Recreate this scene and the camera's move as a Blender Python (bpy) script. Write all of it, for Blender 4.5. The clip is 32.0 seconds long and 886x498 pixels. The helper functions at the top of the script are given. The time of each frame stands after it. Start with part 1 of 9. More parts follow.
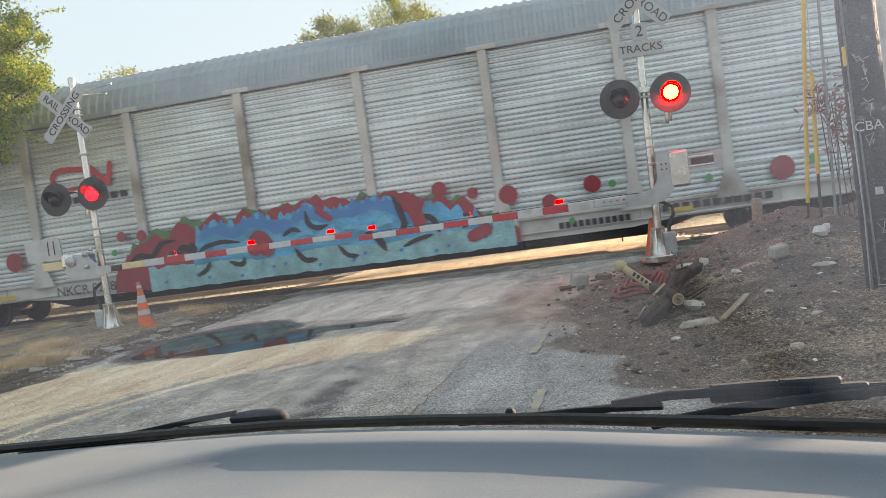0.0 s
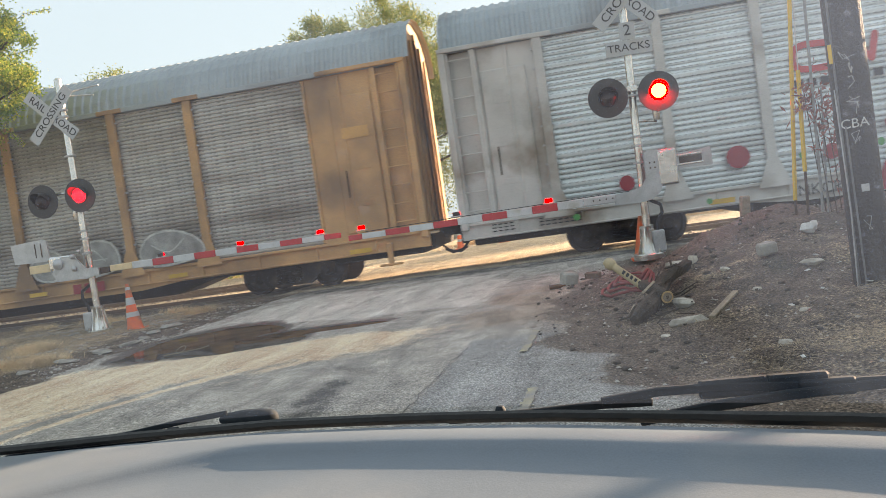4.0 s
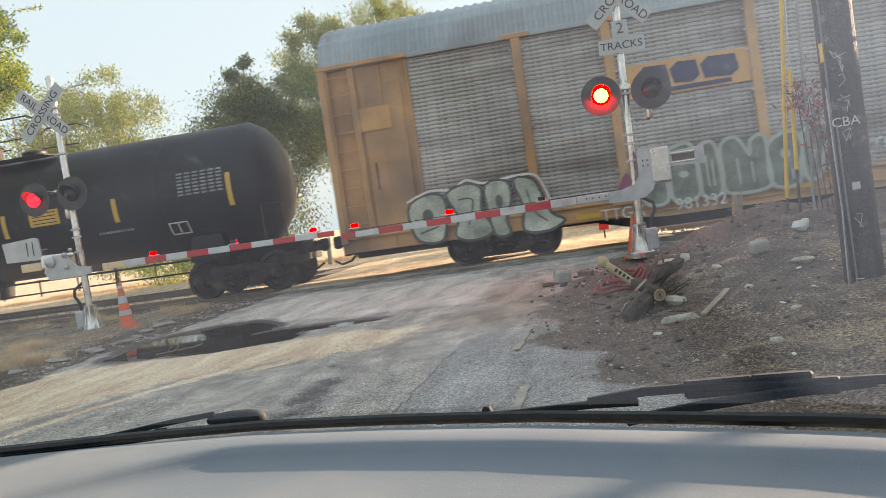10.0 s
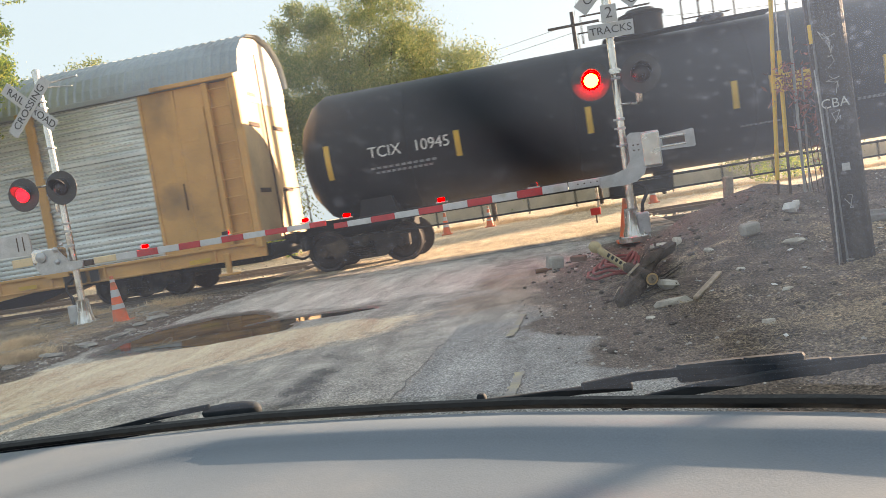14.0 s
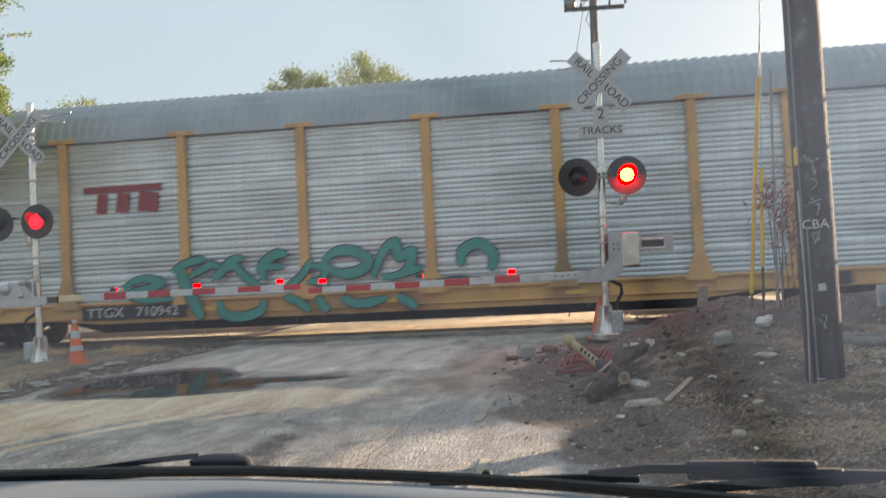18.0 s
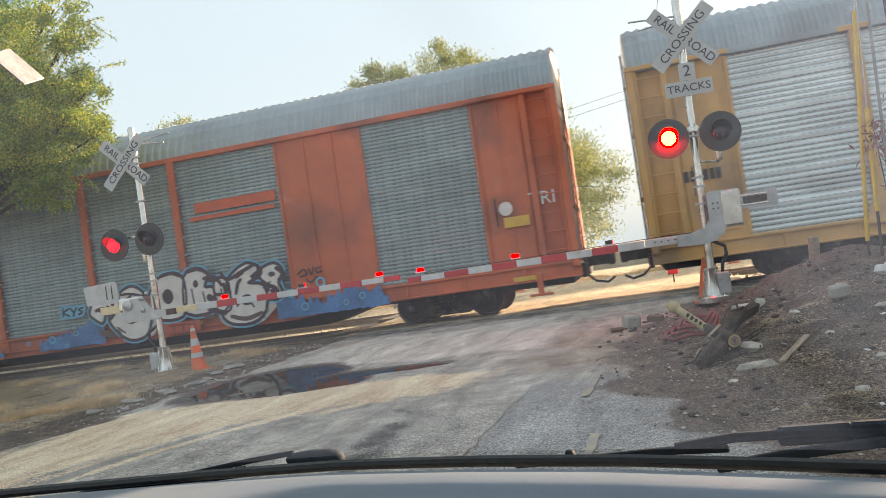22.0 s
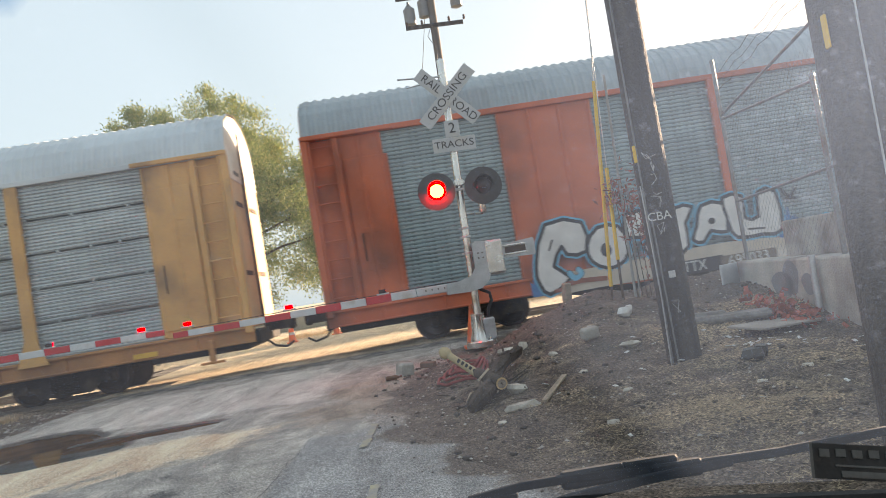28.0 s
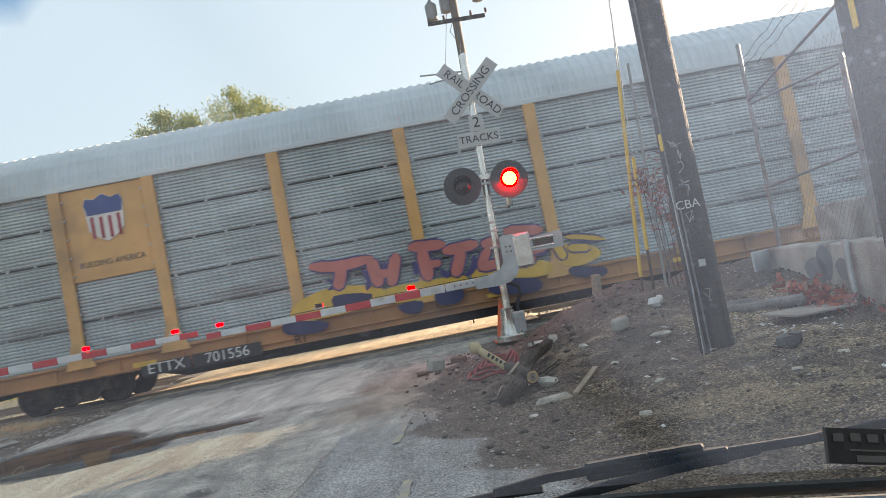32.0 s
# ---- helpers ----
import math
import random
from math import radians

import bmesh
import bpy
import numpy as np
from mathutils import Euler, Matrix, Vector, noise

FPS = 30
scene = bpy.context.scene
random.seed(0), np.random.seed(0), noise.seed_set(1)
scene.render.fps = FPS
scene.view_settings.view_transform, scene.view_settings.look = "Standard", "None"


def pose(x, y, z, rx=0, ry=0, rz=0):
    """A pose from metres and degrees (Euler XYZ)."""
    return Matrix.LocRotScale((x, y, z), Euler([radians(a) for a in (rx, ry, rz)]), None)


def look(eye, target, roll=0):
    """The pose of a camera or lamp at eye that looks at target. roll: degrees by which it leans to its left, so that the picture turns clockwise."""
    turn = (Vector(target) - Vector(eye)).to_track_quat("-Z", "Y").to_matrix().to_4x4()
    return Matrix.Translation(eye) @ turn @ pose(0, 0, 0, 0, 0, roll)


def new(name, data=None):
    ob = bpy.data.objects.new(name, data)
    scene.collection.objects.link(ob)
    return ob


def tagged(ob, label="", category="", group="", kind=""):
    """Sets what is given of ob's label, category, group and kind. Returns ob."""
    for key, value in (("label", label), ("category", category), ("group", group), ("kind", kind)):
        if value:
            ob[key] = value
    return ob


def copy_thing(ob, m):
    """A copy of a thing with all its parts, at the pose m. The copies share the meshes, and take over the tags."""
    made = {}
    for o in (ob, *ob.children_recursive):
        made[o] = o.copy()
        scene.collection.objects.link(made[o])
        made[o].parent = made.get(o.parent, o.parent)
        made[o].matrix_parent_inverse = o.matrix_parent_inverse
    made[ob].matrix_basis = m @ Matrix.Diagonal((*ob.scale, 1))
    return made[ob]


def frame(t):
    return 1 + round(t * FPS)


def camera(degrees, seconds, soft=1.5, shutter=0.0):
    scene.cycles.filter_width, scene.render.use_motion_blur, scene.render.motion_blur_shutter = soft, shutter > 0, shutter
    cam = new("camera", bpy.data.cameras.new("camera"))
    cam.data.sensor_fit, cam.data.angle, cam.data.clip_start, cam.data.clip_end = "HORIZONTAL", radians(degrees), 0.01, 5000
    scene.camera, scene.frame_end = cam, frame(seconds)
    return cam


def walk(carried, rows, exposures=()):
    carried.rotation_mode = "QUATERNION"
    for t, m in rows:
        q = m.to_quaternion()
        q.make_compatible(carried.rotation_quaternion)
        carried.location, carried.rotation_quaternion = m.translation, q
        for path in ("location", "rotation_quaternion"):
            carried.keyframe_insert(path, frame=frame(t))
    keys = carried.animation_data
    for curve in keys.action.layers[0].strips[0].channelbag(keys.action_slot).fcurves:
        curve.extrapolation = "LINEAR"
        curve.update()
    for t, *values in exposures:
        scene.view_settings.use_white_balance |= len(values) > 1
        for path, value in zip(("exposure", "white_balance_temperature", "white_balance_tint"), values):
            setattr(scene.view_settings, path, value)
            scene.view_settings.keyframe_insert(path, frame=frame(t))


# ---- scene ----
# ---- camera ----
cam = camera(59.0, 32.0, soft=0.65, shutter=0.35)
PATH = [
    (0, (0.000, 0.000, 1.190), (-2.794, 14.727, 0.627), -7.81),
    (0.5, (0.000, 0.000, 1.190), (-2.802, 14.728, 0.712), -8.01),
    (1, (0.000, 0.000, 1.189), (-2.816, 14.725, 0.693), -7.79),
    (1.5, (0.000, 0.000, 1.189), (-2.818, 14.723, 0.645), -7.46),
    (2, (0.001, 0.000, 1.189), (-2.812, 14.724, 0.653), -7.34),
    (2.5, (0.001, 0.000, 1.189), (-2.757, 14.734, 0.624), -7.50),
    (3, (0.001, 0.000, 1.188), (-2.714, 14.741, 0.599), -7.65),
    (3.5, (0.001, 0.000, 1.188), (-2.659, 14.751, 0.605), -7.97),
    (5.5, (0.001, 0.000, 1.187), (-2.495, 14.775, 0.512), -8.07),
    (6, (0.001, 0.000, 1.187), (-2.556, 14.767, 0.550), -7.27),
    (6.5, (0.003, 0.000, 1.188), (-2.656, 14.753, 0.661), -6.47),
    (7, (0.005, 0.000, 1.189), (-2.703, 14.746, 0.720), -6.20),
    (7.5, (0.007, 0.000, 1.190), (-2.765, 14.734, 0.722), -6.27),
    (8, (0.009, 0.000, 1.191), (-2.753, 14.735, 0.708), -6.66),
    (8.5, (0.011, 0.000, 1.192), (-2.569, 14.770, 0.748), -7.96),
    (9, (0.013, 0.000, 1.193), (-2.322, 14.807, 0.657), -8.79),
    (9.5, (0.012, 0.000, 1.192), (-2.342, 14.801, 0.570), -8.50),
    (10, (0.012, 0.000, 1.191), (-2.486, 14.776, 0.536), -8.22),
    (10.5, (0.011, 0.000, 1.190), (-2.535, 14.766, 0.485), -8.01),
    (11, (0.010, 0.000, 1.190), (-2.504, 14.770, 0.456), -8.18),
    (11.5, (0.010, 0.000, 1.190), (-2.501, 14.769, 0.435), -8.32),
    (12, (0.010, 0.000, 1.190), (-2.546, 14.761, 0.423), -8.37),
    (12.5, (0.010, 0.000, 1.190), (-2.569, 14.756, 0.416), -8.34),
    (13, (0.010, 0.000, 1.191), (-2.535, 14.760, 0.372), -8.44),
    (13.5, (0.012, 0.000, 1.191), (-2.447, 14.771, 0.307), -8.81),
    (14, (0.013, 0.000, 1.192), (-2.380, 14.780, 0.286), -9.21),
    (14.5, (0.015, 0.000, 1.193), (-2.324, 14.790, 0.311), -9.21),
    (16.5, (0.000, 0.000, 1.190), (-2.093, 14.839, 0.543), -9.03),
    (17, (-0.030, 0.000, 1.185), (-1.163, 14.956, 0.989), -5.95),
    (17.5, (-0.057, 0.000, 1.182), (-1.109, 14.876, 2.794), -3.01),
    (18, (-0.064, 0.000, 1.182), (-1.774, 14.892, 1.720), -2.83),
    (18.5, (-0.033, 0.000, 1.175), (-2.965, 14.705, 0.767), -3.78),
    (19, (-0.019, 0.000, 1.182), (-3.883, 14.487, 0.744), -6.30),
    (19.5, (-0.014, 0.000, 1.188), (-3.973, 14.468, 1.090), -8.31),
    (20, (-0.005, 0.000, 1.191), (-3.695, 14.538, 1.345), -9.96),
    (20.5, (-0.008, 0.000, 1.191), (-3.532, 14.577, 1.490), -9.81),
    (21, (-0.010, 0.000, 1.189), (-3.534, 14.577, 1.498), -8.81),
    (21.5, (-0.013, 0.000, 1.187), (-3.560, 14.571, 1.500), -8.46),
    (22, (-0.013, 0.000, 1.186), (-3.579, 14.565, 1.553), -8.26),
    (22.5, (-0.009, 0.000, 1.187), (-3.567, 14.566, 1.603), -8.36),
    (23, (-0.009, 0.000, 1.187), (-3.543, 14.572, 1.604), -8.57),
    (23.5, (-0.003, 0.000, 1.190), (-3.399, 14.606, 1.555), -9.20),
    (24, (-0.009, 0.000, 1.187), (-3.478, 14.587, 1.606), -8.35),
    (24.5, (-0.019, 0.000, 1.181), (-3.782, 14.506, 1.819), -7.06),
    (25, (-0.010, 0.000, 1.185), (-3.679, 14.523, 1.971), -8.14),
    (25.5, (0.008, 0.000, 1.192), (-3.054, 14.672, 1.795), -9.60),
    (26, (-0.013, 0.000, 1.190), (-1.164, 14.952, 0.854), -8.96),
    (26.5, (-0.047, 0.000, 1.188), (1.302, 14.928, 0.606), -7.88),
    (28.5, (-0.035, 0.000, 1.215), (0.467, 14.966, 2.098), -10.64),
    (29, (-0.015, 0.000, 1.218), (0.935, 14.952, 1.945), -14.25),
    (29.5, (-0.018, 0.000, 1.217), (1.120, 14.942, 1.877), -14.80),
    (30, (-0.020, 0.000, 1.216), (1.150, 14.937, 1.932), -14.62),
    (30.5, (-0.026, 0.000, 1.211), (1.104, 14.935, 2.023), -13.26),
    (31, (-0.020, 0.000, 1.210), (0.644, 14.961, 2.070), -12.87),
    (31.5, (-0.025, 0.000, 1.206), (0.367, 14.975, 1.984), -12.39),
    (32, (-0.027, 0.000, 1.203), (0.244, 14.984, 1.832), -10.96),]
walk(cam, [(t, look(eye, target, roll)) for t, eye, target, roll in PATH], exposures=[(0.0, 2.34, 8000, 20), (16.5, 2.34, 8000, 20), (18.0, 2.00, 7600, 20), (19.0, 2.34, 8000, 20), (26.5, 2.34, 8000, 20), (29.0, 2.20, 7600, 20), (32.0, 2.19, 7500, 19)])

# ---- light: low sun behind the train, to the east of the crossing ----
SUN_EL, SUN_AZ = radians(12.0), radians(52.0)      # azimuth clockwise from +y
sun_way = Vector((math.sin(SUN_AZ) * math.cos(SUN_EL), math.cos(SUN_AZ) * math.cos(SUN_EL), math.sin(SUN_EL)))
world = bpy.data.worlds.new("sky")
scene.world = world
world.use_nodes = True
wt = world.node_tree
sky = wt.nodes.new("ShaderNodeTexSky")
sky.sky_type, sky.sun_disc, sky.sun_elevation, sky.sun_rotation = "NISHITA", False, SUN_EL, SUN_AZ
sky.air_density, sky.dust_density, sky.ozone_density = 1.0, 3.2, 1.0
haze = wt.nodes.new("ShaderNodeMix")                  # thin even morning haze over the clear sky
haze.data_type = "RGBA"
haze.inputs[0].default_value = 0.90
haze.inputs[7].default_value = (0.755, 1.085, 1.29, 1)
wt.links.new(sky.outputs["Color"], haze.inputs[6])
wt.links.new(haze.outputs[2], wt.nodes["Background"].inputs["Color"])
wt.nodes["Background"].inputs["Strength"].default_value = 0.15
sun = new("sun", bpy.data.lights.new("sun", "SUN"))
sun.data.energy, sun.data.angle, sun.data.color = 4.4, radians(0.6), (1.0, 0.83, 0.62)
sun.matrix_world = look((0, 0, 60), Vector((0, 0, 60)) - sun_way)


# ---- mesh and material helpers ----
class Geo:
    """Collects vertices and faces of one mesh."""

    def __init__(self):
        self.v, self.f, self.smooth = [], [], False

    def add(self, verts, faces):
        n = len(self.v)
        self.v.extend([tuple(p) for p in verts])
        self.f.extend([tuple(i + n for i in f) for f in faces])
        return self

    def box(self, c, s, m=None, ch=0.0):
        """A box with its middle at c and size s, its edges cut by ch."""
        hx, hy, hz = s[0] / 2, s[1] / 2, s[2] / 2
        if ch <= 0:
            vs = [(x, y, z) for z in (-hz, hz) for y in (-hy, hy) for x in (-hx, hx)]
            fs = [(0, 2, 3, 1), (4, 5, 7, 6), (0, 1, 5, 4), (2, 6, 7, 3), (0, 4, 6, 2), (1, 3, 7, 5)]
        else:
            ch = min(ch, hx * .9, hy * .9, hz * .9)
            vs, fs = [], []
            ring = lambda z, d: [(-hx + d + ch, -hy + d, z), (hx - d - ch, -hy + d, z), (hx - d, -hy + d + ch, z), (hx - d, hy - d - ch, z),
                                 (hx - d - ch, hy - d, z), (-hx + d + ch, hy - d, z), (-hx + d, hy - d - ch, z), (-hx + d, -hy + d + ch, z)]
            for z, d in ((-hz, ch * .6), (-hz + ch, 0), (hz - ch, 0), (hz, ch * .6)):
                vs += ring(z, d)
            fs = [tuple(range(7, -1, -1)), tuple(range(24, 32))]
            for k in range(3):
                fs += [(k * 8 + i, k * 8 + (i + 1) % 8, k * 8 + 8 + (i + 1) % 8, k * 8 + 8 + i) for i in range(8)]
        c = Vector(c)
        return self.add([c + (m @ Vector(p) if m else Vector(p)) for p in vs], fs)

    def rod(self, a, b, r, r2=None, n=10, caps=True):
        a, b = Vector(a), Vector(b)
        r2 = r if r2 is None else r2
        w = (b - a).normalized()
        s = w.orthogonal().normalized()
        q = w.cross(s)
        ring = lambda p, rad: [p + (s * math.cos(6.28319 * i / n) + q * math.sin(6.28319 * i / n)) * rad for i in range(n)]
        fs = [(i, (i + 1) % n, n + (i + 1) % n, n + i) for i in range(n)]
        if caps:
            fs += [tuple(range(n - 1, -1, -1)), tuple(range(n, 2 * n))]
        return self.add(ring(a, r) + ring(b, r2), fs)

    def tube(self, pts, r, n=8):
        """One round pipe through all the points."""
        pts = [Vector(p) for p in pts]
        vs, s = [], None
        for i, p in enumerate(pts):
            w = (pts[min(i + 1, len(pts) - 1)] - pts[max(i - 1, 0)]).normalized()
            s = w.orthogonal().normalized() if s is None else (s - w * s.dot(w)).normalized()
            q = w.cross(s)
            vs += [p + (s * math.cos(6.28319 * k / n) + q * math.sin(6.28319 * k / n)) * r for k in range(n)]
        m = len(pts)
        fs = [(i * n + k, i * n + (k + 1) % n, i * n + n + (k + 1) % n, i * n + n + k) for i in range(m - 1) for k in range(n)]
        return self.add(vs, fs + [tuple(range(n - 1, -1, -1)), tuple(range((m - 1) * n, m * n))])

    def lathe(self, base, axis, prof, n=20):
        """prof: rows of (distance along the axis, radius)."""
        base, w = Vector(base), Vector(axis).normalized()
        s = w.orthogonal().normalized()
        q = w.cross(s)
        vs = [base + w * h + (s * math.cos(6.28319 * i / n) + q * math.sin(6.28319 * i / n)) * max(r, 1e-4) for h, r in prof for i in range(n)]
        fs = [(k * n + i, k * n + (i + 1) % n, k * n + n + (i + 1) % n, k * n + n + i) for k in range(len(prof) - 1) for i in range(n)]
        fs += [tuple(range(n - 1, -1, -1)), tuple(range((len(prof) - 1) * n, len(prof) * n))]
        return self.add(vs, fs)

    def prism(self, outline, y0, y1):
        """An outline of (x, z) points, pushed from y0 to y1."""
        n = len(outline)
        vs = [(x, y0, z) for x, z in outline] + [(x, y1, z) for x, z in outline]
        fs = [tuple(range(n)), tuple(range(2 * n - 1, n - 1, -1))] + [(i, n + i, n + (i + 1) % n, (i + 1) % n) for i in range(n)]
        return self.add(vs, fs)

    def mesh(self, name, mat, smooth=None):
        me = bpy.data.meshes.new(name)
        me.from_pydata(self.v, [], self.f)
        me.materials.append(mat)
        if self.smooth if smooth is None else smooth:
            me.polygons.foreach_set("use_smooth", [True] * len(me.polygons))
            me.set_sharp_from_angle(angle=radians(38))
        me.update()
        return me


def part(name, geo, mat, parent=None, label="", at=None, smooth=None):
    me = geo.mesh(name, mat, smooth) if isinstance(geo, Geo) else geo
    ob = new(name, me)
    if parent:
        ob.parent = parent
    if at is not None:
        ob.matrix_basis = at
    return tagged(ob, label)


def thing(name, label, category, at=None, group="", kind=""):
    ob = new(name)
    ob.empty_display_size = 0.2
    ob.matrix_basis = at or Matrix()
    return tagged(ob, label, category, group, kind)


def surf(name, colour, rough=0.7, metal=0.0, vary=0.15, scale=3.0, fine=60.0, bump=0.15, dirt=None, dirt_amount=0.35, spec=0.5, stretch=(1, 1, 1), piece=0.0, edge=None):
    """A painted, mineral or metal surface: two scales of variation, dirt patches and fine relief."""
    m = bpy.data.materials.new(name)
    m.use_nodes = True
    t = m.node_tree
    nd, ln = t.nodes, t.links
    p = nd["Principled BSDF"]
    p.inputs["Roughness"].default_value, p.inputs["Metallic"].default_value, p.inputs["Specular IOR Level"].default_value = rough, metal, spec
    co = nd.new("ShaderNodeTexCoord")
    mp = nd.new("ShaderNodeMapping")
    mp.inputs["Scale"].default_value = stretch
    ln.new(co.outputs["Object"], mp.inputs["Vector"])
    n1 = nd.new("ShaderNodeTexNoise")
    n1.inputs["Scale"].default_value, n1.inputs["Detail"].default_value = scale, 6
    n2 = nd.new("ShaderNodeTexNoise")
    n2.inputs["Scale"].default_value, n2.inputs["Detail"].default_value = fine, 3
    ln.new(mp.outputs[0], n1.inputs["Vector"])
    ln.new(co.outputs["Object"], n2.inputs["Vector"])
    r1 = nd.new("ShaderNodeValToRGB")
    lo, hi = 1 - vary, 1 + vary
    r1.color_ramp.elements[0].position, r1.color_ramp.elements[1].position = 0.3, 0.7
    r1.color_ramp.elements[0].color = (*[c * lo for c in colour], 1)
    r1.color_ramp.elements[1].color = (*[min(c * hi, 1) for c in colour], 1)
    ln.new(n1.outputs[0], r1.inputs[0])
    last = r1.outputs[0]
    g = nd.new("ShaderNodeMix")
    g.data_type, g.blend_type = "RGBA", "OVERLAY"
    g.inputs[0].default_value = min(1.0, vary * 1.6)
    ln.new(last, g.inputs[6])
    ln.new(n2.outputs[0], g.inputs[7])
    last = g.outputs[2]
    if dirt:
        n3 = nd.new("ShaderNodeTexNoise")
        n3.inputs["Scale"].default_value, n3.inputs["Detail"].default_value = scale * 0.6, 8
        ad = nd.new("ShaderNodeVectorMath")
        ad.inputs[1].default_value = (7.3, 2.1, 4.4)
        ln.new(mp.outputs[0], ad.inputs[0])
        ln.new(ad.outputs[0], n3.inputs["Vector"])
        r3 = nd.new("ShaderNodeValToRGB")
        r3.color_ramp.elements[0].position, r3.color_ramp.elements[1].position = 0.62 - dirt_amount * 0.5, 0.78 - dirt_amount * 0.3
        ln.new(n3.outputs[0], r3.inputs[0])
        d = nd.new("ShaderNodeMix")
        d.data_type = "RGBA"
        ln.new(r3.outputs[0], d.inputs[0])
        ln.new(last, d.inputs[6])
        d.inputs[7].default_value = (*dirt, 1)
        last = d.outputs[2]
    if piece:
        oi = nd.new("ShaderNodeObjectInfo")
        mr = nd.new("ShaderNodeMapRange")
        mr.inputs[3].default_value, mr.inputs[4].default_value = 1 - piece, 1 + piece
        hs = nd.new("ShaderNodeHueSaturation")
        ln.new(oi.outputs["Random"], mr.inputs[0])
        ln.new(mr.outputs[0], hs.inputs["Value"])
        ln.new(last, hs.inputs["Color"])
        last = hs.outputs[0]
    ln.new(last, p.inputs["Base Color"])
    mr2 = nd.new("ShaderNodeMapRange")
    mr2.inputs[3].default_value, mr2.inputs[4].default_value = max(rough - 0.12, 0.03), min(rough + 0.12, 1)
    ln.new(n1.outputs[0], mr2.inputs[0])
    ln.new(mr2.outputs[0], p.inputs["Roughness"])
    if bump:
        b = nd.new("ShaderNodeBump")
        b.inputs["Strength"].default_value, b.inputs["Distance"].default_value = bump, 0.02
        ln.new(n2.outputs[0], b.inputs["Height"])
        ln.new(b.outputs[0], p.inputs["Normal"])
    return m


def glow(name, colour, strength):
    m = bpy.data.materials.new(name)
    m.use_nodes = True
    p = m.node_tree.nodes["Principled BSDF"]
    p.inputs["Base Color"].default_value = (*colour, 1)
    p.inputs["Emission Color"].default_value = (*colour, 1)
    p.inputs["Emission Strength"].default_value = strength
    return m


def words(text, size, mat, parent, at, name="lettering", depth=0.002, label="", squash=1.0):
    """Letters as a mesh: x along the line, z up, facing -y."""
    c = bpy.data.curves.new("letters", "FONT")
    c.body, c.size, c.extrude, c.align_x, c.align_y = text, size, depth, "CENTER", "CENTER"
    tmp = bpy.data.objects.new("letters", c)
    scene.collection.objects.link(tmp)
    me = bpy.data.meshes.new_from_object(tmp.evaluated_get(bpy.context.evaluated_depsgraph_get()))
    bpy.data.objects.remove(tmp)
    me.transform(Matrix.Diagonal((squash, 1, 1, 1)))
    me.transform(pose(0, 0, 0, 90, 0, 0))
    me.materials.clear()
    me.materials.append(mat)
    return part(name, me, mat, parent, label, at)


def rnd(a, b):
    return random.uniform(a, b)


# ---- materials ----
steel_galv = surf("galvanised steel", (0.44, 0.45, 0.46), 0.45, 0.6, 0.18, 5, 50, 0.05)
silver_paint = surf("aluminium paint", (0.66, 0.65, 0.62), 0.24, 0.85, 0.10, 6, 80, 0.04, dirt=(0.30, 0.24, 0.18), dirt_amount=0.12)
black_paint = surf("black hood paint", (0.022, 0.021, 0.021), 0.45, 0, 0.2, 6, 60, 0.05)
sign_white = surf("white reflective sheet", (0.42, 0.435, 0.445), 0.45, 0, 0.06, 4, 40, 0.02, dirt=(0.42, 0.40, 0.36), dirt_amount=0.15)
sign_black = surf("black sign ink", (0.02, 0.02, 0.02), 0.5, 0, 0.1, 6, 60, 0)
arm_red = surf("red reflective stripe", (0.50, 0.025, 0.03), 0.4, 0, 0.12, 6, 60, 0.03)
arm_white = surf("white arm paint", (0.52, 0.53, 0.54), 0.4, 0, 0.08, 6, 60, 0.03, dirt=(0.4, 0.38, 0.34), dirt_amount=0.15)
arm_tip = surf("yellowed arm sleeve", (0.72, 0.55, 0.33), 0.5, 0, 0.1, 6, 60, 0.03)
cone_orange = surf("orange cone plastic", (0.75, 0.12, 0.03), 0.5, 0, 0.15, 5, 50, 0.05, dirt=(0.35, 0.13, 0.06), dirt_amount=0.25)
rubber = surf("black rubber", (0.015, 0.015, 0.016), 0.7, 0, 0.2, 5, 60, 0.1)
concrete = surf("weathered concrete", (0.42, 0.40, 0.36), 0.9, 0, 0.2, 2.5, 45, 0.5, dirt=(0.17, 0.15, 0.13), dirt_amount=0.3)
stone_pale = surf("pale limestone", (0.52, 0.48, 0.42), 0.95, 0, 0.25, 4, 30, 0.6, piece=0.2, dirt=(0.25, 0.21, 0.17), dirt_amount=0.25)
wood_pole = surf("tarred pole wood", (0.030, 0.026, 0.024), 0.9, 0, 0.35, 2.0, 40, 0.9, stretch=(6, 6, 0.35), dirt=(0.075, 0.066, 0.06), dirt_amount=0.25)
wood_pale = surf("weathered plank wood", (0.30, 0.24, 0.18), 0.9, 0, 0.3, 3, 50, 0.6, stretch=(1, 6, 6), piece=0.15)
bark = surf("dark bark", (0.06, 0.045, 0.035), 0.95, 0, 0.4, 5, 40, 1.0)
wood_cut = surf("cut wood face", (0.52, 0.34, 0.17), 0.85, 0, 0.25, 12, 60, 0.3)
yellow_plastic = surf("yellow guard plastic", (0.70, 0.43, 0.03), 0.5, 0, 0.12, 4, 50, 0.05)
hose_red = surf("dull red hose", (0.23, 0.05, 0.045), 0.7, 0, 0.2, 6, 50, 0.1)
rust_iron = surf("rusty iron", (0.085, 0.055, 0.04), 0.85, 0.2, 0.35, 4, 50, 0.4)
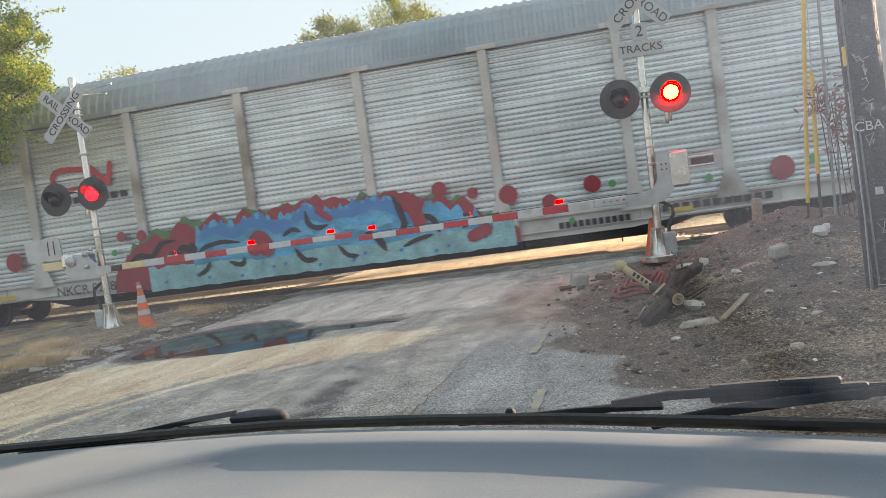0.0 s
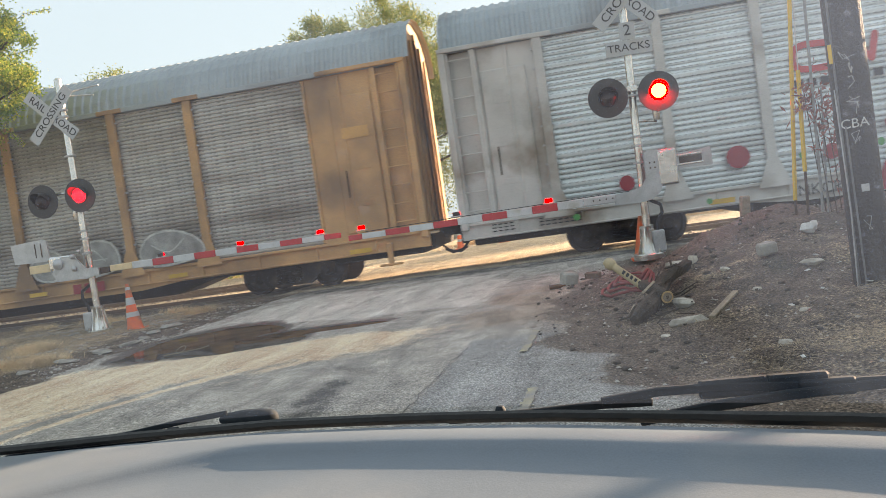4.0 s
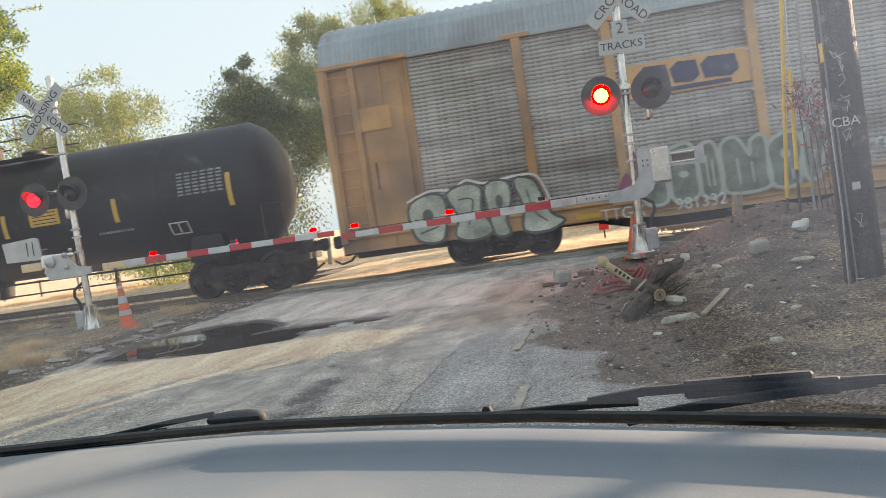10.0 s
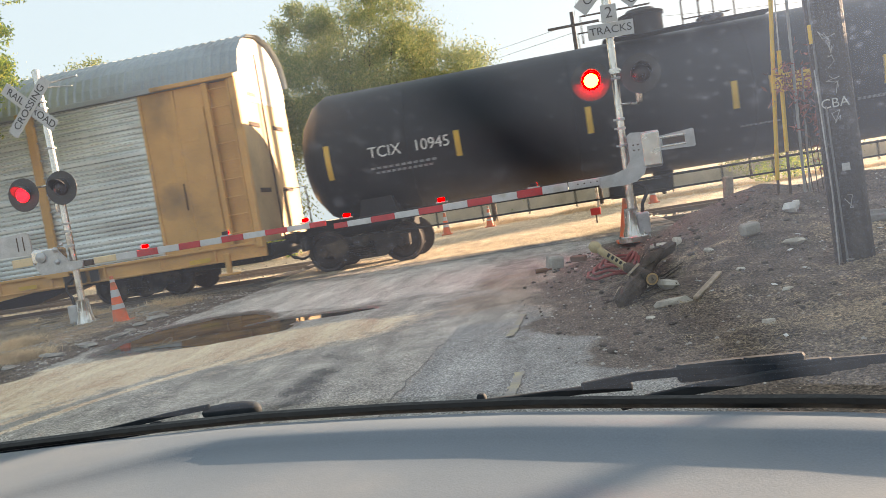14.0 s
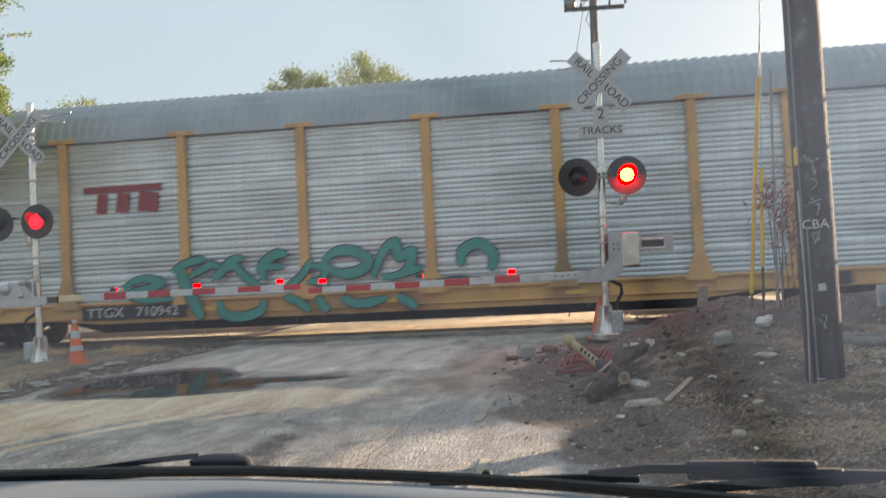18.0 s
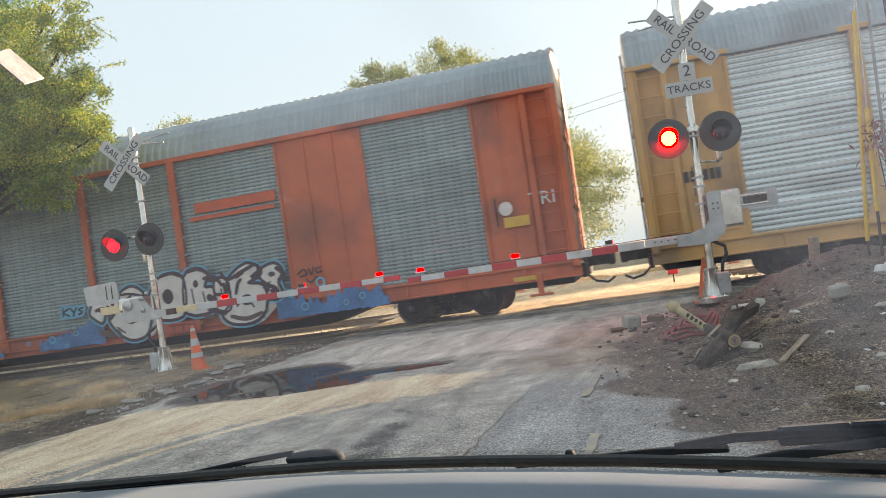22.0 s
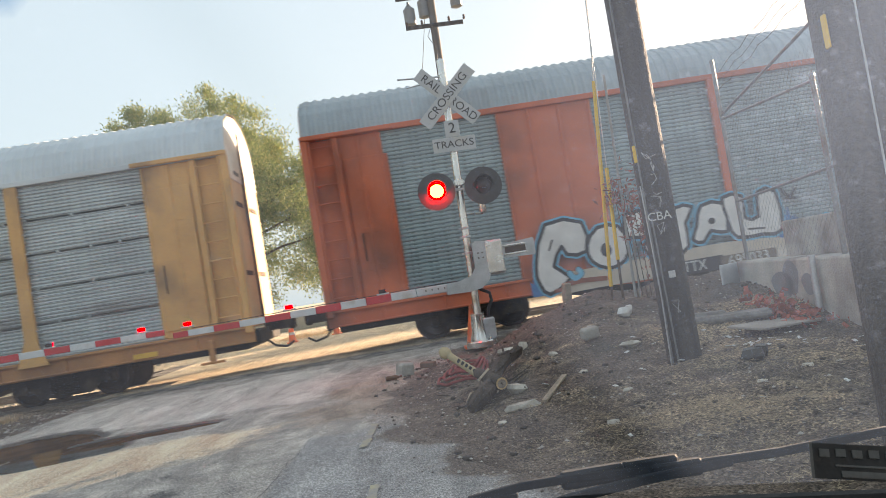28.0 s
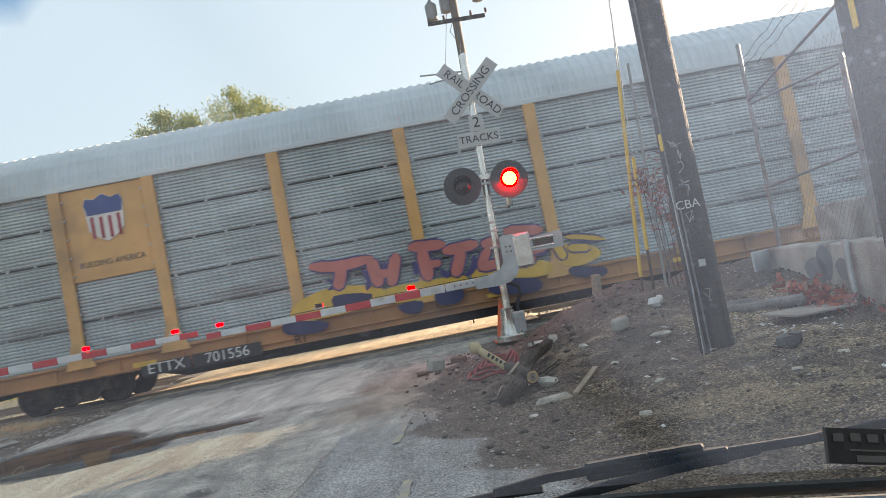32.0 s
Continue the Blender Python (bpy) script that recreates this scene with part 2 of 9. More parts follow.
rail_steel = surf("rail steel", (0.20, 0.17, 0.15), 0.45, 0.8, 0.25, 3, 40, 0.1, stretch=(0.3, 4, 4))
wire_black = surf("black cable", (0.02, 0.02, 0.02), 0.6, 0, 0.1, 5, 60, 0)
lens_dark = surf("unlit red lens", (0.018, 0.006, 0.007), 0.3, 0, 0.1, 6, 60, 0)
lens_lit = glow("lit red signal lens", (1.0, 0.00018, 0.0004), 130.0)
lens_core = glow("lit signal core", (1.0, 0.110, 0.045), 3.6)
lens_dim = glow("lit red lens seen past its hood", (1.0, 0.006, 0.010), 2.2)
arm_lamp = glow("lit arm lamp", (1.0, 0.0015, 0.002), 14.0)


def masked(name, base, spots, rough=0.9, fine=55, bump=0.5, cell=0.3, streak=0.0):
    """A ground surface: a base colour pair and colour pairs that a mesh attribute of that name lays over it, broken up by noise."""
    m = bpy.data.materials.new(name)
    m.use_nodes = True
    nd, ln = m.node_tree.nodes, m.node_tree.links
    p = nd["Principled BSDF"]
    co = nd.new("ShaderNodeTexCoord")

    def noisy(scale, detail=6):
        n = nd.new("ShaderNodeTexNoise")
        n.inputs["Scale"].default_value, n.inputs["Detail"].default_value = scale, detail
        ln.new(co.outputs["Object"], n.inputs["Vector"])
        return n

    def pair(cols, fac):
        r = nd.new("ShaderNodeValToRGB")
        r.color_ramp.elements[0].position, r.color_ramp.elements[1].position = 0.32, 0.68
        r.color_ramp.elements[0].color, r.color_ramp.elements[1].color = (*cols[0], 1), (*cols[1], 1)
        ln.new(fac, r.inputs[0])
        return r.outputs[0]

    big, mid, small, grit = noisy(0.9, 8), noisy(4, 9), noisy(fine, 4), noisy(fine * 1.6, 3)
    mixn = nd.new("ShaderNodeMix")
    mixn.inputs[0].default_value = 0.5
    ln.new(mid.outputs[0], mixn.inputs[2])
    ln.new(small.outputs[0], mixn.inputs[3])
    last = pair(base, mixn.outputs[0])
    rough_last = None
    for attr, cols, soft in spots:
        a = nd.new("ShaderNodeAttribute")
        a.attribute_name = attr
        add = nd.new("ShaderNodeMath")
        add.operation = "MULTIPLY_ADD"
        add.inputs[1].default_value = soft
        ln.new(mixn.outputs[0], add.inputs[0])
        ln.new(a.outputs["Fac"], add.inputs[2])
        r = nd.new("ShaderNodeMapRange")
        r.inputs[1].default_value, r.inputs[2].default_value = 0.5 * soft + 0.30, 0.5 * soft + 0.62
        ln.new(add.outputs[0], r.inputs[0])
        mx = nd.new("ShaderNodeMix")
        mx.data_type = "RGBA"
        ln.new(r.outputs[0], mx.inputs[0])
        ln.new(last, mx.inputs[6])
        ln.new(pair(cols, small.outputs[0]), mx.inputs[7])
        last = mx.outputs[2]
        if attr == "wet":
            rough_last = r.outputs[0]
    if streak:
        mp = nd.new("ShaderNodeMapping")
        mp.inputs["Rotation"].default_value, mp.inputs["Scale"].default_value = (0, 0, radians(24)), (3.2, 0.9, 1)
        ln.new(co.outputs["Object"], mp.inputs["Vector"])
        sn = nd.new("ShaderNodeTexNoise")
        sn.inputs["Scale"].default_value, sn.inputs["Detail"].default_value, sn.inputs["Distortion"].default_value = 1.0, 7, 0.6
        ln.new(mp.outputs[0], sn.inputs["Vector"])
        sr = nd.new("ShaderNodeMapRange")
        sr.inputs[1].default_value, sr.inputs[2].default_value = 0.30, 0.70
        ln.new(sn.outputs[0], sr.inputs[0])
        so = nd.new("ShaderNodeMix")
        so.data_type, so.blend_type = "RGBA", "OVERLAY"
        so.inputs[0].default_value = streak
        ln.new(last, so.inputs[6])
        ln.new(sr.outputs[0], so.inputs[7])
        last = so.outputs[2]
    vo = nd.new("ShaderNodeTexVoronoi")
    vo.inputs["Scale"].default_value = fine * 1.7
    ln.new(co.outputs["Object"], vo.inputs["Vector"])
    bw = nd.new("ShaderNodeSeparateColor")
    ln.new(vo.outputs["Color"], bw.inputs[0])
    sp = nd.new("ShaderNodeMix")
    sp.data_type, sp.blend_type = "RGBA", "OVERLAY"
    sp.inputs[0].default_value = cell
    ln.new(last, sp.inputs[6])
    ln.new(bw.outputs[0], sp.inputs[7])
    last = sp.outputs[2]
    gr = nd.new("ShaderNodeMapRange")
    gr.inputs[1].default_value, gr.inputs[2].default_value = 0.36, 0.64
    ln.new(grit.outputs[0], gr.inputs[0])
    ov = nd.new("ShaderNodeMix")
    ov.data_type, ov.blend_type = "RGBA", "OVERLAY"
    ov.inputs[0].default_value = 0.55
    ln.new(last, ov.inputs[6])
    ln.new(gr.outputs[0], ov.inputs[7])
    ln.new(ov.outputs[2], p.inputs["Base Color"])
    p.inputs["Roughness"].default_value = rough
    if rough_last:
        mr = nd.new("ShaderNodeMapRange")
        mr.inputs[3].default_value, mr.inputs[4].default_value = rough, 0.35
        ln.new(rough_last, mr.inputs[0])
        ln.new(mr.outputs[0], p.inputs["Roughness"])
    b = nd.new("ShaderNodeBump")
    b.inputs["Strength"].default_value, b.inputs["Distance"].default_value = bump, 0.025
    ln.new(small.outputs[0], b.inputs["Height"])
    ln.new(b.outputs[0], p.inputs["Normal"])
    return m


dirt_mat = masked("dry earth", ((0.040, 0.031, 0.026), (0.185, 0.142, 0.110)), [
    ("straw", ((0.16, 0.115, 0.077), (0.46, 0.345, 0.225)), 1.9),
    ("pale", ((0.36, 0.29, 0.20), (0.50, 0.41, 0.29)), 0.9),
    ("dark", ((0.036, 0.031, 0.028), (0.10, 0.083, 0.07)), 1.0)], 0.95, 40, 1.0, 0.5, 0.25)
road_mat = masked("worn asphalt", ((0.19, 0.176, 0.158), (0.50, 0.462, 0.412)), [
    ("pale", ((0.42, 0.395, 0.355), (0.58, 0.55, 0.50)), 1.2),
    ("slab", ((0.17, 0.170, 0.166), (0.36, 0.357, 0.345)), 1.3),
    ("earth", ((0.16, 0.130, 0.103), (0.42, 0.335, 0.26)), 1.7),
    ("sand", ((0.46, 0.35, 0.24), (0.82, 0.65, 0.47)), 2.0),
    ("dark", ((0.045, 0.043, 0.042), (0.10, 0.097, 0.094)), 2.2),
    ("soil", ((0.044, 0.036, 0.031), (0.20, 0.160, 0.128)), 1.5),
    ("wet", ((0.035, 0.030, 0.026), (0.06, 0.052, 0.045)), 0.5)], 0.9, 55, 0.7, 0.38, 0.32)


# ---- ground ----
def smooth(a, b, x):
    x = min(max((x - a) / (b - a), 0.0), 1.0)
    return x * x * (3 - 2 * x)


def curve(x, rows):
    for (a, va), (b, vb) in zip(rows, rows[1:]):
        if x <= b:
            return va + (vb - va) * smooth(a, b, max(x, a)) if x > a else va
    return rows[-1][1]


TRACK_Y, TRACK2_Y = 18.15, 22.75       # centre lines of the two tracks
FOOT = [(-3, 2.6), (2, 1.7), (4, 0.95), (5.45, 0.30), (7.1, -0.12), (8.9, -0.22), (10.5, 0.12), (12, 0.50), (13.5, 0.9), (15, 1.8), (16, 2.4)]
CREST = [(-3, 0.02), (4, 0.07), (5.5, 0.12), (7, 0.19), (8.5, 0.37), (10, 0.58), (11.3, 0.66), (12.6, 0.42), (14, 0.17), (15.6, 0.0)]
BLOBS = [(-5.15, 9.75, 1.0, 1.35), (-4.4, 9.0, 0.95, 0.62), (-3.5, 9.55, 0.95, 0.30)]


def fuzz(x, y, s, k=0.0):
    return noise.noise(Vector((x * s, y * s, k)))


def puddle_depth(x, y):
    wob = 0.22 * fuzz(x, y, 1.6, 3.0) + 0.10 * fuzz(x, y, 5.0, 8.0)
    return max(1.0 - math.hypot((x - cx) / rx, (y - cy) / ry) + wob for cx, cy, rx, ry in BLOBS)


def road_left(y):
    return -6.45 + 0.25 * fuzz(0, y, 0.7, 5.0) + 0.08 * fuzz(0, y, 3.0, 9.0) - 0.35 * smooth(8.0, 3.0, y)


def road_right(y):
    return curve(y, FOOT) + 0.12 * fuzz(4, y, 1.4, 2.0) + 0.07 * fuzz(4, y, 4.5, 7.0) + 0.10


def bare_height(x, y):
    """Height of the ground without the road's slab."""
    h = 0.0
    d = x - curve(y, FOOT)
    if d > 0 and y < 15.6:
        rise = curve(y, CREST) * smooth(0, 2.3, d)
        rise *= 1.0 - 0.35 * smooth(5.2, 9.0, x)
        h += rise * (1 + 0.18 * fuzz(x, y, 1.1, 1.0)) + smooth(0, 0.5, d) * (0.06 * fuzz(x, y, 2.6, 4.0) + 0.035 * fuzz(x, y, 6.0, 6.0))
    off = smooth(-6.6, -7.6, x) + smooth(1.6, 2.8, x)
    bed = smooth(15.9, 16.6, y) * (1 - smooth(24.6, 25.6, y))
    h -= 0.13 * min(off, 1) * bed
    if x < -6.4 and y < 16:
        h += 0.03 * fuzz(x, y, 1.3, 2.2) + 0.012 * fuzz(x, y, 5, 1.2) + 0.03 * smooth(-6.4, -7.4, x)
    return h


def build_ground():
    def lines(fine0, fine1, step, far):
        rows = list(np.arange(fine0, fine1 + step / 2, step))
        d, a = step * 1.5, fine0
        low = []
        while a > -far:
            a -= d
            d *= 1.35
            low.append(a)
        d, b = step * 1.5, fine1
        high = []
        while b < far:
            b += d
            d *= 1.35
            high.append(b)
        return low[::-1] + rows + high

    xs, ys = lines(-15.0, 8.0, 0.11, 1800), lines(3.0, 17.0, 0.11, 1800)
    vs, straw, pale, dark = [], [], [], []
    for y in ys:
        for x in xs:
            z = bare_height(x, y)
            inside = road_left(y) + 0.3 < x < road_right(y) - 0.3 and y < 16.2
            vs.append((x, y, z - (0.06 if inside else 0.0)))
            d = x - curve(y, FOOT)
            straw.append(0.40 * smooth(-6.7, -7.8, x) * smooth(16.5, 14.5, y) + 0.55 * smooth(0.3, 1.5, d) * smooth(11.5, 8.0, y) * (0.6 + 0.8 * fuzz(x, y, 0.9, 9.0)) + (0.5 + 0.6 * fuzz(x, y, 0.7, 3.3)) * smooth(-6.8, -8.0, x) * smooth(17, 14, y))
            far_lot = smooth(15.4, 17.2, y)
            pale.append(far_lot * 0.75 + 0.35 * smooth(-6.2, -7.0, x) * smooth(8.5, 6.0, y) + 0.22 * smooth(-7.0, -8.2, x) * smooth(16.0, 14.0, y) * (1 + fuzz(x, y, 1.1, 93.0)))
            dark.append(0.42 * smooth(0.2, 1.2, d) * smooth(8.0, 9.6, y) * smooth(15, 12, y) + 0.35 * fuzz(x, y, 0.5, 6.0) + 0.30 * fuzz(x, y, 1.7, 16.0) + 0.45 * smooth(-6.5, -7.0, x) * smooth(16.5, 15.0, y) * (0.3 + fuzz(x, y, 2.4, 26.0) + 0.7 * fuzz(x, y, 6.0, 28.0)) + 0.45 * math.exp(-((x - 0.75) / 0.55) ** 2 - ((y - 7.6) / 0.9) ** 2) + 0.40 * math.exp(-((x - 2.1) / 0.6) ** 2 - ((y - 7.9) / 0.5) ** 2))
    nx = len(xs)
    fs = [(j * nx + i, j * nx + i + 1, j * nx + nx + i + 1, j * nx + nx + i) for j in range(len(ys) - 1) for i in range(nx - 1)]
    me = bpy.data.meshes.new("ground")
    me.from_pydata(vs, [], fs)
    for name, vals in (("straw", straw), ("pale", pale), ("dark", dark)):
        me.attributes.new(name, "FLOAT", "POINT").data.foreach_set("value", vals)
    me.materials.append(dirt_mat)
    me.polygons.foreach_set("use_smooth", [True] * len(me.polygons))
    tagged(new("ground", me), "dry brown earth with straw and pale gravel by the tracks", "ground", kind="structure")


def build_road():
    ys = list(np.arange(-6, 3, 0.5)) + list(np.arange(3, 16.21, 0.09))
    n = 84
    vs, at = [], {k: [] for k in ("pale", "slab", "earth", "sand", "dark", "soil", "wet")}
    for y in ys:
        a, b = road_left(y), road_right(y)
        for i in range(n + 1):
            x = a + (b - a) * i / n
            edge = min(i, n - i) / n
            z = 0.012 - 0.035 * smooth(0.05, 0.0, edge) + 0.008 * fuzz(x, y, 1.0, 7.0)
            pd = puddle_depth(x, y)
            z -= 0.05 * smooth(-0.25, 0.35, pd)
            vs.append((x, y, z))
            at["wet"].append(smooth(-0.32, 0.12, pd))
            # sand: a drift along the puddle's near edge, and a fan of tyre streaks that curves off to the south-west
            band = y - (8.0 + 0.07 * (x + 3.5) + 0.25 * fuzz(x, y, 0.6, 11.0))
            sand = 1.15 * math.exp(-(band / (0.50 if band > 0 else 0.95)) ** 2) * smooth(-0.9, -2.6, x + 0.5 * fuzz(x, y, 0.8, 61.0))
            lane = x + 4.42 - 1.15 * (max(y - 4.8, 0.0) / 2.4) ** 1.6     # distance from the outer streak
            near = smooth(8.6, 7.8, y)
            sand += near * (0.75 * math.exp(-((lane - 0.02) / 0.10) ** 2) + 0.50 * math.exp(-((lane + 0.30) / 0.09) ** 2) + 0.74 * smooth(-0.30, -0.60, lane) * smooth(-3.0, -2.0, lane))
            sand += near * (0.42 * fuzz(lane * 6.0, y * 0.5, 1.0, 41.0) + 0.2 * fuzz(lane * 14.0, y * 0.8, 1.0, 43.0)) * smooth(0.7, -0.1, lane)
            sand += 0.22 * near * math.exp(-((lane - 0.55) / 0.14) ** 2)
            at["sand"].append(sand + 0.10 * fuzz(x, y, 2.0, 13.0))
            # smooth grey slab before the mound, with a straight west joint
            top = 7.25 - 1.35 * smooth(-0.35, 0.35, x) + 0.2 * fuzz(x, y, 1.5, 51.0)
            at["slab"].append(0.72 * smooth(-1.22, -1.12, x + 0.03 * (6.0 - y)) * smooth(top + 0.30, top - 0.25, y))
            # trodden earth between the mound and the sand
            e = smooth(7.2, 8.3, y + 0.3 * fuzz(x, y, 1.1, 53.0)) * smooth(12.6, 10.5, y) * smooth(-2.1, -0.9, x + 0.45 * fuzz(x, y, 0.9, 55.0))
            e += 0.7 * smooth(0.7, 0.0, road_right(y) - x) + 0.55 * smooth(-6.0, -6.5, x)
            rim = road_right(y) - x + 0.28 * fuzz(x, y, 1.3, 71.0) + 0.14 * fuzz(x, y, 3.7, 73.0)
            west = x - road_left(y) + 0.2 * fuzz(x, y, 1.5, 75.0)
            at["soil"].append(0.95 * smooth(0.55, 0.05, rim) + 0.30 * smooth(1.5, 0.4, rim) + 0.8 * smooth(0.5, 0.0, west) * smooth(6.5, 8.0, y) + 0.12 * fuzz(x, y, 2.5, 77.0))
            at["earth"].append(0.62 * min(e, 1.0) + 0.18 * fuzz(x, y, 1.6, 57.0))
            pale = smooth(9.8, 10.9, y + 0.35 * (x + 3.0) + 0.6 * fuzz(x, y, 0.8, 31.0)) * smooth(14.9, 13.9, y + 0.4 * fuzz(x, y, 0.7, 33.0)) * smooth(-6.3, -5.0, x + 0.5 * fuzz(x, y, 0.8, 35.0)) * smooth(-0.9, -1.6, x + 0.4 * fuzz(x, y, 0.9, 37.0))
            at["pale"].append(0.82 * pale + 0.16 * fuzz(x, y, 0.8, 15.0))
            rough_lane = math.exp(-((x + 1.95 - 0.12 * (y - 6)) / 0.55) ** 2) * smooth(7.4, 6.4, y)
            dk = 0.22 * fuzz(x * 1.2, y * 0.5, 1.0, 17.0) + 0.55 * rough_lane * (0.55 + 1.2 * fuzz(x, y, 2.2, 4.0)) + 0.16 * fuzz(x, y, 3.1, 81.0) + 0.55 * smooth(14.7, 15.5, y)
            dk += 0.42 * math.exp(-((x + 0.25) / 0.28) ** 2 - ((y - 6.45) / 0.30) ** 2) + 0.5 * math.exp(-((x - 0.1) / 0.10) ** 2 - ((y - 5.0) / 0.06) ** 2)
            dk += 0.5 * math.exp(-((x + 6.35 + 0.06 * (y - 7.7)) / 0.22) ** 2) * smooth(9.6, 8.4, y)
            at["dark"].append(dk)
    w = n + 1
    fs = [(j * w + i, j * w + i + 1, j * w + w + i + 1, j * w + w + i) for j in range(len(ys) - 1) for i in range(n)]
    me = bpy.data.meshes.new("road")
    me.from_pydata(vs, [], fs)
    for name, vals in at.items():
        me.attributes.new(name, "FLOAT", "POINT").data.foreach_set("value", vals)
    me.materials.append(road_mat)
    me.polygons.foreach_set("use_smooth", [True] * len(me.polygons))
    tagged(new("road", me), "cracked grey asphalt road with sand drifts before the crossing", "road", kind="structure")


def build_puddle():
    m = bpy.data.materials.new("muddy water")
    m.use_nodes = True
    nd, ln = m.node_tree.nodes, m.node_tree.links
    p, out = nd["Principled BSDF"], nd["Material Output"]
    p.inputs["Base Color"].default_value = (0.018, 0.014, 0.011, 1)
    p.inputs["Roughness"].default_value = 0.025
    p.inputs["IOR"].default_value = 1.33
    film, mx, co, n1, r1, n2, bu = [nd.new("ShaderNode" + k) for k in ("BsdfDiffuse", "MixShader", "TexCoord", "TexNoise", "MapRange", "TexNoise", "Bump")]
    film.inputs["Color"].default_value = (0.045, 0.037, 0.030, 1)       # floating silt
    n1.inputs["Scale"].default_value, n1.inputs["Detail"].default_value = 2.2, 6
    n2.inputs["Scale"].default_value = 7.0
    r1.inputs[1].default_value, r1.inputs[2].default_value, r1.inputs[3].default_value, r1.inputs[4].default_value = 0.40, 0.70, 0.30, 0.70
    bu.inputs["Strength"].default_value, bu.inputs["Distance"].default_value = 0.025, 0.01
    ln.new(co.outputs["Object"], n1.inputs["Vector"])
    ln.new(co.outputs["Object"], n2.inputs["Vector"])
    ln.new(n1.outputs[0], r1.inputs[0])
    ln.new(n2.outputs[0], bu.inputs["Height"])
    ln.new(bu.outputs[0], p.inputs["Normal"])
    ln.new(r1.outputs[0], mx.inputs[0])
    ln.new(p.outputs[0], mx.inputs[1])
    ln.new(film.outputs[0], mx.inputs[2])
    ln.new(mx.outputs[0], out.inputs["Surface"])
    g = Geo()
    st = 0.07
    for j in range(int(4.4 / st)):
        for i in range(int(4.6 / st)):
            x, y = -6.6 + i * st, 7.6 + j * st
            if puddle_depth(x + st / 2, y + st / 2) > -0.12:
                g.add([(x, y, 0), (x + st, y, 0), (x + st, y + st, 0), (x, y + st, 0)], [(0, 1, 2, 3)])
    ob = new("water", g.mesh("water", m))
    ob.location = (0, 0, -0.012)
    tagged(ob, "dark muddy puddle lying on the worn asphalt", "puddle", kind="structure")


build_ground()
build_road()
build_puddle()


def build_marks():
    paint = surf("faded yellow road paint", (0.50, 0.43, 0.20), 0.8, 0, 0.3, 6, 60, 0.2, dirt=(0.26, 0.25, 0.23), dirt_amount=0.95)
    for y0, y1, x in ((6.3, 7.35, -0.57), (4.3, 5.0, -0.46)):
        g = Geo()
        n = 14
        for k in range(n):
            a, b = y0 + (y1 - y0) * k / n, y0 + (y1 - y0) * (k + 1) / n
            l, r = 0.03 + 0.02 * fuzz(k, y0, 0.9), 0.03 + 0.02 * fuzz(k, y0, 0.9, 4)
            xa = x + 0.05 * (a - y0)
            g.add([(xa - l, a, 0.024), (xa + r, a, 0.024), (xa + r, b, 0.024), (xa - l, b, 0.024)], [(0, 1, 2, 3)])
        tagged(part("road_marking", g, paint), "worn yellow centre line dash on grey asphalt", "road marking", "centre line", "structure")
    tar = surf("crack fill", (0.12, 0.112, 0.105), 0.9, 0, 0.2, 6, 50, 0.2)
    for pts in (((-1.24, 3.6), (-1.21, 4.9), (-1.17, 6.0), (-1.10, 6.95)), ((-5.2, 12.9), (-3.9, 13.5), (-3.3, 14.9)), ((-3.0, 12.5), (-2.2, 13.2), (-1.9, 14.8)), ((-0.2, 6.2), (-0.9, 6.15), (-1.4, 6.35))):
        g = Geo()
        prev = None
        for (xa, ya), (xb, yb) in zip(pts, pts[1:]):
            for k in range(9):
                f0 = k / 8
                x = xa + (xb - xa) * f0 + 0.05 * fuzz(xa + f0 * 4, ya, 3.0)
                y = ya + (yb - ya) * f0
                w = 0.004 + 0.004 * fuzz(x, y, 6.0)
                if prev:
                    g.add([(prev[0] - prev[2], prev[1], 0.0215), (prev[0] + prev[2], prev[1], 0.0215), (x + w, y, 0.0215), (x - w, y, 0.0215)], [(0, 1, 2, 3)])
                prev = (x, y, w)
        tagged(part("road_crack", g, tar), "dark crack running through worn asphalt", "crack", "road cracks", "structure")


    sn = thing("wire_scrap", "loop of pale wire and a twig lying in the puddle", "scrap", pose(-4.96, 8.82, 0.0))
    part("loop", Geo().tube([(0.07 * math.cos(k * 0.5236), 0.02 * math.sin(k * 0.5236), 0.045 + 0.04 * math.sin(k * 0.5236 + 0.6)) for k in range(13)], 0.004, 5), surf("pale wire", (0.34, 0.29, 0.20), 0.8), sn)
    part("twig", Geo().tube([(-0.22, -0.03, 0.0), (0.0, 0.0, 0.012), (0.25, 0.01, 0.03), (0.36, 0.03, 0.05)], 0.007, 5), surf("wet twig", (0.26, 0.21, 0.15), 0.8), sn)


build_marks()


# ---- crossing signals ----
def crossbuck(parent, at):
    """Two crossed boards with their words."""
    for a, texts in ((45, (("RAIL", -0.33), ("ROAD", 0.33))), (-45, (("CROSSING", 0.0),))):
        front = 0.0 if a == -45 else 0.012
        m = at @ pose(0, front, 0, 0, a, 0)
        b = part("crossbuck_board", Geo().box((0, 0, 0), (1.22, 0.008, 0.23), ch=0.006), sign_white, parent, "white board of a crossbuck", m)
        for word, x in texts:
            words(word, 0.185, sign_black, b, pose(x, -0.0065, 0), squash=1.0 if len(word) < 6 else 1.08)


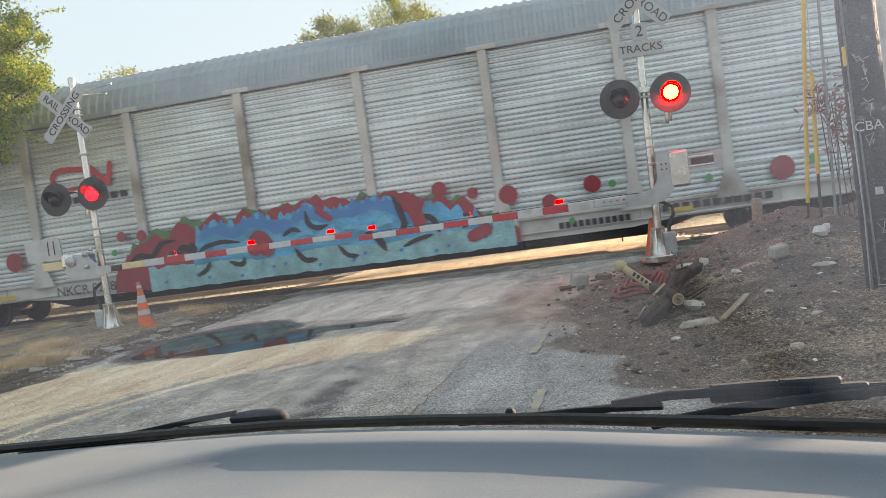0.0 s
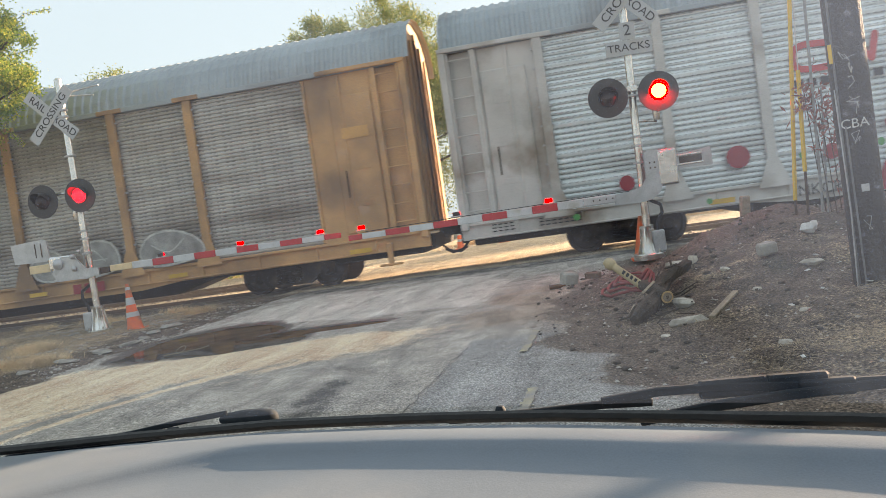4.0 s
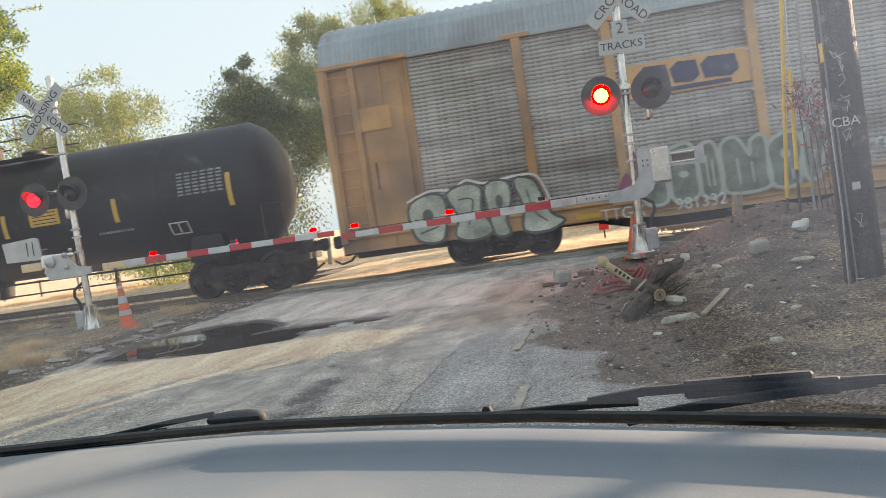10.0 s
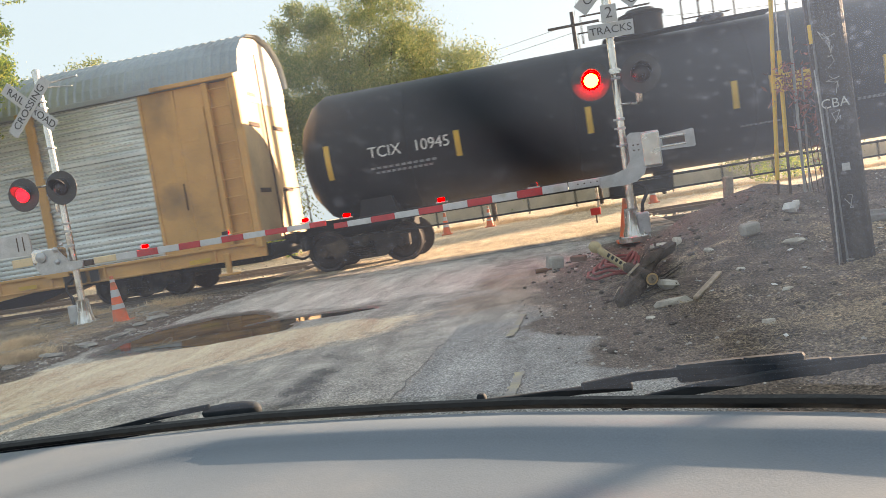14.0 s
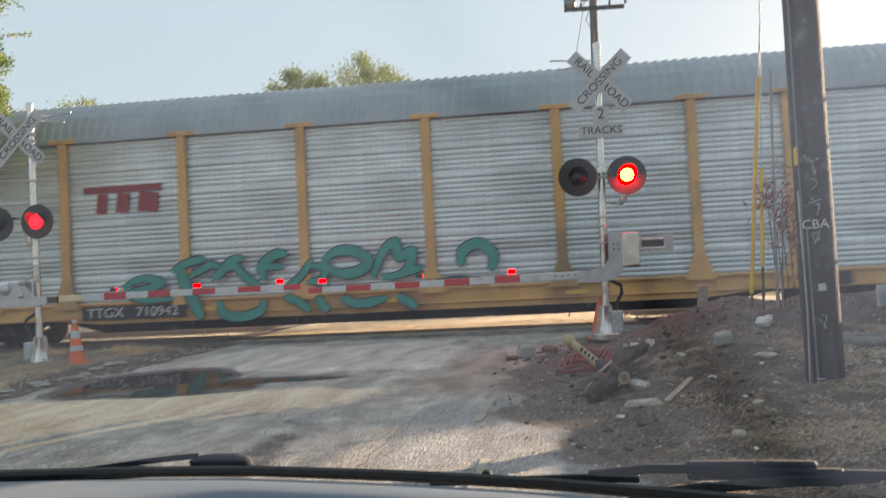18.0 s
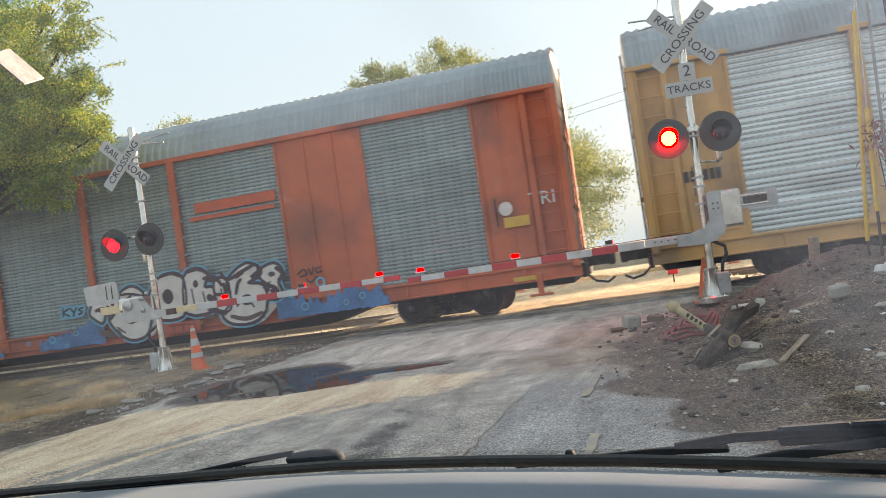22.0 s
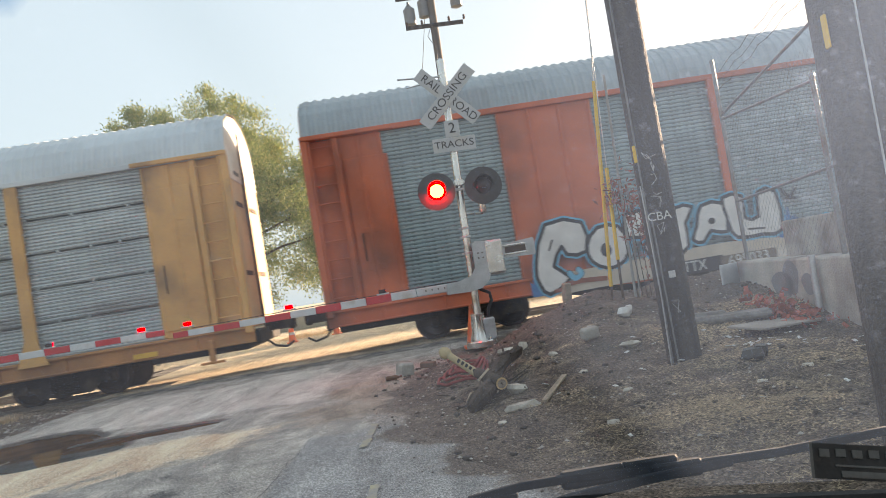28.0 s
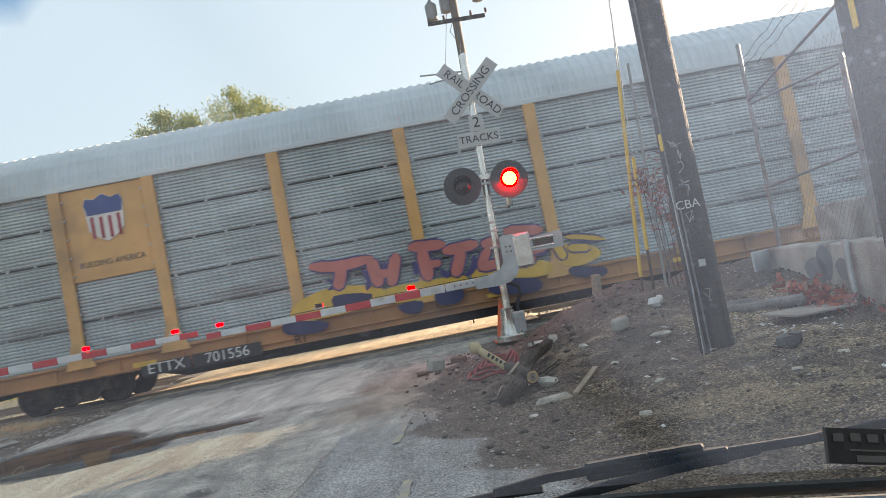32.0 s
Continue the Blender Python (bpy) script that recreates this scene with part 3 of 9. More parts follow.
def signal(name, label, at, right_arm, lean):
    """A mast with crossbuck, track count, a pair of flashing lamps and a gate mechanism. Base at the origin; the lamps face -y."""
    s = thing(name, label, "crossing signal", at, "crossing signals")
    tilt = pose(0, 0, 0, 0, lean, 0)
    part("mast", Geo().rod((0, 0, 0.0), (0, 0, 4.62), 0.062, n=20), silver_paint, s, "shiny aluminium mast", tilt, True)
    g = Geo().lathe((0, 0, 4.62), (0, 0, 1), [(0, 0.067), (0.05, 0.067), (0.085, 0.03), (0.09, 0.0)], 16)
    part("mast_cap", g, silver_paint, s, "", tilt, True)
    base = Geo().lathe((0, 0, 0), (0, 0, 1), [(-0.05, 0.25), (0.03, 0.25), (0.045, 0.235), (0.05, 0.10)], 24)
    for k in range(4):
        base.rod((0.20 * math.cos(0.785 + k * 1.571), 0.20 * math.sin(0.785 + k * 1.571), 0.03), (0.20 * math.cos(0.785 + k * 1.571), 0.20 * math.sin(0.785 + k * 1.571), 0.10), 0.017, n=6)
    part("base_plate", base, silver_paint, s)
    g = Geo().lathe((0, 0, 0.04), (0, 0, 1), [(0, 0.15), (0.08, 0.125), (0.36, 0.095), (0.40, 0.11), (0.44, 0.11), (0.445, 0.065)], 16)
    part("base_flange", g, silver_paint, s, "cast tapered foot", None, True)
    for k in range(8):
        a = 0.39 + k * 0.785
        ca, sa = math.cos(a), math.sin(a)
        part("base_rib", Geo().add([(ca * r - sa * o, sa * r + ca * o, z) for o in (-0.009, 0.009) for r, z in ((0.10, 0.05), (0.18, 0.05), (0.135, 0.20), (0.112, 0.44), (0.09, 0.44))], [(4, 3, 2, 1, 0), (5, 6, 7, 8, 9), (1, 2, 7, 6), (2, 3, 8, 7), (3, 4, 9, 8)]), silver_paint, s, "cast rib of the foot")
    part("junction_box", Geo().box((-0.16 if not right_arm else 0.16, -0.03, 0.22), (0.20, 0.17, 0.34), ch=0.02), steel_galv, s)
    g = Geo()
    sx = 1 if right_arm else -1
    g.tube([(0.17 * sx, 0, 0.38), (0.19 * sx, 0, 0.52), (0.27 * sx, 0, 0.66), (0.26 * sx, 0, 0.78), (0.06 * sx, 0, 0.90)], 0.028, 8)
    part("conduit", g, rubber, s, "black flexible conduit", None, True)
    # crossbuck and sign, clamped to the mast
    zb = 4.05
    crossbuck(s, tilt @ pose(0.02 if right_arm else -0.2, -0.085, zb))
    for z in (zb - 0.06, zb + 0.06, 3.27, 2.52):
        part("sign_clamp", Geo().box((0, -0.02, z), (0.16, 0.13, 0.035), ch=0.006), steel_galv, s, "", tilt)
    br = Geo()
    br.rod((0.0, 0.05, 4.42), (-0.75 if right_arm else 0.75, 0.05, 4.46), 0.014, n=8).rod((0.0, 0.05, 4.38), (-0.62 if right_arm else 0.62, 0.05, 4.30), 0.012, n=8)
    part("bracket_arm", br, steel_galv, s, "thin pipe bracket beside the crossbuck", tilt, True)
    if right_arm:
        b = part("count_board", Geo().box((0.02, -0.085, 3.26), (0.70, 0.008, 0.23), ch=0.006), sign_white, s, "white board reading TRACKS", tilt)
        words("TRACKS", 0.165, sign_black, b, pose(0.02, -0.0925, 3.26), squash=1.06)
        b = part("number_board", Geo().box((0.02, -0.0845, 3.515), (0.24, 0.008, 0.27), ch=0.006), sign_white, s, "white board with the number of tracks", tilt)
        words("2", 0.24, sign_black, b, pose(0.02, -0.092, 3.52))
    # lamps
    zl = 2.52
    part("cross_arm", Geo().rod((-0.44 if right_arm else -0.66, -0.05, zl + 0.10), (0.44 if right_arm else 0.20, -0.05, zl + 0.10), 0.024, n=10).box((0, -0.04, zl + 0.1), (0.16, 0.16, 0.09), ch=0.01), silver_paint, s, "", tilt)
    for k in (-1, 1):
        m = tilt @ pose(0.381 * k - (0.0 if right_arm else 0.23), -0.16, zl)
        h = Geo()
        n = 40
        ring = [(0.145, 0.0), (0.305, 0.0), (0.305, 0.012), (0.145, 0.012)]
        vs = [(math.cos(6.28319 * i / n) * r, y, math.sin(6.28319 * i / n) * r) for i in range(n) for r, y in ring]
        h.add(vs, [(i * 4 + a, i * 4 + (a + 1) % 4, ((i + 1) % n) * 4 + (a + 1) % 4, ((i + 1) % n) * 4 + a) for i in range(n) for a in range(4)])
        bg = part("lamp_background", h, black_paint, s, "round black lamp background", m)
        part("lamp_housing", Geo().lathe((0, 0.012, 0), (0, 1, 0), [(0, 0.16), (0.10, 0.155), (0.20, 0.09), (0.21, 0.02)], 20), black_paint, bg, "", None, True)
        hood = Geo()
        for i in range(18):
            a0, a1 = radians(-10 + 200 * i / 18), radians(-10 + 200 * (i + 1) / 18)
            l0, l1 = 0.05 + 0.17 * math.sin(max(min(a0, math.pi), 0)) ** 0.7, 0.05 + 0.17 * math.sin(max(min(a1, math.pi), 0)) ** 0.7
            q = []
            for r in (0.152, 0.158):
                for a, l in ((a0, l0), (a1, l1)):
                    q += [(math.cos(a) * r, -0.001, math.sin(a) * r), (math.cos(a) * r, -l, math.sin(a) * r)]
            hood.add(q, [(0, 1, 3, 2), (4, 6, 7, 5), (1, 5, 7, 3)])
        part("lamp_hood", hood, black_paint, bg, "short black sun hood")
        rot = part("flasher", Geo(), lens_dark, s)          # a turning two-faced lens in its housing
        R, nl, nc = 0.138, 28, 9
        vs, fl, fc, fd = [], [], [], []
        for j in range(2 * nc + 1):
            th = math.pi * j / (2 * nc)
            for i in range(nl):
                ph = 6.28319 * i / nl
                vs.append((R * math.sin(th) * math.cos(ph), -0.80 * R * math.cos(th), R * math.sin(th) * math.sin(ph)))
        for j in range(2 * nc):
            for i in range(nl):
                f = (j * nl + i, j * nl + (i + 1) % nl, j * nl + nl + (i + 1) % nl, j * nl + nl + i)
                (fc if j < 6 else fl if j < nc - 1 else fd).append(f)
        rim = len(vs)
        for rr in (R - 0.002, 0.1435):
            vs += [(rr * math.cos(6.28319 * i / nl), 0.0, rr * math.sin(6.28319 * i / nl)) for i in range(nl)]
        fd += [(rim + i, rim + (i + 1) % nl, rim + nl + (i + 1) % nl, rim + nl + i) for i in range(nl)]
        me = bpy.data.meshes.new("flasher")
        me.from_pydata(vs, [], fd + fl + fc)
        for mt in (lens_dark, lens_lit if right_arm else lens_dim, lens_core if right_arm else lens_dim):
            me.materials.append(mt)
        me.polygons.foreach_set("material_index", [0] * len(fd) + [1] * len(fl) + [2] * len(fc))
        me.polygons.foreach_set("use_smooth", [True] * len(me.polygons))
        rot.data = me
        tagged(rot, "round red signal lens that flashes")
        rot.matrix_basis = m
        flashers.append((rot, m, k))
    part("bell_lamp", Geo().lathe((0.33 if right_arm else -0.08, -0.02, 2.10), (0, 0, 1), [(0, 0.05), (0.02, 0.058), (0.16, 0.058), (0.19, 0.03)], 14).rod((0.0, 0, 2.12), (0.33 if right_arm else -0.08, 0, 2.08), 0.016, n=8), silver_paint, s, "small silver canister on a pipe", tilt, True)
    for z in (1.72, 1.86, 1.45):
        part("mast_band", Geo().lathe((0, 0, z), (0, 0, 1), [(0, 0.066), (0.004, 0.072), (0.035, 0.072), (0.04, 0.066)], 16).box((-0.08, 0, z + 0.02), (0.05, 0.03, 0.03)), steel_galv, s, "", tilt)
    return s


flashers = []
RIGHT_AT, LEFT_AT = pose(1.03, 12.70, 0.13), pose(-8.88, 13.10, 0.0)
signal_right = signal("crossing_signal", "aluminium crossing signal with crossbuck and flashing lamps beside the mound", RIGHT_AT, True, 1.15)
signal_left = signal("crossing_signal", "aluminium crossing signal with crossbuck and flashing lamps near the puddle", LEFT_AT, False, -0.8)


def gate_arm_stripes(arm, x0, x1, y, z0, z1, first_red, plain_from, sx):
    """Bands of 0.4 m along the arm; the arm narrows to its tip."""
    n = int(abs(x1 - x0) / 0.405)
    for k in range(n + 1):
        a, b = x0 + sx * 0.405 * k, x0 + sx * min(0.405 * (k + 1), abs(x1 - x0))
        if abs(b - a) < 0.05:
            continue
        h = 0.125 - 0.035 * k / n
        zc = z0 + (z1 - z0) * (k + 0.5) / n
        red = (k % 2 == first_red) and k >= plain_from
        part("arm_band", Geo().box(((a + b) / 2, y, zc), (abs(b - a) - 0.001, 0.05 if red else 0.048, h), ch=0.008), arm_red if red else arm_white, arm, "red reflective band" if red else "white reflective band")


def arm_flasher(lamp, at, side):
    """A small arm lamp lens, lit on one face and dark on the other, that turns in its holder."""
    g = Geo().box((0, 0.0152, 0), (0.12, 0.03, 0.06), ch=0.010)
    dark_faces = len(g.f)
    g.box((0, -0.0152, 0), (0.12, 0.03, 0.06), ch=0.010)
    ob = part("lamp_lens", g, lens_dark, lamp, "small red arm lamp that flashes", at)
    ob.data.materials.append(arm_lamp)
    ob.data.polygons.foreach_set("material_index", [0 if k < dark_faces else 1 for k in range(len(g.f))])
    flashers.append((ob, at, side))


def gate_right():
    g = thing("crossing_gate", "red and white crossing gate arm with counterweight on the signal mast", "crossing gate", pose(1.03, 12.70, 0.13), "crossing gates")
    # curved cast side arm
    out = [(-0.42, 0.86), (-0.42, 1.03), (-0.16, 1.05), (0.0, 1.10), (0.08, 1.22), (0.09, 1.58), (0.14, 1.64), (0.30, 1.62), (0.33, 1.55), (0.33, 1.12), (0.27, 0.98), (0.14, 0.88), (-0.05, 0.85)]
    part("side_arm", Geo().prism(out[::-1], -0.20, -0.16), steel_galv, g, "galvanised curved side arm")
    part("side_arm", Geo().prism(out[::-1], 0.16, 0.20), steel_galv, g, "galvanised curved side arm")
    body = Geo().box((0.42, 0.0, 1.34), (0.30, 0.40, 0.56), ch=0.03)
    mech = part("gate_mechanism", body, steel_galv, g, "grey metal gate mechanism box")
    part("mechanism_door", Geo().box((0.42, -0.212, 1.34), (0.26, 0.02, 0.50), ch=0.01), silver_paint, mech)
    for k in range(6):
        part("bolt", Geo().rod((0.16 + 0.07 * (k % 3), -0.20, 1.36 + 0.08 * (k // 3)), (0.16 + 0.07 * (k % 3), -0.215, 1.36 + 0.08 * (k // 3)), 0.014, n=6), rust_iron, g)
    cw = Geo().prism([(0.56, 1.52), (0.56, 1.30), (1.08, 1.28), (1.10, 1.30), (1.10, 1.54), (1.08, 1.56)][::-1], -0.10, -0.07)
    part("counterweight_plate", cw, steel_galv, g, "galvanised counterweight plate")
    part("counterweight_slot", Geo().box((0.78, -0.104, 1.42), (0.34, 0.012, 0.10), ch=0.02), rust_iron, g, "slotted counterweight rail")
    for z in (1.35, 1.49):
        part("counterweight_rail", Geo().box((0.76, -0.108, z), (0.40, 0.02, 0.022), ch=0.005), silver_paint, g)
    arm = part("arm_root", Geo().box((-0.60, -0.12, 0.975), (0.62, 0.06, 0.125), ch=0.012), arm_white, g, "bolted white arm root")
    for k in range(5):
        part("bolt", Geo().rod((-0.36 - 0.1 * k, -0.15, 0.98), (-0.36 - 0.1 * k, -0.165, 0.98), 0.013, n=6), rust_iron, arm)
    gate_arm_stripes(g, -0.92, -4.80, -0.12, 0.975, 0.94, 1, 0, -1)
    for x, side in ((-1.45, 1), (-2.95, -1), (-4.56, 0)):
        lamp = part("arm_lamp", Geo().box((x, -0.12, 1.045), (0.20, 0.05, 0.025), ch=0.008), steel_galv, g)
        if side:
            arm_flasher(lamp, pose(x, -0.12, 1.088), side)
        else:
            part("lamp_lens", Geo().box((x, -0.12, 1.088), (0.12, 0.06, 0.06), ch=0.018), arm_lamp, lamp, "small red arm lamp")
    part("arm_cable", Geo().tube([(-0.2, -0.16, 1.05), (-0.6, -0.13, 1.055), (-1.4, -0.12, 1.045), (-3.0, -0.12, 1.03), (-4.5, -0.12, 1.01)], 0.006, 6), wire_black, g)
    return g


def gate_left():
    g = thing("crossing_gate", "red and white crossing gate arm with cast mechanism beside the puddle", "crossing gate", pose(-8.99, 13.10, 0.0), "crossing gates")
    part("gate_mechanism", Geo().box((-0.33, -0.02, 1.28), (0.46, 0.34, 0.40), ch=0.04).box((-0.55, -0.02, 1.36), (0.2, 0.28, 0.26), ch=0.04), silver_paint, g, "cast aluminium gate mechanism")
    part("side_arm", Geo().prism([(-0.52, 1.18), (-0.42, 1.02), (0.18, 1.02), (0.42, 1.06), (0.42, 1.18), (0.16, 1.20), (-0.05, 1.45), (-0.30, 1.46)][::-1], -0.25, -0.21), steel_galv, g, "galvanised side arm")
    for x, z, r in ((-0.05, 1.44, 0.05), (-0.05, 1.22, 0.05), (-0.36, 1.34, 0.10), (0.08, 1.52, 0.035)):
        part("pivot", Geo().lathe((x, -0.25, z), (0, -1, 0), [(0, r), (0.03, r), (0.045, r * 0.6), (0.06, r * 0.3)], 14), steel_galv, g, "round pivot boss", None, True)
    part("counterweight_plate", Geo().prism([(-1.32, 1.44), (-1.36, 1.80), (-0.70, 1.84), (-0.62, 1.80), (-0.60, 1.46), (-0.66, 1.42)][::-1], -0.14, -0.10), steel_galv, g, "galvanised counterweight plate")
    part("counterweight_slot", Geo().box((-0.86, -0.145, 1.64), (0.012, 0.012, 0.26)).box((-0.74, -0.145, 1.64), (0.012, 0.012, 0.26)), rust_iron, g)
    part("warning_plate", Geo().box((-0.84, -0.13, 1.30), (0.42, 0.02, 0.15), ch=0.01), arm_tip, g, "yellowed wooden shim plate")
    part("conversion_bracket", Geo().box((0.40, -0.16, 1.12), (0.36, 0.10, 0.11), ch=0.015), rust_iron, g, "dark arm bracket")
    part("arm_sleeve", Geo().box((0.82, -0.16, 1.135), (0.44, 0.055, 0.115), ch=0.01), arm_tip, g, "yellowed arm root sleeve")
    gate_arm_stripes(g, 1.04, 4.98, -0.16, 1.135, 1.14, 1, 0, 1)
    for x, side in ((1.62, -1), (3.15, 1), (4.62, 0)):
        lamp = part("arm_lamp", Geo().box((x, -0.16, 1.205), (0.20, 0.05, 0.025), ch=0.008), steel_galv, g)
        if side:
            arm_flasher(lamp, pose(x, -0.16, 1.247), side)
        else:
            part("lamp_lens", Geo().box((x, -0.16, 1.247), (0.12, 0.06, 0.06), ch=0.018), arm_lamp, lamp, "small red arm lamp")
    return g


gate_right()
gate_left()


# ---- cones and small things by the signals ----
def cone(name, label, at, h=0.80, cat="traffic cone", collars=True):
    c = thing(name, label, cat, at, "traffic cones")
    part("base", Geo().box((0, 0, 0.02), (0.36, 0.36, 0.04), ch=0.012), rubber if h < 0 else cone_orange, c)
    part("body", Geo().lathe((0, 0, 0.04), (0, 0, 1), [(0, 0.145), (0.02, 0.135), (h - 0.08, 0.032), (h - 0.05, 0.028), (h - 0.05, 0.02)], 24), cone_orange, c, "", None, True)
    rad = lambda z: 0.135 + (0.032 - 0.135) * (z - 0.06) / (h - 0.10) + 0.002
    for a, b in () if not collars else ((0.30 * h, 0.40 * h), (0.55 * h, 0.70 * h), (0.86 * h, 0.92 * h)):
        part("reflective_collar", Geo().lathe((0, 0, a), (0, 0, 1), [(0, rad(a)), (b - a, rad(b))], 24), sign_white, c, "dirty white reflective collar", None, True)
    return c


cone("traffic_cone", "tall orange traffic cone with white collars, leaning by the puddle", pose(-7.78, 12.45, 0.0, 0, -2.5, 10), 0.84)
cone("traffic_cone", "plain faded orange traffic cone behind the signal mast", pose(0.95, 13.2, 0.03, 0, 3, 0), 0.74, collars=False)
cone("traffic_cone", "small orange traffic cone beyond the second track", pose(-4.15, 27.2, 0.0), 0.9)
cone("traffic_cone", "small orange traffic cone beyond the second track", pose(-2.7, 28.2, 0.0), 0.75)
cone("traffic_cone", "small orange traffic cone beyond the second track", pose(2.95, 27.0, 0.0), 0.9)


# ---- train ----
def panel_mat(name, colour, pitch, metal=0.5, rough=0.42, dirt=(0.16, 0.13, 0.10), dirt_amount=0.22, hole=0.5, group=0.74):
    """Galvanised rack panel: long runs of stain and rows of small holes."""
    m = surf(name, colour, rough, metal, 0.22, 1.3, 45, 0.08, dirt=dirt, dirt_amount=dirt_amount, stretch=(0.35, 1, 1.8))
    nd, ln = m.node_tree.nodes, m.node_tree.links
    p = nd["Principled BSDF"]
    src = p.inputs["Base Color"].links[0].from_socket
    co = nd.new("ShaderNodeTexCoord")
    sp = nd.new("ShaderNodeSeparateXYZ")
    ln.new(co.outputs["Object"], sp.inputs[0])

    def op(kind, a, b=None):
        n = nd.new("ShaderNodeMath")
        n.operation = kind
        for i, v in enumerate((a, b)):
            if v is None:
                continue
            if isinstance(v, (int, float)):
                n.inputs[i].default_value = v
            else:
                ln.new(v, n.inputs[i])
        return n.outputs[0]

    across = op("LESS_THAN", op("FRACT", op("MULTIPLY", sp.outputs[0], 7.5)), 0.62)
    up = op("LESS_THAN", op("ABSOLUTE", op("SUBTRACT", op("FRACT", op("MULTIPLY", sp.outputs[2], 1 / pitch)), 0.50)), 0.09)
    grp = op("LESS_THAN", op("FRACT", op("MULTIPLY", sp.outputs[0], group)), 0.86 if group < 1 else 0.68)
    f = op("MULTIPLY", op("MULTIPLY", across, up), op("MULTIPLY", grp, hole))
    mx = nd.new("ShaderNodeMix")
    mx.data_type = "RGBA"
    ln.new(f, mx.inputs[0])
    ln.new(src, mx.inputs[6])
    mx.inputs[7].default_value = (0.03, 0.03, 0.035, 1)
    ln.new(mx.outputs[2], p.inputs["Base Color"])
    return m


def panel_mesh(w, z0, z1, pitch, depth, rows, mat, bands):
    """A ribbed panel of rows with gaps between them; bands: every how many ribs a wide smooth one comes."""
    g = Geo()
    prof = []
    hrow = (z1 - z0) / rows
    for r in range(rows):
        a, b = z0 + r * hrow + (0.02 if r else 0.0), z0 + (r + 1) * hrow - (0.026 if r < rows - 1 else 0.0)
        if r:
            prof += [(a - 0.046, 0.0), (a - 0.044, 0.22), (a - 0.004, 0.22)]
        z, k = a, 0
        while z < b - 0.2 * pitch:
            p = pitch * (1.9 if bands and k % bands == bands - 1 else 1.0)
            p = min(p, b - z)
            prof += [(z, 0.012), (z + 0.14 * p, 0.012), (z + 0.30 * p, -depth * 0.8), (z + 0.62 * p, -depth), (z + 0.92 * p, -depth * 0.55)]
            z += p
            k += 1
    prof.append((z1, 0.0))
    n = len(prof)
    for r in range(1, rows):                                # tabs that hold one row to the next
        for k in range(3):
            x = -w / 2 + w * (k + 0.5) / 3 + 0.3 * math.sin(r * 2.7 + k)
            g.box((x, -0.006, z0 + r * hrow - 0.003), (0.06, 0.02, 0.07))
    g.add([(-w / 2, y, z) for z, y in prof] + [(w / 2, y, z) for z, y in prof], [(i, n + i, n + i + 1, i + 1) for i in range(n - 1)])
    return g.mesh("side_panel", mat)


wheel_mat = surf("wheel steel", (0.055, 0.045, 0.04), 0.7, 0.5, 0.3, 5, 50, 0.2)
frame_mat = surf("dark cast truck steel", (0.030, 0.026, 0.024), 0.85, 0.2, 0.35, 4, 40, 0.4, dirt=(0.10, 0.075, 0.055), dirt_amount=0.3)
under_mat = surf("grimy underframe", (0.026, 0.023, 0.021), 0.9, 0.1, 0.3, 3, 40, 0.3)
wheelsets = []


def truck(car, x, r=0.42, base=1.72, far=False):
    """A two-axle truck under a car, with side frames, springs and wheelsets that turn."""
    for s in (-1, 1):
        y = 1.02 * s
        out = [(-base / 2 - 0.22, r + 0.16), (-base / 2 + 0.20, r + 0.20), (-0.42, r + 0.26), (0.42, r + 0.26), (base / 2 - 0.20, r + 0.20), (base / 2 + 0.22, r + 0.16),
               (base / 2 + 0.22, r - 0.10), (base / 2 - 0.15, r - 0.08), (0.50, r - 0.26), (-0.50, r - 0.26), (-base / 2 + 0.15, r - 0.08), (-base / 2 - 0.22, r - 0.10)]
        fr = part("truck_frame", Geo().prism([(x + a, b) for a, b in out], y - 0.07, y + 0.07), frame_mat, car, "dark cast truck side frame")
        if s < 0:
            sp = Geo()
            for k in range(4):
                for q in range(7):
                    sp.lathe((x - 0.24 + 0.16 * k, y - 0.09, r - 0.20 + q * 0.05), (0, 0, 1), [(0, 0.05), (0.015, 0.068), (0.03, 0.05)], 10)
            part("springs", sp, frame_mat, fr)
            for k in (-1, 1):
                part("bearing_cap", Geo().lathe((x + k * base / 2, y - 0.07, r), (0, -1, 0), [(0, 0.11), (0.06, 0.10), (0.08, 0.05)], 14), frame_mat, fr, "round axle bearing cap", None, True)
    part("bolster", Geo().box((x, 0, r + 0.14), (0.40, 2.3, 0.26), ch=0.03), frame_mat, car)
    for k in (-1, 1):
        w = Geo()
        for s in (-1, 1):
            w.lathe((0, 0.69 * s, 0), (0, s, 0), [(-0.005, r * 0.30), (0.0, r + 0.03), (0.03, r + 0.03), (0.035, r), (0.13, r - 0.008), (0.135, r * 0.84), (0.06, r * 0.78), (0.055, r * 0.42), (0.15, r * 0.30), (0.16, 0.02)], 28)
        w.rod((0, -0.7, 0), (0, 0.7, 0), 0.08, n=10)
        ob = part("wheelset", w, wheel_mat, car, "steel wheelset rolling on the rail", pose(x + k * base / 2, 0, r), True)
        wheelsets.append((ob, x + k * base / 2, r))


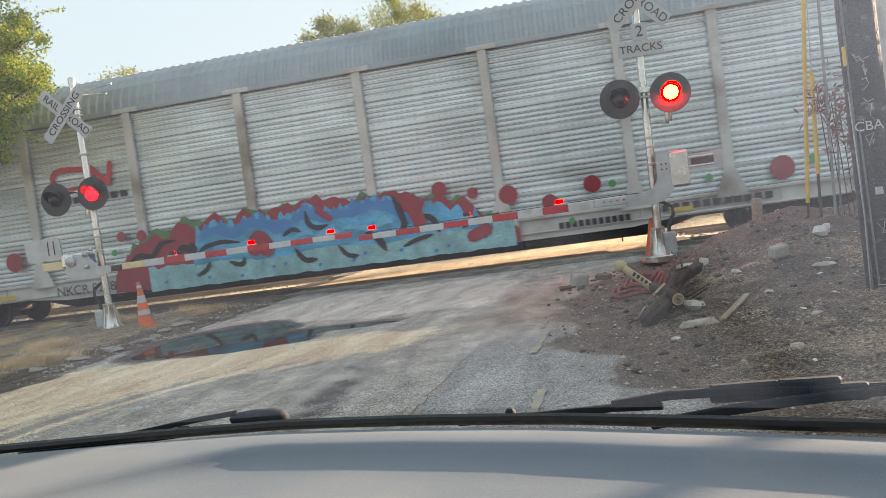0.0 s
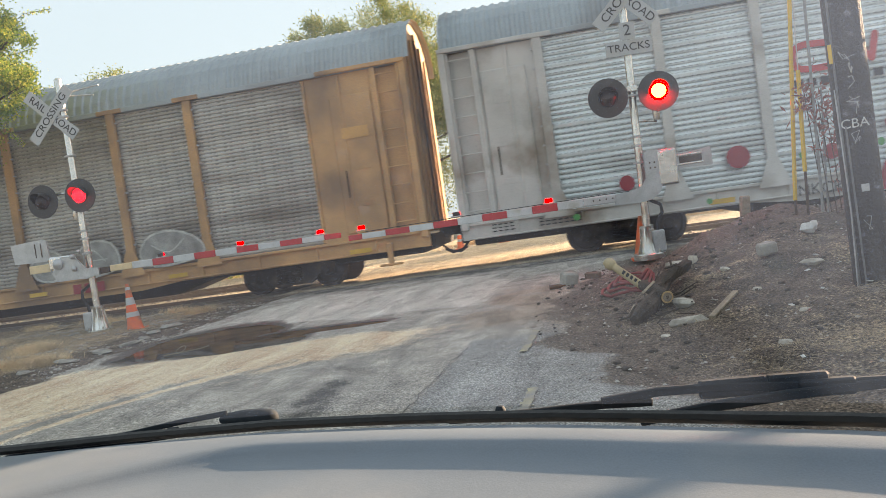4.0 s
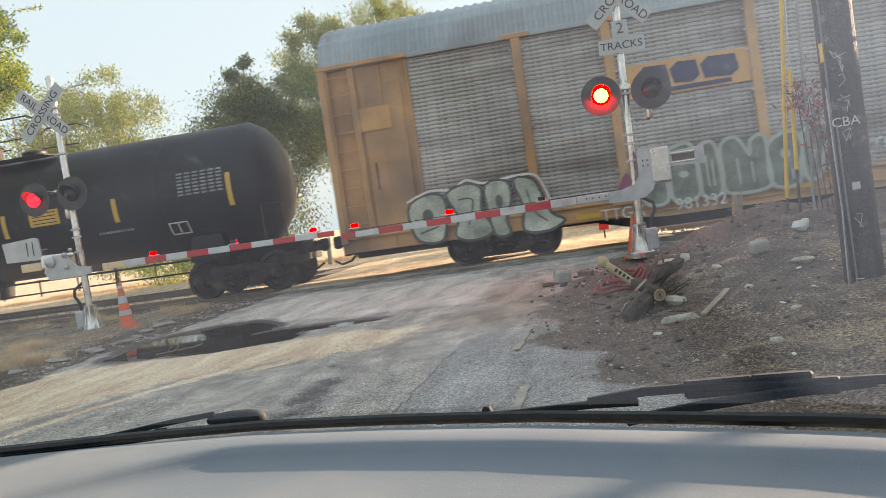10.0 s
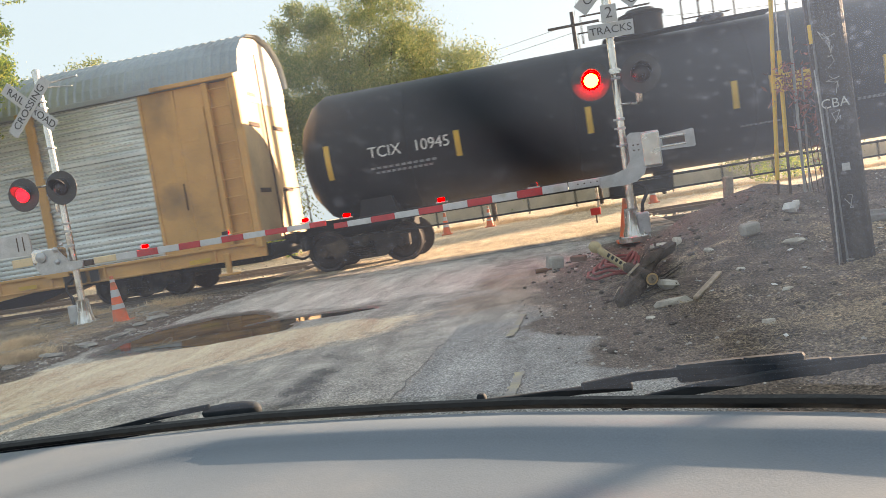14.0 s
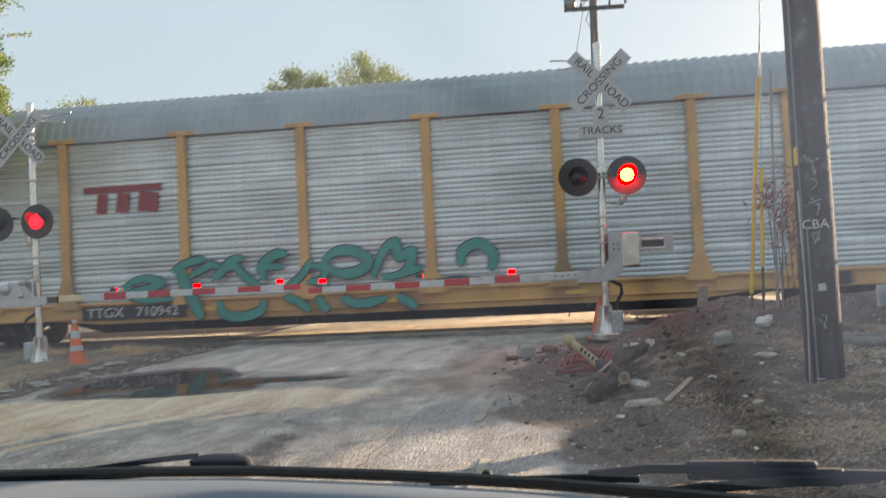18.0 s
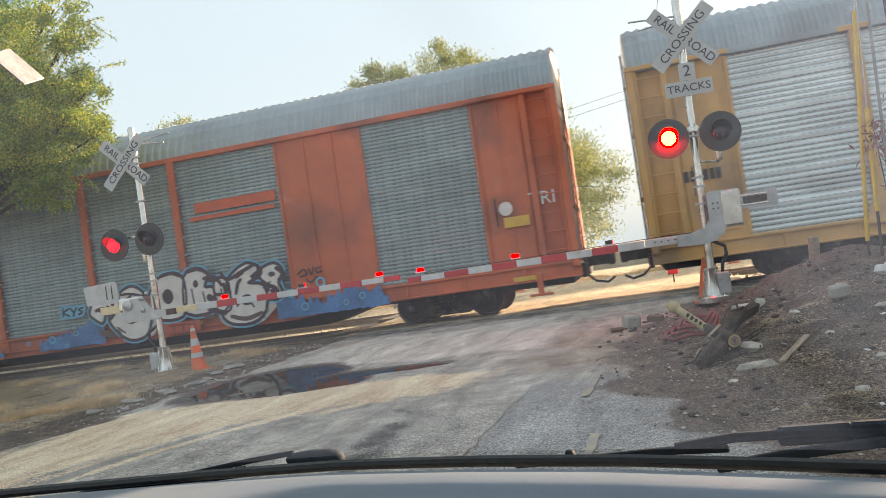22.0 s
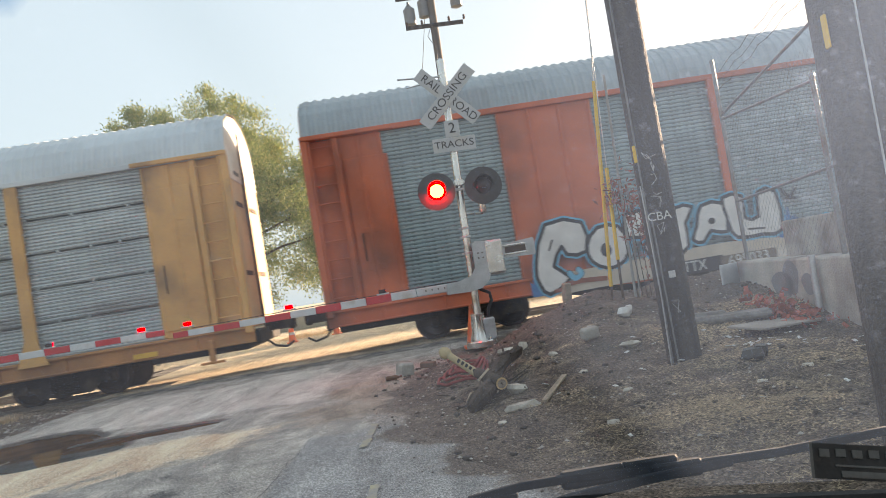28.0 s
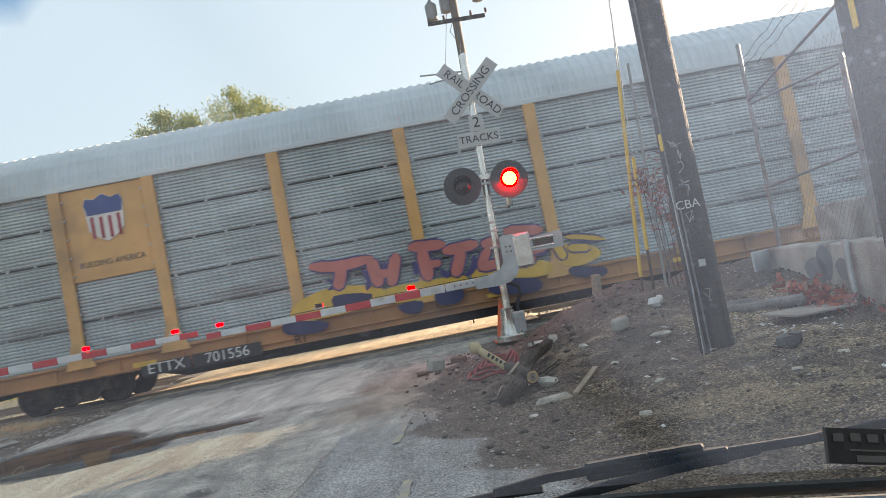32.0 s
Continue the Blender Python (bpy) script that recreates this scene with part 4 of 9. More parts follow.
def couplers(car, half, z=0.88):
    for s in (-1, 1):
        part("coupler", Geo().box((s * (half + 0.28), 0, z), (0.62, 0.20, 0.24), ch=0.03).box((s * (half + 0.58), 0.04, z), (0.18, 0.26, 0.30), ch=0.05), frame_mat, car, "dark knuckle coupler")
        h = [(s * half, -0.35, 0.62), (s * (half + 0.2), -0.33, 0.42), (s * (half + 0.45), -0.3, 0.36), (s * (half + 0.62), -0.28, 0.46)]
        part("air_hose", Geo().tube(h, 0.028, 7), rubber, car, "drooping brake hose", None, True)
        part("end_beam", Geo().box((s * (half + 0.02), 0, 0.72), (0.10, 2.6, 0.30), ch=0.02), under_mat, car)


def flow(pts, closed=False, n=4):
    """A smooth line through the points."""
    m, out = len(pts), []
    for i in range(m if closed else m - 1):
        p = [Vector(pts[(i + k) % m] if closed else pts[min(max(i + k, 0), m - 1)]) for k in (-1, 0, 1, 2)]
        for q in range(n):
            t = q / n
            out.append(0.5 * (2 * p[1] + (p[2] - p[0]) * t + (2 * p[0] - 5 * p[1] + 4 * p[2] - p[3]) * t * t + (3 * p[1] - p[0] - 3 * p[2] + p[3]) * t ** 3))
    return [(v[0], v[1]) for v in out] + ([] if closed else [tuple(pts[-1])])


def brush(geo, pts, w, y, taper=1.0):
    """A flat stroke of paint, w wide, along a line of (x, z); taper: the width left at its ends."""
    pts = [Vector(p) for p in pts]
    m = len(pts)
    wide = [w * (taper + (1 - taper) * min(1.0, 4.0 * min(i, m - 1 - i) / max(m - 1, 1))) for i in range(m)]
    for i, (a, b) in enumerate(zip(pts, pts[1:])):
        d = b - a
        if d.length < 1e-4:
            continue
        n = Vector((-d.y, d.x)).normalized() / 2
        yy = y - 0.00011 * (i % 19)
        geo.add([(p.x, yy, p.y) for p in (a - n * wide[i], b - n * wide[i + 1], b + n * wide[i + 1], a + n * wide[i])], [(0, 1, 2, 3)])
    for i, p in enumerate(pts):
        if taper < 1 and i in (0, m - 1):
            continue
        yy, r = y - 0.0024 - 0.00011 * (i % 19), wide[i] / 2
        geo.add([(p.x + r * math.cos(k * 0.785), yy, p.y + r * math.sin(k * 0.785)) for k in range(8)], [tuple(range(8))])


def lettering(car, letters, fill, edge, label, halo=None, y=-1.66, rim=0.05, glow_width=0.085, smooth_line=3):
    """Sprayed bubble letters without meaning. letters: (outline, holes, inner lines); a hole is (x, z, radius across, radius up)."""
    geos = [Geo() for _ in range(4)]
    for k, (outline, holes, lines) in enumerate(letters):
        loop = flow(outline, True, smooth_line)
        ring, e = loop + loop[:1], 0.00005 * (k % 12)
        if halo:
            brush(geos[0], ring, glow_width * 2, y - e)
        brush(geos[1], ring, rim * 2, y - 0.006 - e)
        geos[2].add([(x, y - 0.012 - e * 10, z) for x, z in loop], [tuple(range(len(loop)))])
        brush(geos[1], ring, rim * 1.3, y - 0.0122 - e * 10)
        for x, z, rx, rz in holes:
            geos[3].add([(x + rx * math.cos(q * 0.5236), y - 0.0195 - e, z + rz * math.sin(q * 0.5236)) for q in range(12)], [tuple(range(12))])
        for line in lines:
            brush(geos[3], flow(line), rim * 0.9, y - 0.0195 - e)
    for name, g, m, extra in (("graffiti_cloud", geos[0], halo, ", sprayed glow"), ("graffiti_outline", geos[1], edge, ", outline"), ("graffiti_fill", geos[2], fill, ""), ("graffiti_line", geos[3], edge, ", inner lines")):
        if g.v:
            part(name, g, m, car, label + extra)


def strokes(car, rows, fill, edge, label, y=-1.66, rim=0.03, taper=1.0):
    """Sprayed loose strokes with an outline. rows: (width, line)."""
    a, b = Geo(), Geo()
    for k, (w, line) in enumerate(rows):
        pts, e = flow(line), 0.00005 * (k % 12)
        if edge:
            brush(a, pts, w + 2 * rim, y - e, taper)
        brush(b, pts, w, y - 0.006 - e, taper)
    if edge:
        part("graffiti_outline", a, edge, car, label + ", outline")
    part("graffiti_fill", b, fill, car, label)


def patch(car, rows, mat, y, label):
    """Sprayed patches with rounded outlines."""
    g = Geo()
    for k, pts in enumerate(rows):
        loop = flow(pts, True, 3)
        g.add([(x, y - 0.0004 * k, z) for x, z in loop], [tuple(range(len(loop)))])
    part("graffiti_fill", g, mat, car, label)


def spray(name, c):
    return surf("spray " + name, c, 0.55, 0, 0.12, 3, 40, 0.03)


sp_cyan, sp_navy, sp_white, sp_black, sp_red, sp_green, sp_teal, sp_grey, sp_yellow = [spray(n, c) for n, c in (
    ("light blue", (0.10, 0.38, 0.55)), ("navy", (0.015, 0.02, 0.08)), ("white", (0.63, 0.60, 0.575)), ("black", (0.012, 0.012, 0.015)), ("crimson", (0.30, 0.025, 0.035)),
    ("green", (0.06, 0.28, 0.08)), ("teal", (0.02, 0.26, 0.22)), ("grey green", (0.36, 0.40, 0.34)), ("yellow", (0.62, 0.38, 0.06)))]
sp_sky = spray("sky blue", (0.10, 0.42, 0.60))
sp_rose, sp_violet = spray("rose", (0.50, 0.16, 0.13)), spray("violet", (0.06, 0.05, 0.16))
sp_plum, sp_rust = spray("plum", (0.045, 0.020, 0.028)), spray("rust", (0.20, 0.035, 0.022))
sp_dusk = spray("dusk", (0.07, 0.075, 0.07))
sp_azure = spray("azure", (0.03, 0.20, 0.46))
stencil_white = surf("white stencil paint", (0.60, 0.59, 0.56), 0.7, 0, 0.15, 4, 60, 0.03)
stencil_dim = surf("greyed stencil paint", (0.22, 0.23, 0.24), 0.7, 0, 0.25, 4, 60, 0.03)
stencil_dark = surf("dark stencil paint", (0.03, 0.028, 0.03), 0.7, 0, 0.15, 4, 60, 0.03)


def bars(car, x, z, w, h, mat, y=-1.665, name="stencil_marks", label="stencilled marks too small to read", n=1):
    g = Geo()
    for k in range(n):
        g.box((x + (k + 0.5) * w / n - w / 2, y, z), (w / n * (0.72 if n > 1 else 1), 0.004, h))
    return part(name, g, mat, car, label)


end_pale = surf("pale door paint", (0.62, 0.60, 0.55), 0.6, 0, 0.15, 1.0, 40, 0.05, dirt=(0.30, 0.25, 0.20), dirt_amount=0.25)
stencil_grey = surf("grey stencil paint", (0.16, 0.14, 0.13), 0.7, 0, 0.2, 4, 60, 0.03)


def autorack(name, label, posts, panels, solids, colour, panel, roof, half=13.50, trucks=(-10.05, 10.05), end_mat=None, style=(0.105, 0.022, 1, 5), top=4.60, cap=True, postw=0.20, sill=None, foot=False, rail=None, leaf=None):
    """A covered car carrier. posts: places of the side posts; panels, solids: bays between them as (x0, x1)."""
    car = thing(name, label, "freight car", None, "train cars")
    pitch, depth, rows, bands = style
    z0 = 0.98
    sill = sill or colour
    made = {}
    for a, b in panels:
        w = round(abs(a - b) - 0.04, 2)
        if w not in made:
            made[w] = panel_mesh(w, z0, top, pitch, depth, rows, panel, bands)
        part("side_panel", made[w], panel, car, "ribbed galvanised side panel", pose((a + b) / 2, -1.50, 0))
    bay = half - 0.74
    for a, b in solids:
        a, b = max(min(a, bay), -bay), max(min(b, bay), -bay)
        g = Geo().box(((a + b) / 2, -1.50, (z0 + top) / 2), (abs(a - b), 0.05, top - z0), ch=0.006)
        n = max(2, int(abs(a - b) / 0.55))
        p = part("plate_panel", g, colour, car, "flat steel plate panel")
        for k in range(n + 1):
            x = min(a, b) + abs(a - b) * k / n
            part("panel_rib", Geo().box((x, -1.54, (z0 + top) / 2), (0.07, 0.05, top - z0 - 0.02), ch=0.01), colour, p)
    for x in posts:
        p = part("side_post", Geo().box((x, -1.58, (z0 + top) / 2), (postw, 0.10, top - z0), ch=0.012), colour, car)
        if cap:
            part("post_cap", Geo().box((x, -1.585, top + 0.05), (0.62, 0.12, 0.10), ch=0.012), colour, p)
        if cap or foot:
            part("post_foot", Geo().prism([(x - 0.10, 1.45), (x - 0.32, 0.86), (x + 0.32, 0.86), (x + 0.10, 1.45)][::-1], -1.645, -1.632), colour, p)
        bolts = Geo()
        for k in range(9):
            for s in (-1, 1):
                bolts.rod((x + s * (postw / 2 + 0.025), -1.53, z0 + 0.2 + k * 0.4), (x + s * (postw / 2 + 0.025), -1.60, z0 + 0.2 + k * 0.4), 0.022, n=6)
        tagged(part("bolt_row", bolts, steel_galv, p), kind="stuff")
    part("top_rail", Geo().box((0, -1.555, top + 0.06), (2 * half - 0.1, 0.10, 0.12), ch=0.015), rail or (colour if not cap else roof), car)
    # far side and inside floor and decks
    part("far_side", Geo().box((0, 1.52, (z0 + top) / 2), (2 * half - 0.2, 0.06, top - z0 + 0.2)), panel, car)
    for z in (1.02, 2.75):
        part("deck", Geo().box((0, 0, z), (2 * half - 0.3, 2.9, 0.08)), under_mat, car)
    # roof: arch with cross ribs
    arch = [(-1.56, top + 0.10), (-1.52, top + 0.32), (-1.38, top + 0.62), (-1.12, top + 0.86), (-0.70, top + 1.06), (0.0, top + 1.16), (0.70, top + 1.06), (1.12, top + 0.86), (1.38, top + 0.62), (1.52, top + 0.32), (1.56, top + 0.10)]
    g = Geo()
    xs, k, x = [], 0, -half + 0.05
    while x < half - 0.05:
        xs += [(x, 0.0), (x + 0.075, 0.0), (x + 0.10, 0.03), (x + 0.18, 0.03)]
        x += 0.21
    na = len(arch)
    mid_z = top - 0.2
    vs = []
    for x, up in xs:
        for y, z in arch:
            d = math.hypot(y, z - mid_z)
            vs.append((x, y * (1 + up / d), mid_z + (z - mid_z) * (1 + up / d)))
    g.add(vs, [(i * na + j, (i + 1) * na + j, (i + 1) * na + j + 1, i * na + j + 1) for i in range(len(xs) - 1) for j in range(na - 1)])
    part("roof", g, roof, car, "arched corrugated metal roof")
    # ends with tall folding doors
    em = end_mat or colour
    for s in (-1, 1):
        out = [(y, z) for y, z in arch]
        shape = [(-1.5, z0 - 0.05)] + [(y * 0.985, z - 0.03) for y, z in out] + [(1.5, z0 - 0.05)]
        n = len(shape)
        x0, x1 = s * (half - 0.10), s * (half - 0.04)
        e = Geo().add([(x0, y, z) for y, z in shape] + [(x1, y, z) for y, z in shape], [tuple(range(n)), tuple(range(2 * n - 1, n - 1, -1))] + [(i, i + 1, n + i + 1, n + i) for i in range(n - 1)])
        end = part("end_door", e, em, car, "tall folding end door")
        if end_mat:                                     # two smooth leaves, white above, with dark grip slots
            xa, xb = s * (half - 0.04), s * (half - 0.026)
            high = [(-1.49, 4.15)] + [(y * 0.98, z - 0.05) for y, z in out if z - 0.05 > 4.16] + [(1.49, 4.15)]
            m = len(high)
            part("door_top", Geo().add([(xa, y, z) for y, z in high] + [(xb, y, z) for y, z in high], [tuple(range(m)), tuple(range(2 * m - 1, m - 1, -1))] + [(i, (i + 1) % m, m + (i + 1) % m, m + i) for i in range(m)]), end_pale, end, "white upper door")
            if leaf:
                part("door_leaf", Geo().box((s * (half - 0.03), -1.0, (z0 + 4.12) / 2), (0.02, 0.86, 4.12 - z0), ch=0.004), leaf, end, "grey galvanised door leaf")
            part("door_seam", Geo().box((s * (half - 0.022), -0.10, (z0 + top + 0.5) / 2), (0.03, 0.045, top + 0.5 - z0), ch=0.008), rust_iron, end, "dark seam between the leaves")
            for y, w in ((-0.80, 0.62), (0.70, 0.66)):
                for z in (3.62, 2.10):
                    part("grip_slot", Geo().box((s * (half - 0.024), y, z), (0.022, w, 0.10), ch=0.006), rust_iron, end, "dark grip slot")
            for k in range(6):
                part("stencil_marks", Geo().box((s * (half - 0.022), -0.95 + 0.1 * k, 4.32), (0.006, 0.07, 0.09)), stencil_grey, end, "stencilled marks too small to read")
        else:
            for y in (-1.0, -0.5, 0.0, 0.5, 1.0):
                zt = top + 0.9 - 0.45 * abs(y)
                part("door_rib", Geo().box((s * (half - 0.015), y, (z0 + zt) / 2), (0.05, 0.08, zt - z0), ch=0.012), em, end)
        part("lock_rod", Geo().rod((s * (half + 0.03), -0.25, 0.9), (s * (half + 0.03), -0.25, top + 0.7), 0.022, n=8), rust_iron, end)
        part("corner_post", Geo().box((s * (half - 0.08), -1.56, (0.86 + top) / 2), (0.16, 0.14, top - 0.8), ch=0.02), colour, car)
        part("end_underframe", Geo().box((s * (half - 1.25), 0, 0.66), (2.1, 2.5, 0.36), ch=0.04), under_mat, car, "grimy underframe below the end door")
        lx = s * (half - 0.44)
        part("ladder_bay", Geo().box((lx, -1.44, (z0 + top) / 2), (0.60, 0.03, top - z0)), colour, car, "recessed plate behind the ladder")
        part("bay_post", Geo().box((s * bay, -1.55, (z0 + top) / 2), (0.13, 0.12, top - z0), ch=0.015), colour, car)
        part("end_cap", Geo().box((s * (half - 1.0), -1.60, top + 0.06), (2.0, 0.12, 0.09), ch=0.012), colour, car)
        lad = part("ladder", Geo().box((lx - 0.25, -1.60, (z0 + top) / 2), (0.04, 0.05, top - z0), ch=0.008).box((lx + 0.25, -1.60, (z0 + top) / 2), (0.04, 0.05, top - z0), ch=0.008), colour, car)
        for k in range(9):
            part("rung", Geo().rod((lx - 0.25, -1.61, z0 + 0.25 + 0.4 * k), (lx + 0.25, -1.61, z0 + 0.25 + 0.4 * k), 0.014, n=6), colour, lad)
        dx = s * (half - 1.32)
        door = part("side_door", Geo().box((dx, -1.535, 2.62), (0.94, 0.03, 3.0), ch=0.012), colour, car, "flat steel side door")
        for z in (1.75, 2.55, 3.55):
            part("door_plate", Geo().box((dx + 0.1 * s, -1.554, z), (0.34, 0.012, 0.12 if z < 3 else 0.30), ch=0.004), colour, door)
        part("door_handle", Geo().rod((dx - 0.30, -1.57, 1.9), (dx - 0.30, -1.57, 2.5), 0.014, n=6), rust_iron, door)
        part("door_hinge", Geo().rod((dx + 0.46, -1.56, 1.2), (dx + 0.46, -1.56, 4.1), 0.018, n=6), colour, door)
    # flat car underframe
    side = [(-half, 0.62), (-half, 0.98), (half, 0.98), (half, 0.62), (7.6, 0.60), (6.6, 0.50), (-6.6, 0.50), (-7.6, 0.60)]
    part("side_sill", Geo().prism(side[::-1], -1.52, -1.42), sill, car, "long side sill of the flat car")
    part("sill_flange", Geo().box((0, -1.54, 0.95), (2 * half, 0.10, 0.06), ch=0.01).box((0, -1.54, 0.64), (2 * half - 0.4, 0.09, 0.03), ch=0.008), sill, car)
    for k in range(19):
        x = -half + 1.2 + k * (2 * half - 2.4) / 18
        part("sill_rib", Geo().box((x, -1.535, 0.78), (0.05, 0.06, 0.30), ch=0.008), sill, car)
    part("centre_sill", Geo().prism([(-half + 0.5, 0.85), (-half + 0.5, 0.55), (-8.0, 0.52), (-7.0, 0.26), (7.0, 0.26), (8.0, 0.52), (half - 0.5, 0.55), (half - 0.5, 0.85)][::-1], -0.62, 0.62), under_mat, car, "deep grimy centre sill")
    for x, w in ((-5.2, 1.1), (-2.4, 0.5), (1.8, 0.8), (4.9, 1.3)):
        part("brake_gear", Geo().box((x, -0.85, 0.44), (w, 0.3, 0.22), ch=0.06), under_mat, car)
    for x in trucks:
        truck(car, x, 0.40)
        part("stake_plate", Geo().box((x + 1.9, -1.60, 0.72), (0.5, 0.012, 0.10)), sp_yellow, car, "yellow reflective strip")
    for x in (-4.0, 0.0, 4.0, 7.6):
        part("reflector", Geo().box((x, -1.60, 0.74), (0.46, 0.012, 0.09)), sp_yellow, car, "yellow reflective strip")
    part("jack_pad", Geo().box((half - 0.9, -1.58, 0.56), (0.12, 0.1, 0.5), ch=0.02).box((half - 0.9, -1.6, 0.34), (0.5, 0.1, 0.05), ch=0.01), sill, car, "side step")
    couplers(car, half)
    return car


grey_post = surf("pale grey car paint", (0.52, 0.51, 0.485), 0.6, 0, 0.14, 1.2, 40, 0.05, dirt=(0.22, 0.17, 0.12), dirt_amount=0.25)
ochre_post = surf("faded yellow car paint", (0.52, 0.30, 0.135), 0.65, 0, 0.2, 1.0, 40, 0.05, dirt=(0.24, 0.15, 0.09), dirt_amount=0.35)
ochre_bright = surf("yellow car paint", (0.60, 0.335, 0.12), 0.6, 0, 0.15, 1.0, 40, 0.05, dirt=(0.26, 0.16, 0.08), dirt_amount=0.2)
orange_paint = surf("orange car paint", (0.54, 0.125, 0.05), 0.6, 0, 0.15, 1.0, 40, 0.05, dirt=(0.22, 0.07, 0.04), dirt_amount=0.25)
roof_mat = surf("galvanised roof sheet", (0.315, 0.36, 0.385), 0.5, 0.35, 0.12, 0.8, 30, 0.05, dirt=(0.22, 0.23, 0.235), dirt_amount=0.2)
roof_new = surf("newer galvanised roof sheet", (0.50, 0.55, 0.58), 0.5, 0.3, 0.10, 0.8, 30, 0.05, dirt=(0.36, 0.39, 0.41), dirt_amount=0.2)
worn_sill = surf("worn orange sill paint", (0.42, 0.20, 0.075), 0.65, 0, 0.2, 1.0, 40, 0.05, dirt=(0.20, 0.11, 0.06), dirt_amount=0.35)
pan_bright = panel_mat("bright rack panel", (0.58, 0.63, 0.64), 0.105, 0.5, 0.38, dirt=(0.36, 0.36, 0.35), dirt_amount=0.12, hole=0.42)
pan_dull = panel_mat("dull rack panel", (0.41, 0.40, 0.375), 0.085, 0.3, 0.5, dirt=(0.20, 0.175, 0.15), dirt_amount=0.35, hole=0.75, group=2.9)
pan_slate = panel_mat("slate rack panel", (0.235, 0.300, 0.312), 0.085, 0.2, 0.5, dirt=(0.26, 0.30, 0.31), dirt_amount=0.2, hole=0.8, group=2.9)
pan_new = panel_mat("newer rack panel", (0.37, 0.42, 0.435), 0.072, 0.30, 0.42, dirt=(0.20, 0.20, 0.20), dirt_amount=0.15)
door_tan = surf("tan door paint", (0.53, 0.37, 0.19), 0.6, 0, 0.15, 1.0, 40, 0.05, dirt=(0.34, 0.24, 0.13), dirt_amount=0.3)
pairs = lambda p: list(zip(p, p[1:]))

# grey car with white posts
POSTS_A = [-11.4, -9.0, -7.1, -4.34, -1.59, 1.2, 3.98, 6.73, 8.62, 11.3]
car_a = autorack("autorack_car", "silver covered car carrier with pale grey posts and blue graffiti", POSTS_A, pairs(POSTS_A), [(-13.6, -11.4), (11.3, 13.6)], grey_post, pan_bright, roof_mat)


def field(car, x0, x1, low, high, mat, y, label, spikes=0.12, seed=0, n=70):
    """A sprayed field with a ragged upper and lower edge."""
    lo = [(x0 + (x1 - x0) * k / n, low(k / n) + 0.04 * fuzz(k, seed, 0.4)) for k in range(n + 1)]
    hi = [(x0 + (x1 - x0) * k / n, high(k / n) + spikes * fuzz(k, seed, 0.33, 2.0) + 0.6 * spikes * fuzz(k, seed, 0.9, 5.0)) for k in range(n + 1)]
    g = Geo().add([(x, y, z) for x, z in lo] + [(x, y, max(z, lo[i][1] + 0.02)) for i, (x, z) in enumerate(hi)], [(i, i + 1, n + 2 + i, n + 1 + i) for i in range(n)])
    return part("graffiti_fill", g, mat, car, label)


TOP_A = [(-5.2, 0.75), (-5.0, 1.2), (-4.5, 1.5), (-3.9, 1.78), (-3.0, 1.88), (-1.7, 1.93), (-0.4, 2.0), (0.6, 1.95), (1.8, 1.84), (2.5, 1.78), (3.1, 1.55), (3.8, 1.15), (4.3, 0.8)]
BLUE_A = [(-3.15, 1.0), (-2.95, 1.72), (-2.5, 1.82), (-2.0, 1.74), (-1.5, 1.86), (-0.9, 1.68), (-0.3, 1.94), (0.15, 1.76), (1.05, 1.88), (1.5, 1.80), (2.0, 1.5), (2.5, 1.52), (3.3, 1.25), (3.75, 0.95)]
blue_spray = surf("spray bright blue", (0.04, 0.33, 0.55), 0.55, 0, 0.5, 1.2, 30, 0.03, stretch=(1, 1, 2.5))
teal_spray = surf("spray pale teal", (0.20, 0.44, 0.47), 0.55, 0, 0.3, 2.5, 30, 0.03)
at_a = lambda rows, x0, x1: (lambda t: curve(x0 + (x1 - x0) * t, rows))
field(car_a, -5.0, 4.1, lambda t: 0.9, lambda t: at_a(TOP_A, -5.0, 4.1)(t) + 0.02, surf("spray dark green", (0.06, 0.17, 0.06), 0.55, 0, 0.3), -1.651, "green sprayed fringe", 0.22, 2)
field(car_a, -5.2, 4.3, lambda t: 0.50, at_a(TOP_A, -5.2, 4.3), sp_red, -1.654, "crimson sprayed background", 0.26, 3)
field(car_a, -4.3, 4.2, lambda t: 0.44, lambda t: 1.0, teal_spray, -1.658, "pale teal sprayed field", 0.10, 5)
field(car_a, -3.15, 3.75, lambda t: 0.90 + 0.05 * math.sin(t * 17), at_a(BLUE_A, -3.15, 3.75), blue_spray, -1.662, "bright blue sprayed letters", 0.26, 8, 120)
field(car_a, -2.9, 2.0, lambda t: at_a(BLUE_A, -2.9, 2.0)(t) - 0.30 + 0.05 * math.sin(t * 31), lambda t: at_a(BLUE_A, -2.9, 2.0)(t) - 0.02, sp_azure, -1.666, "deep blue sprayed letter tops", 0.14, 13, 120)
field(car_a, -2.6, 1.6, lambda t: 1.22 + 0.05 * math.sin(t * 27), lambda t: 1.32 + 0.05 * math.sin(t * 41), sp_sky, -1.668, "pale blue sprayed sheen", 0.12, 17, 90)
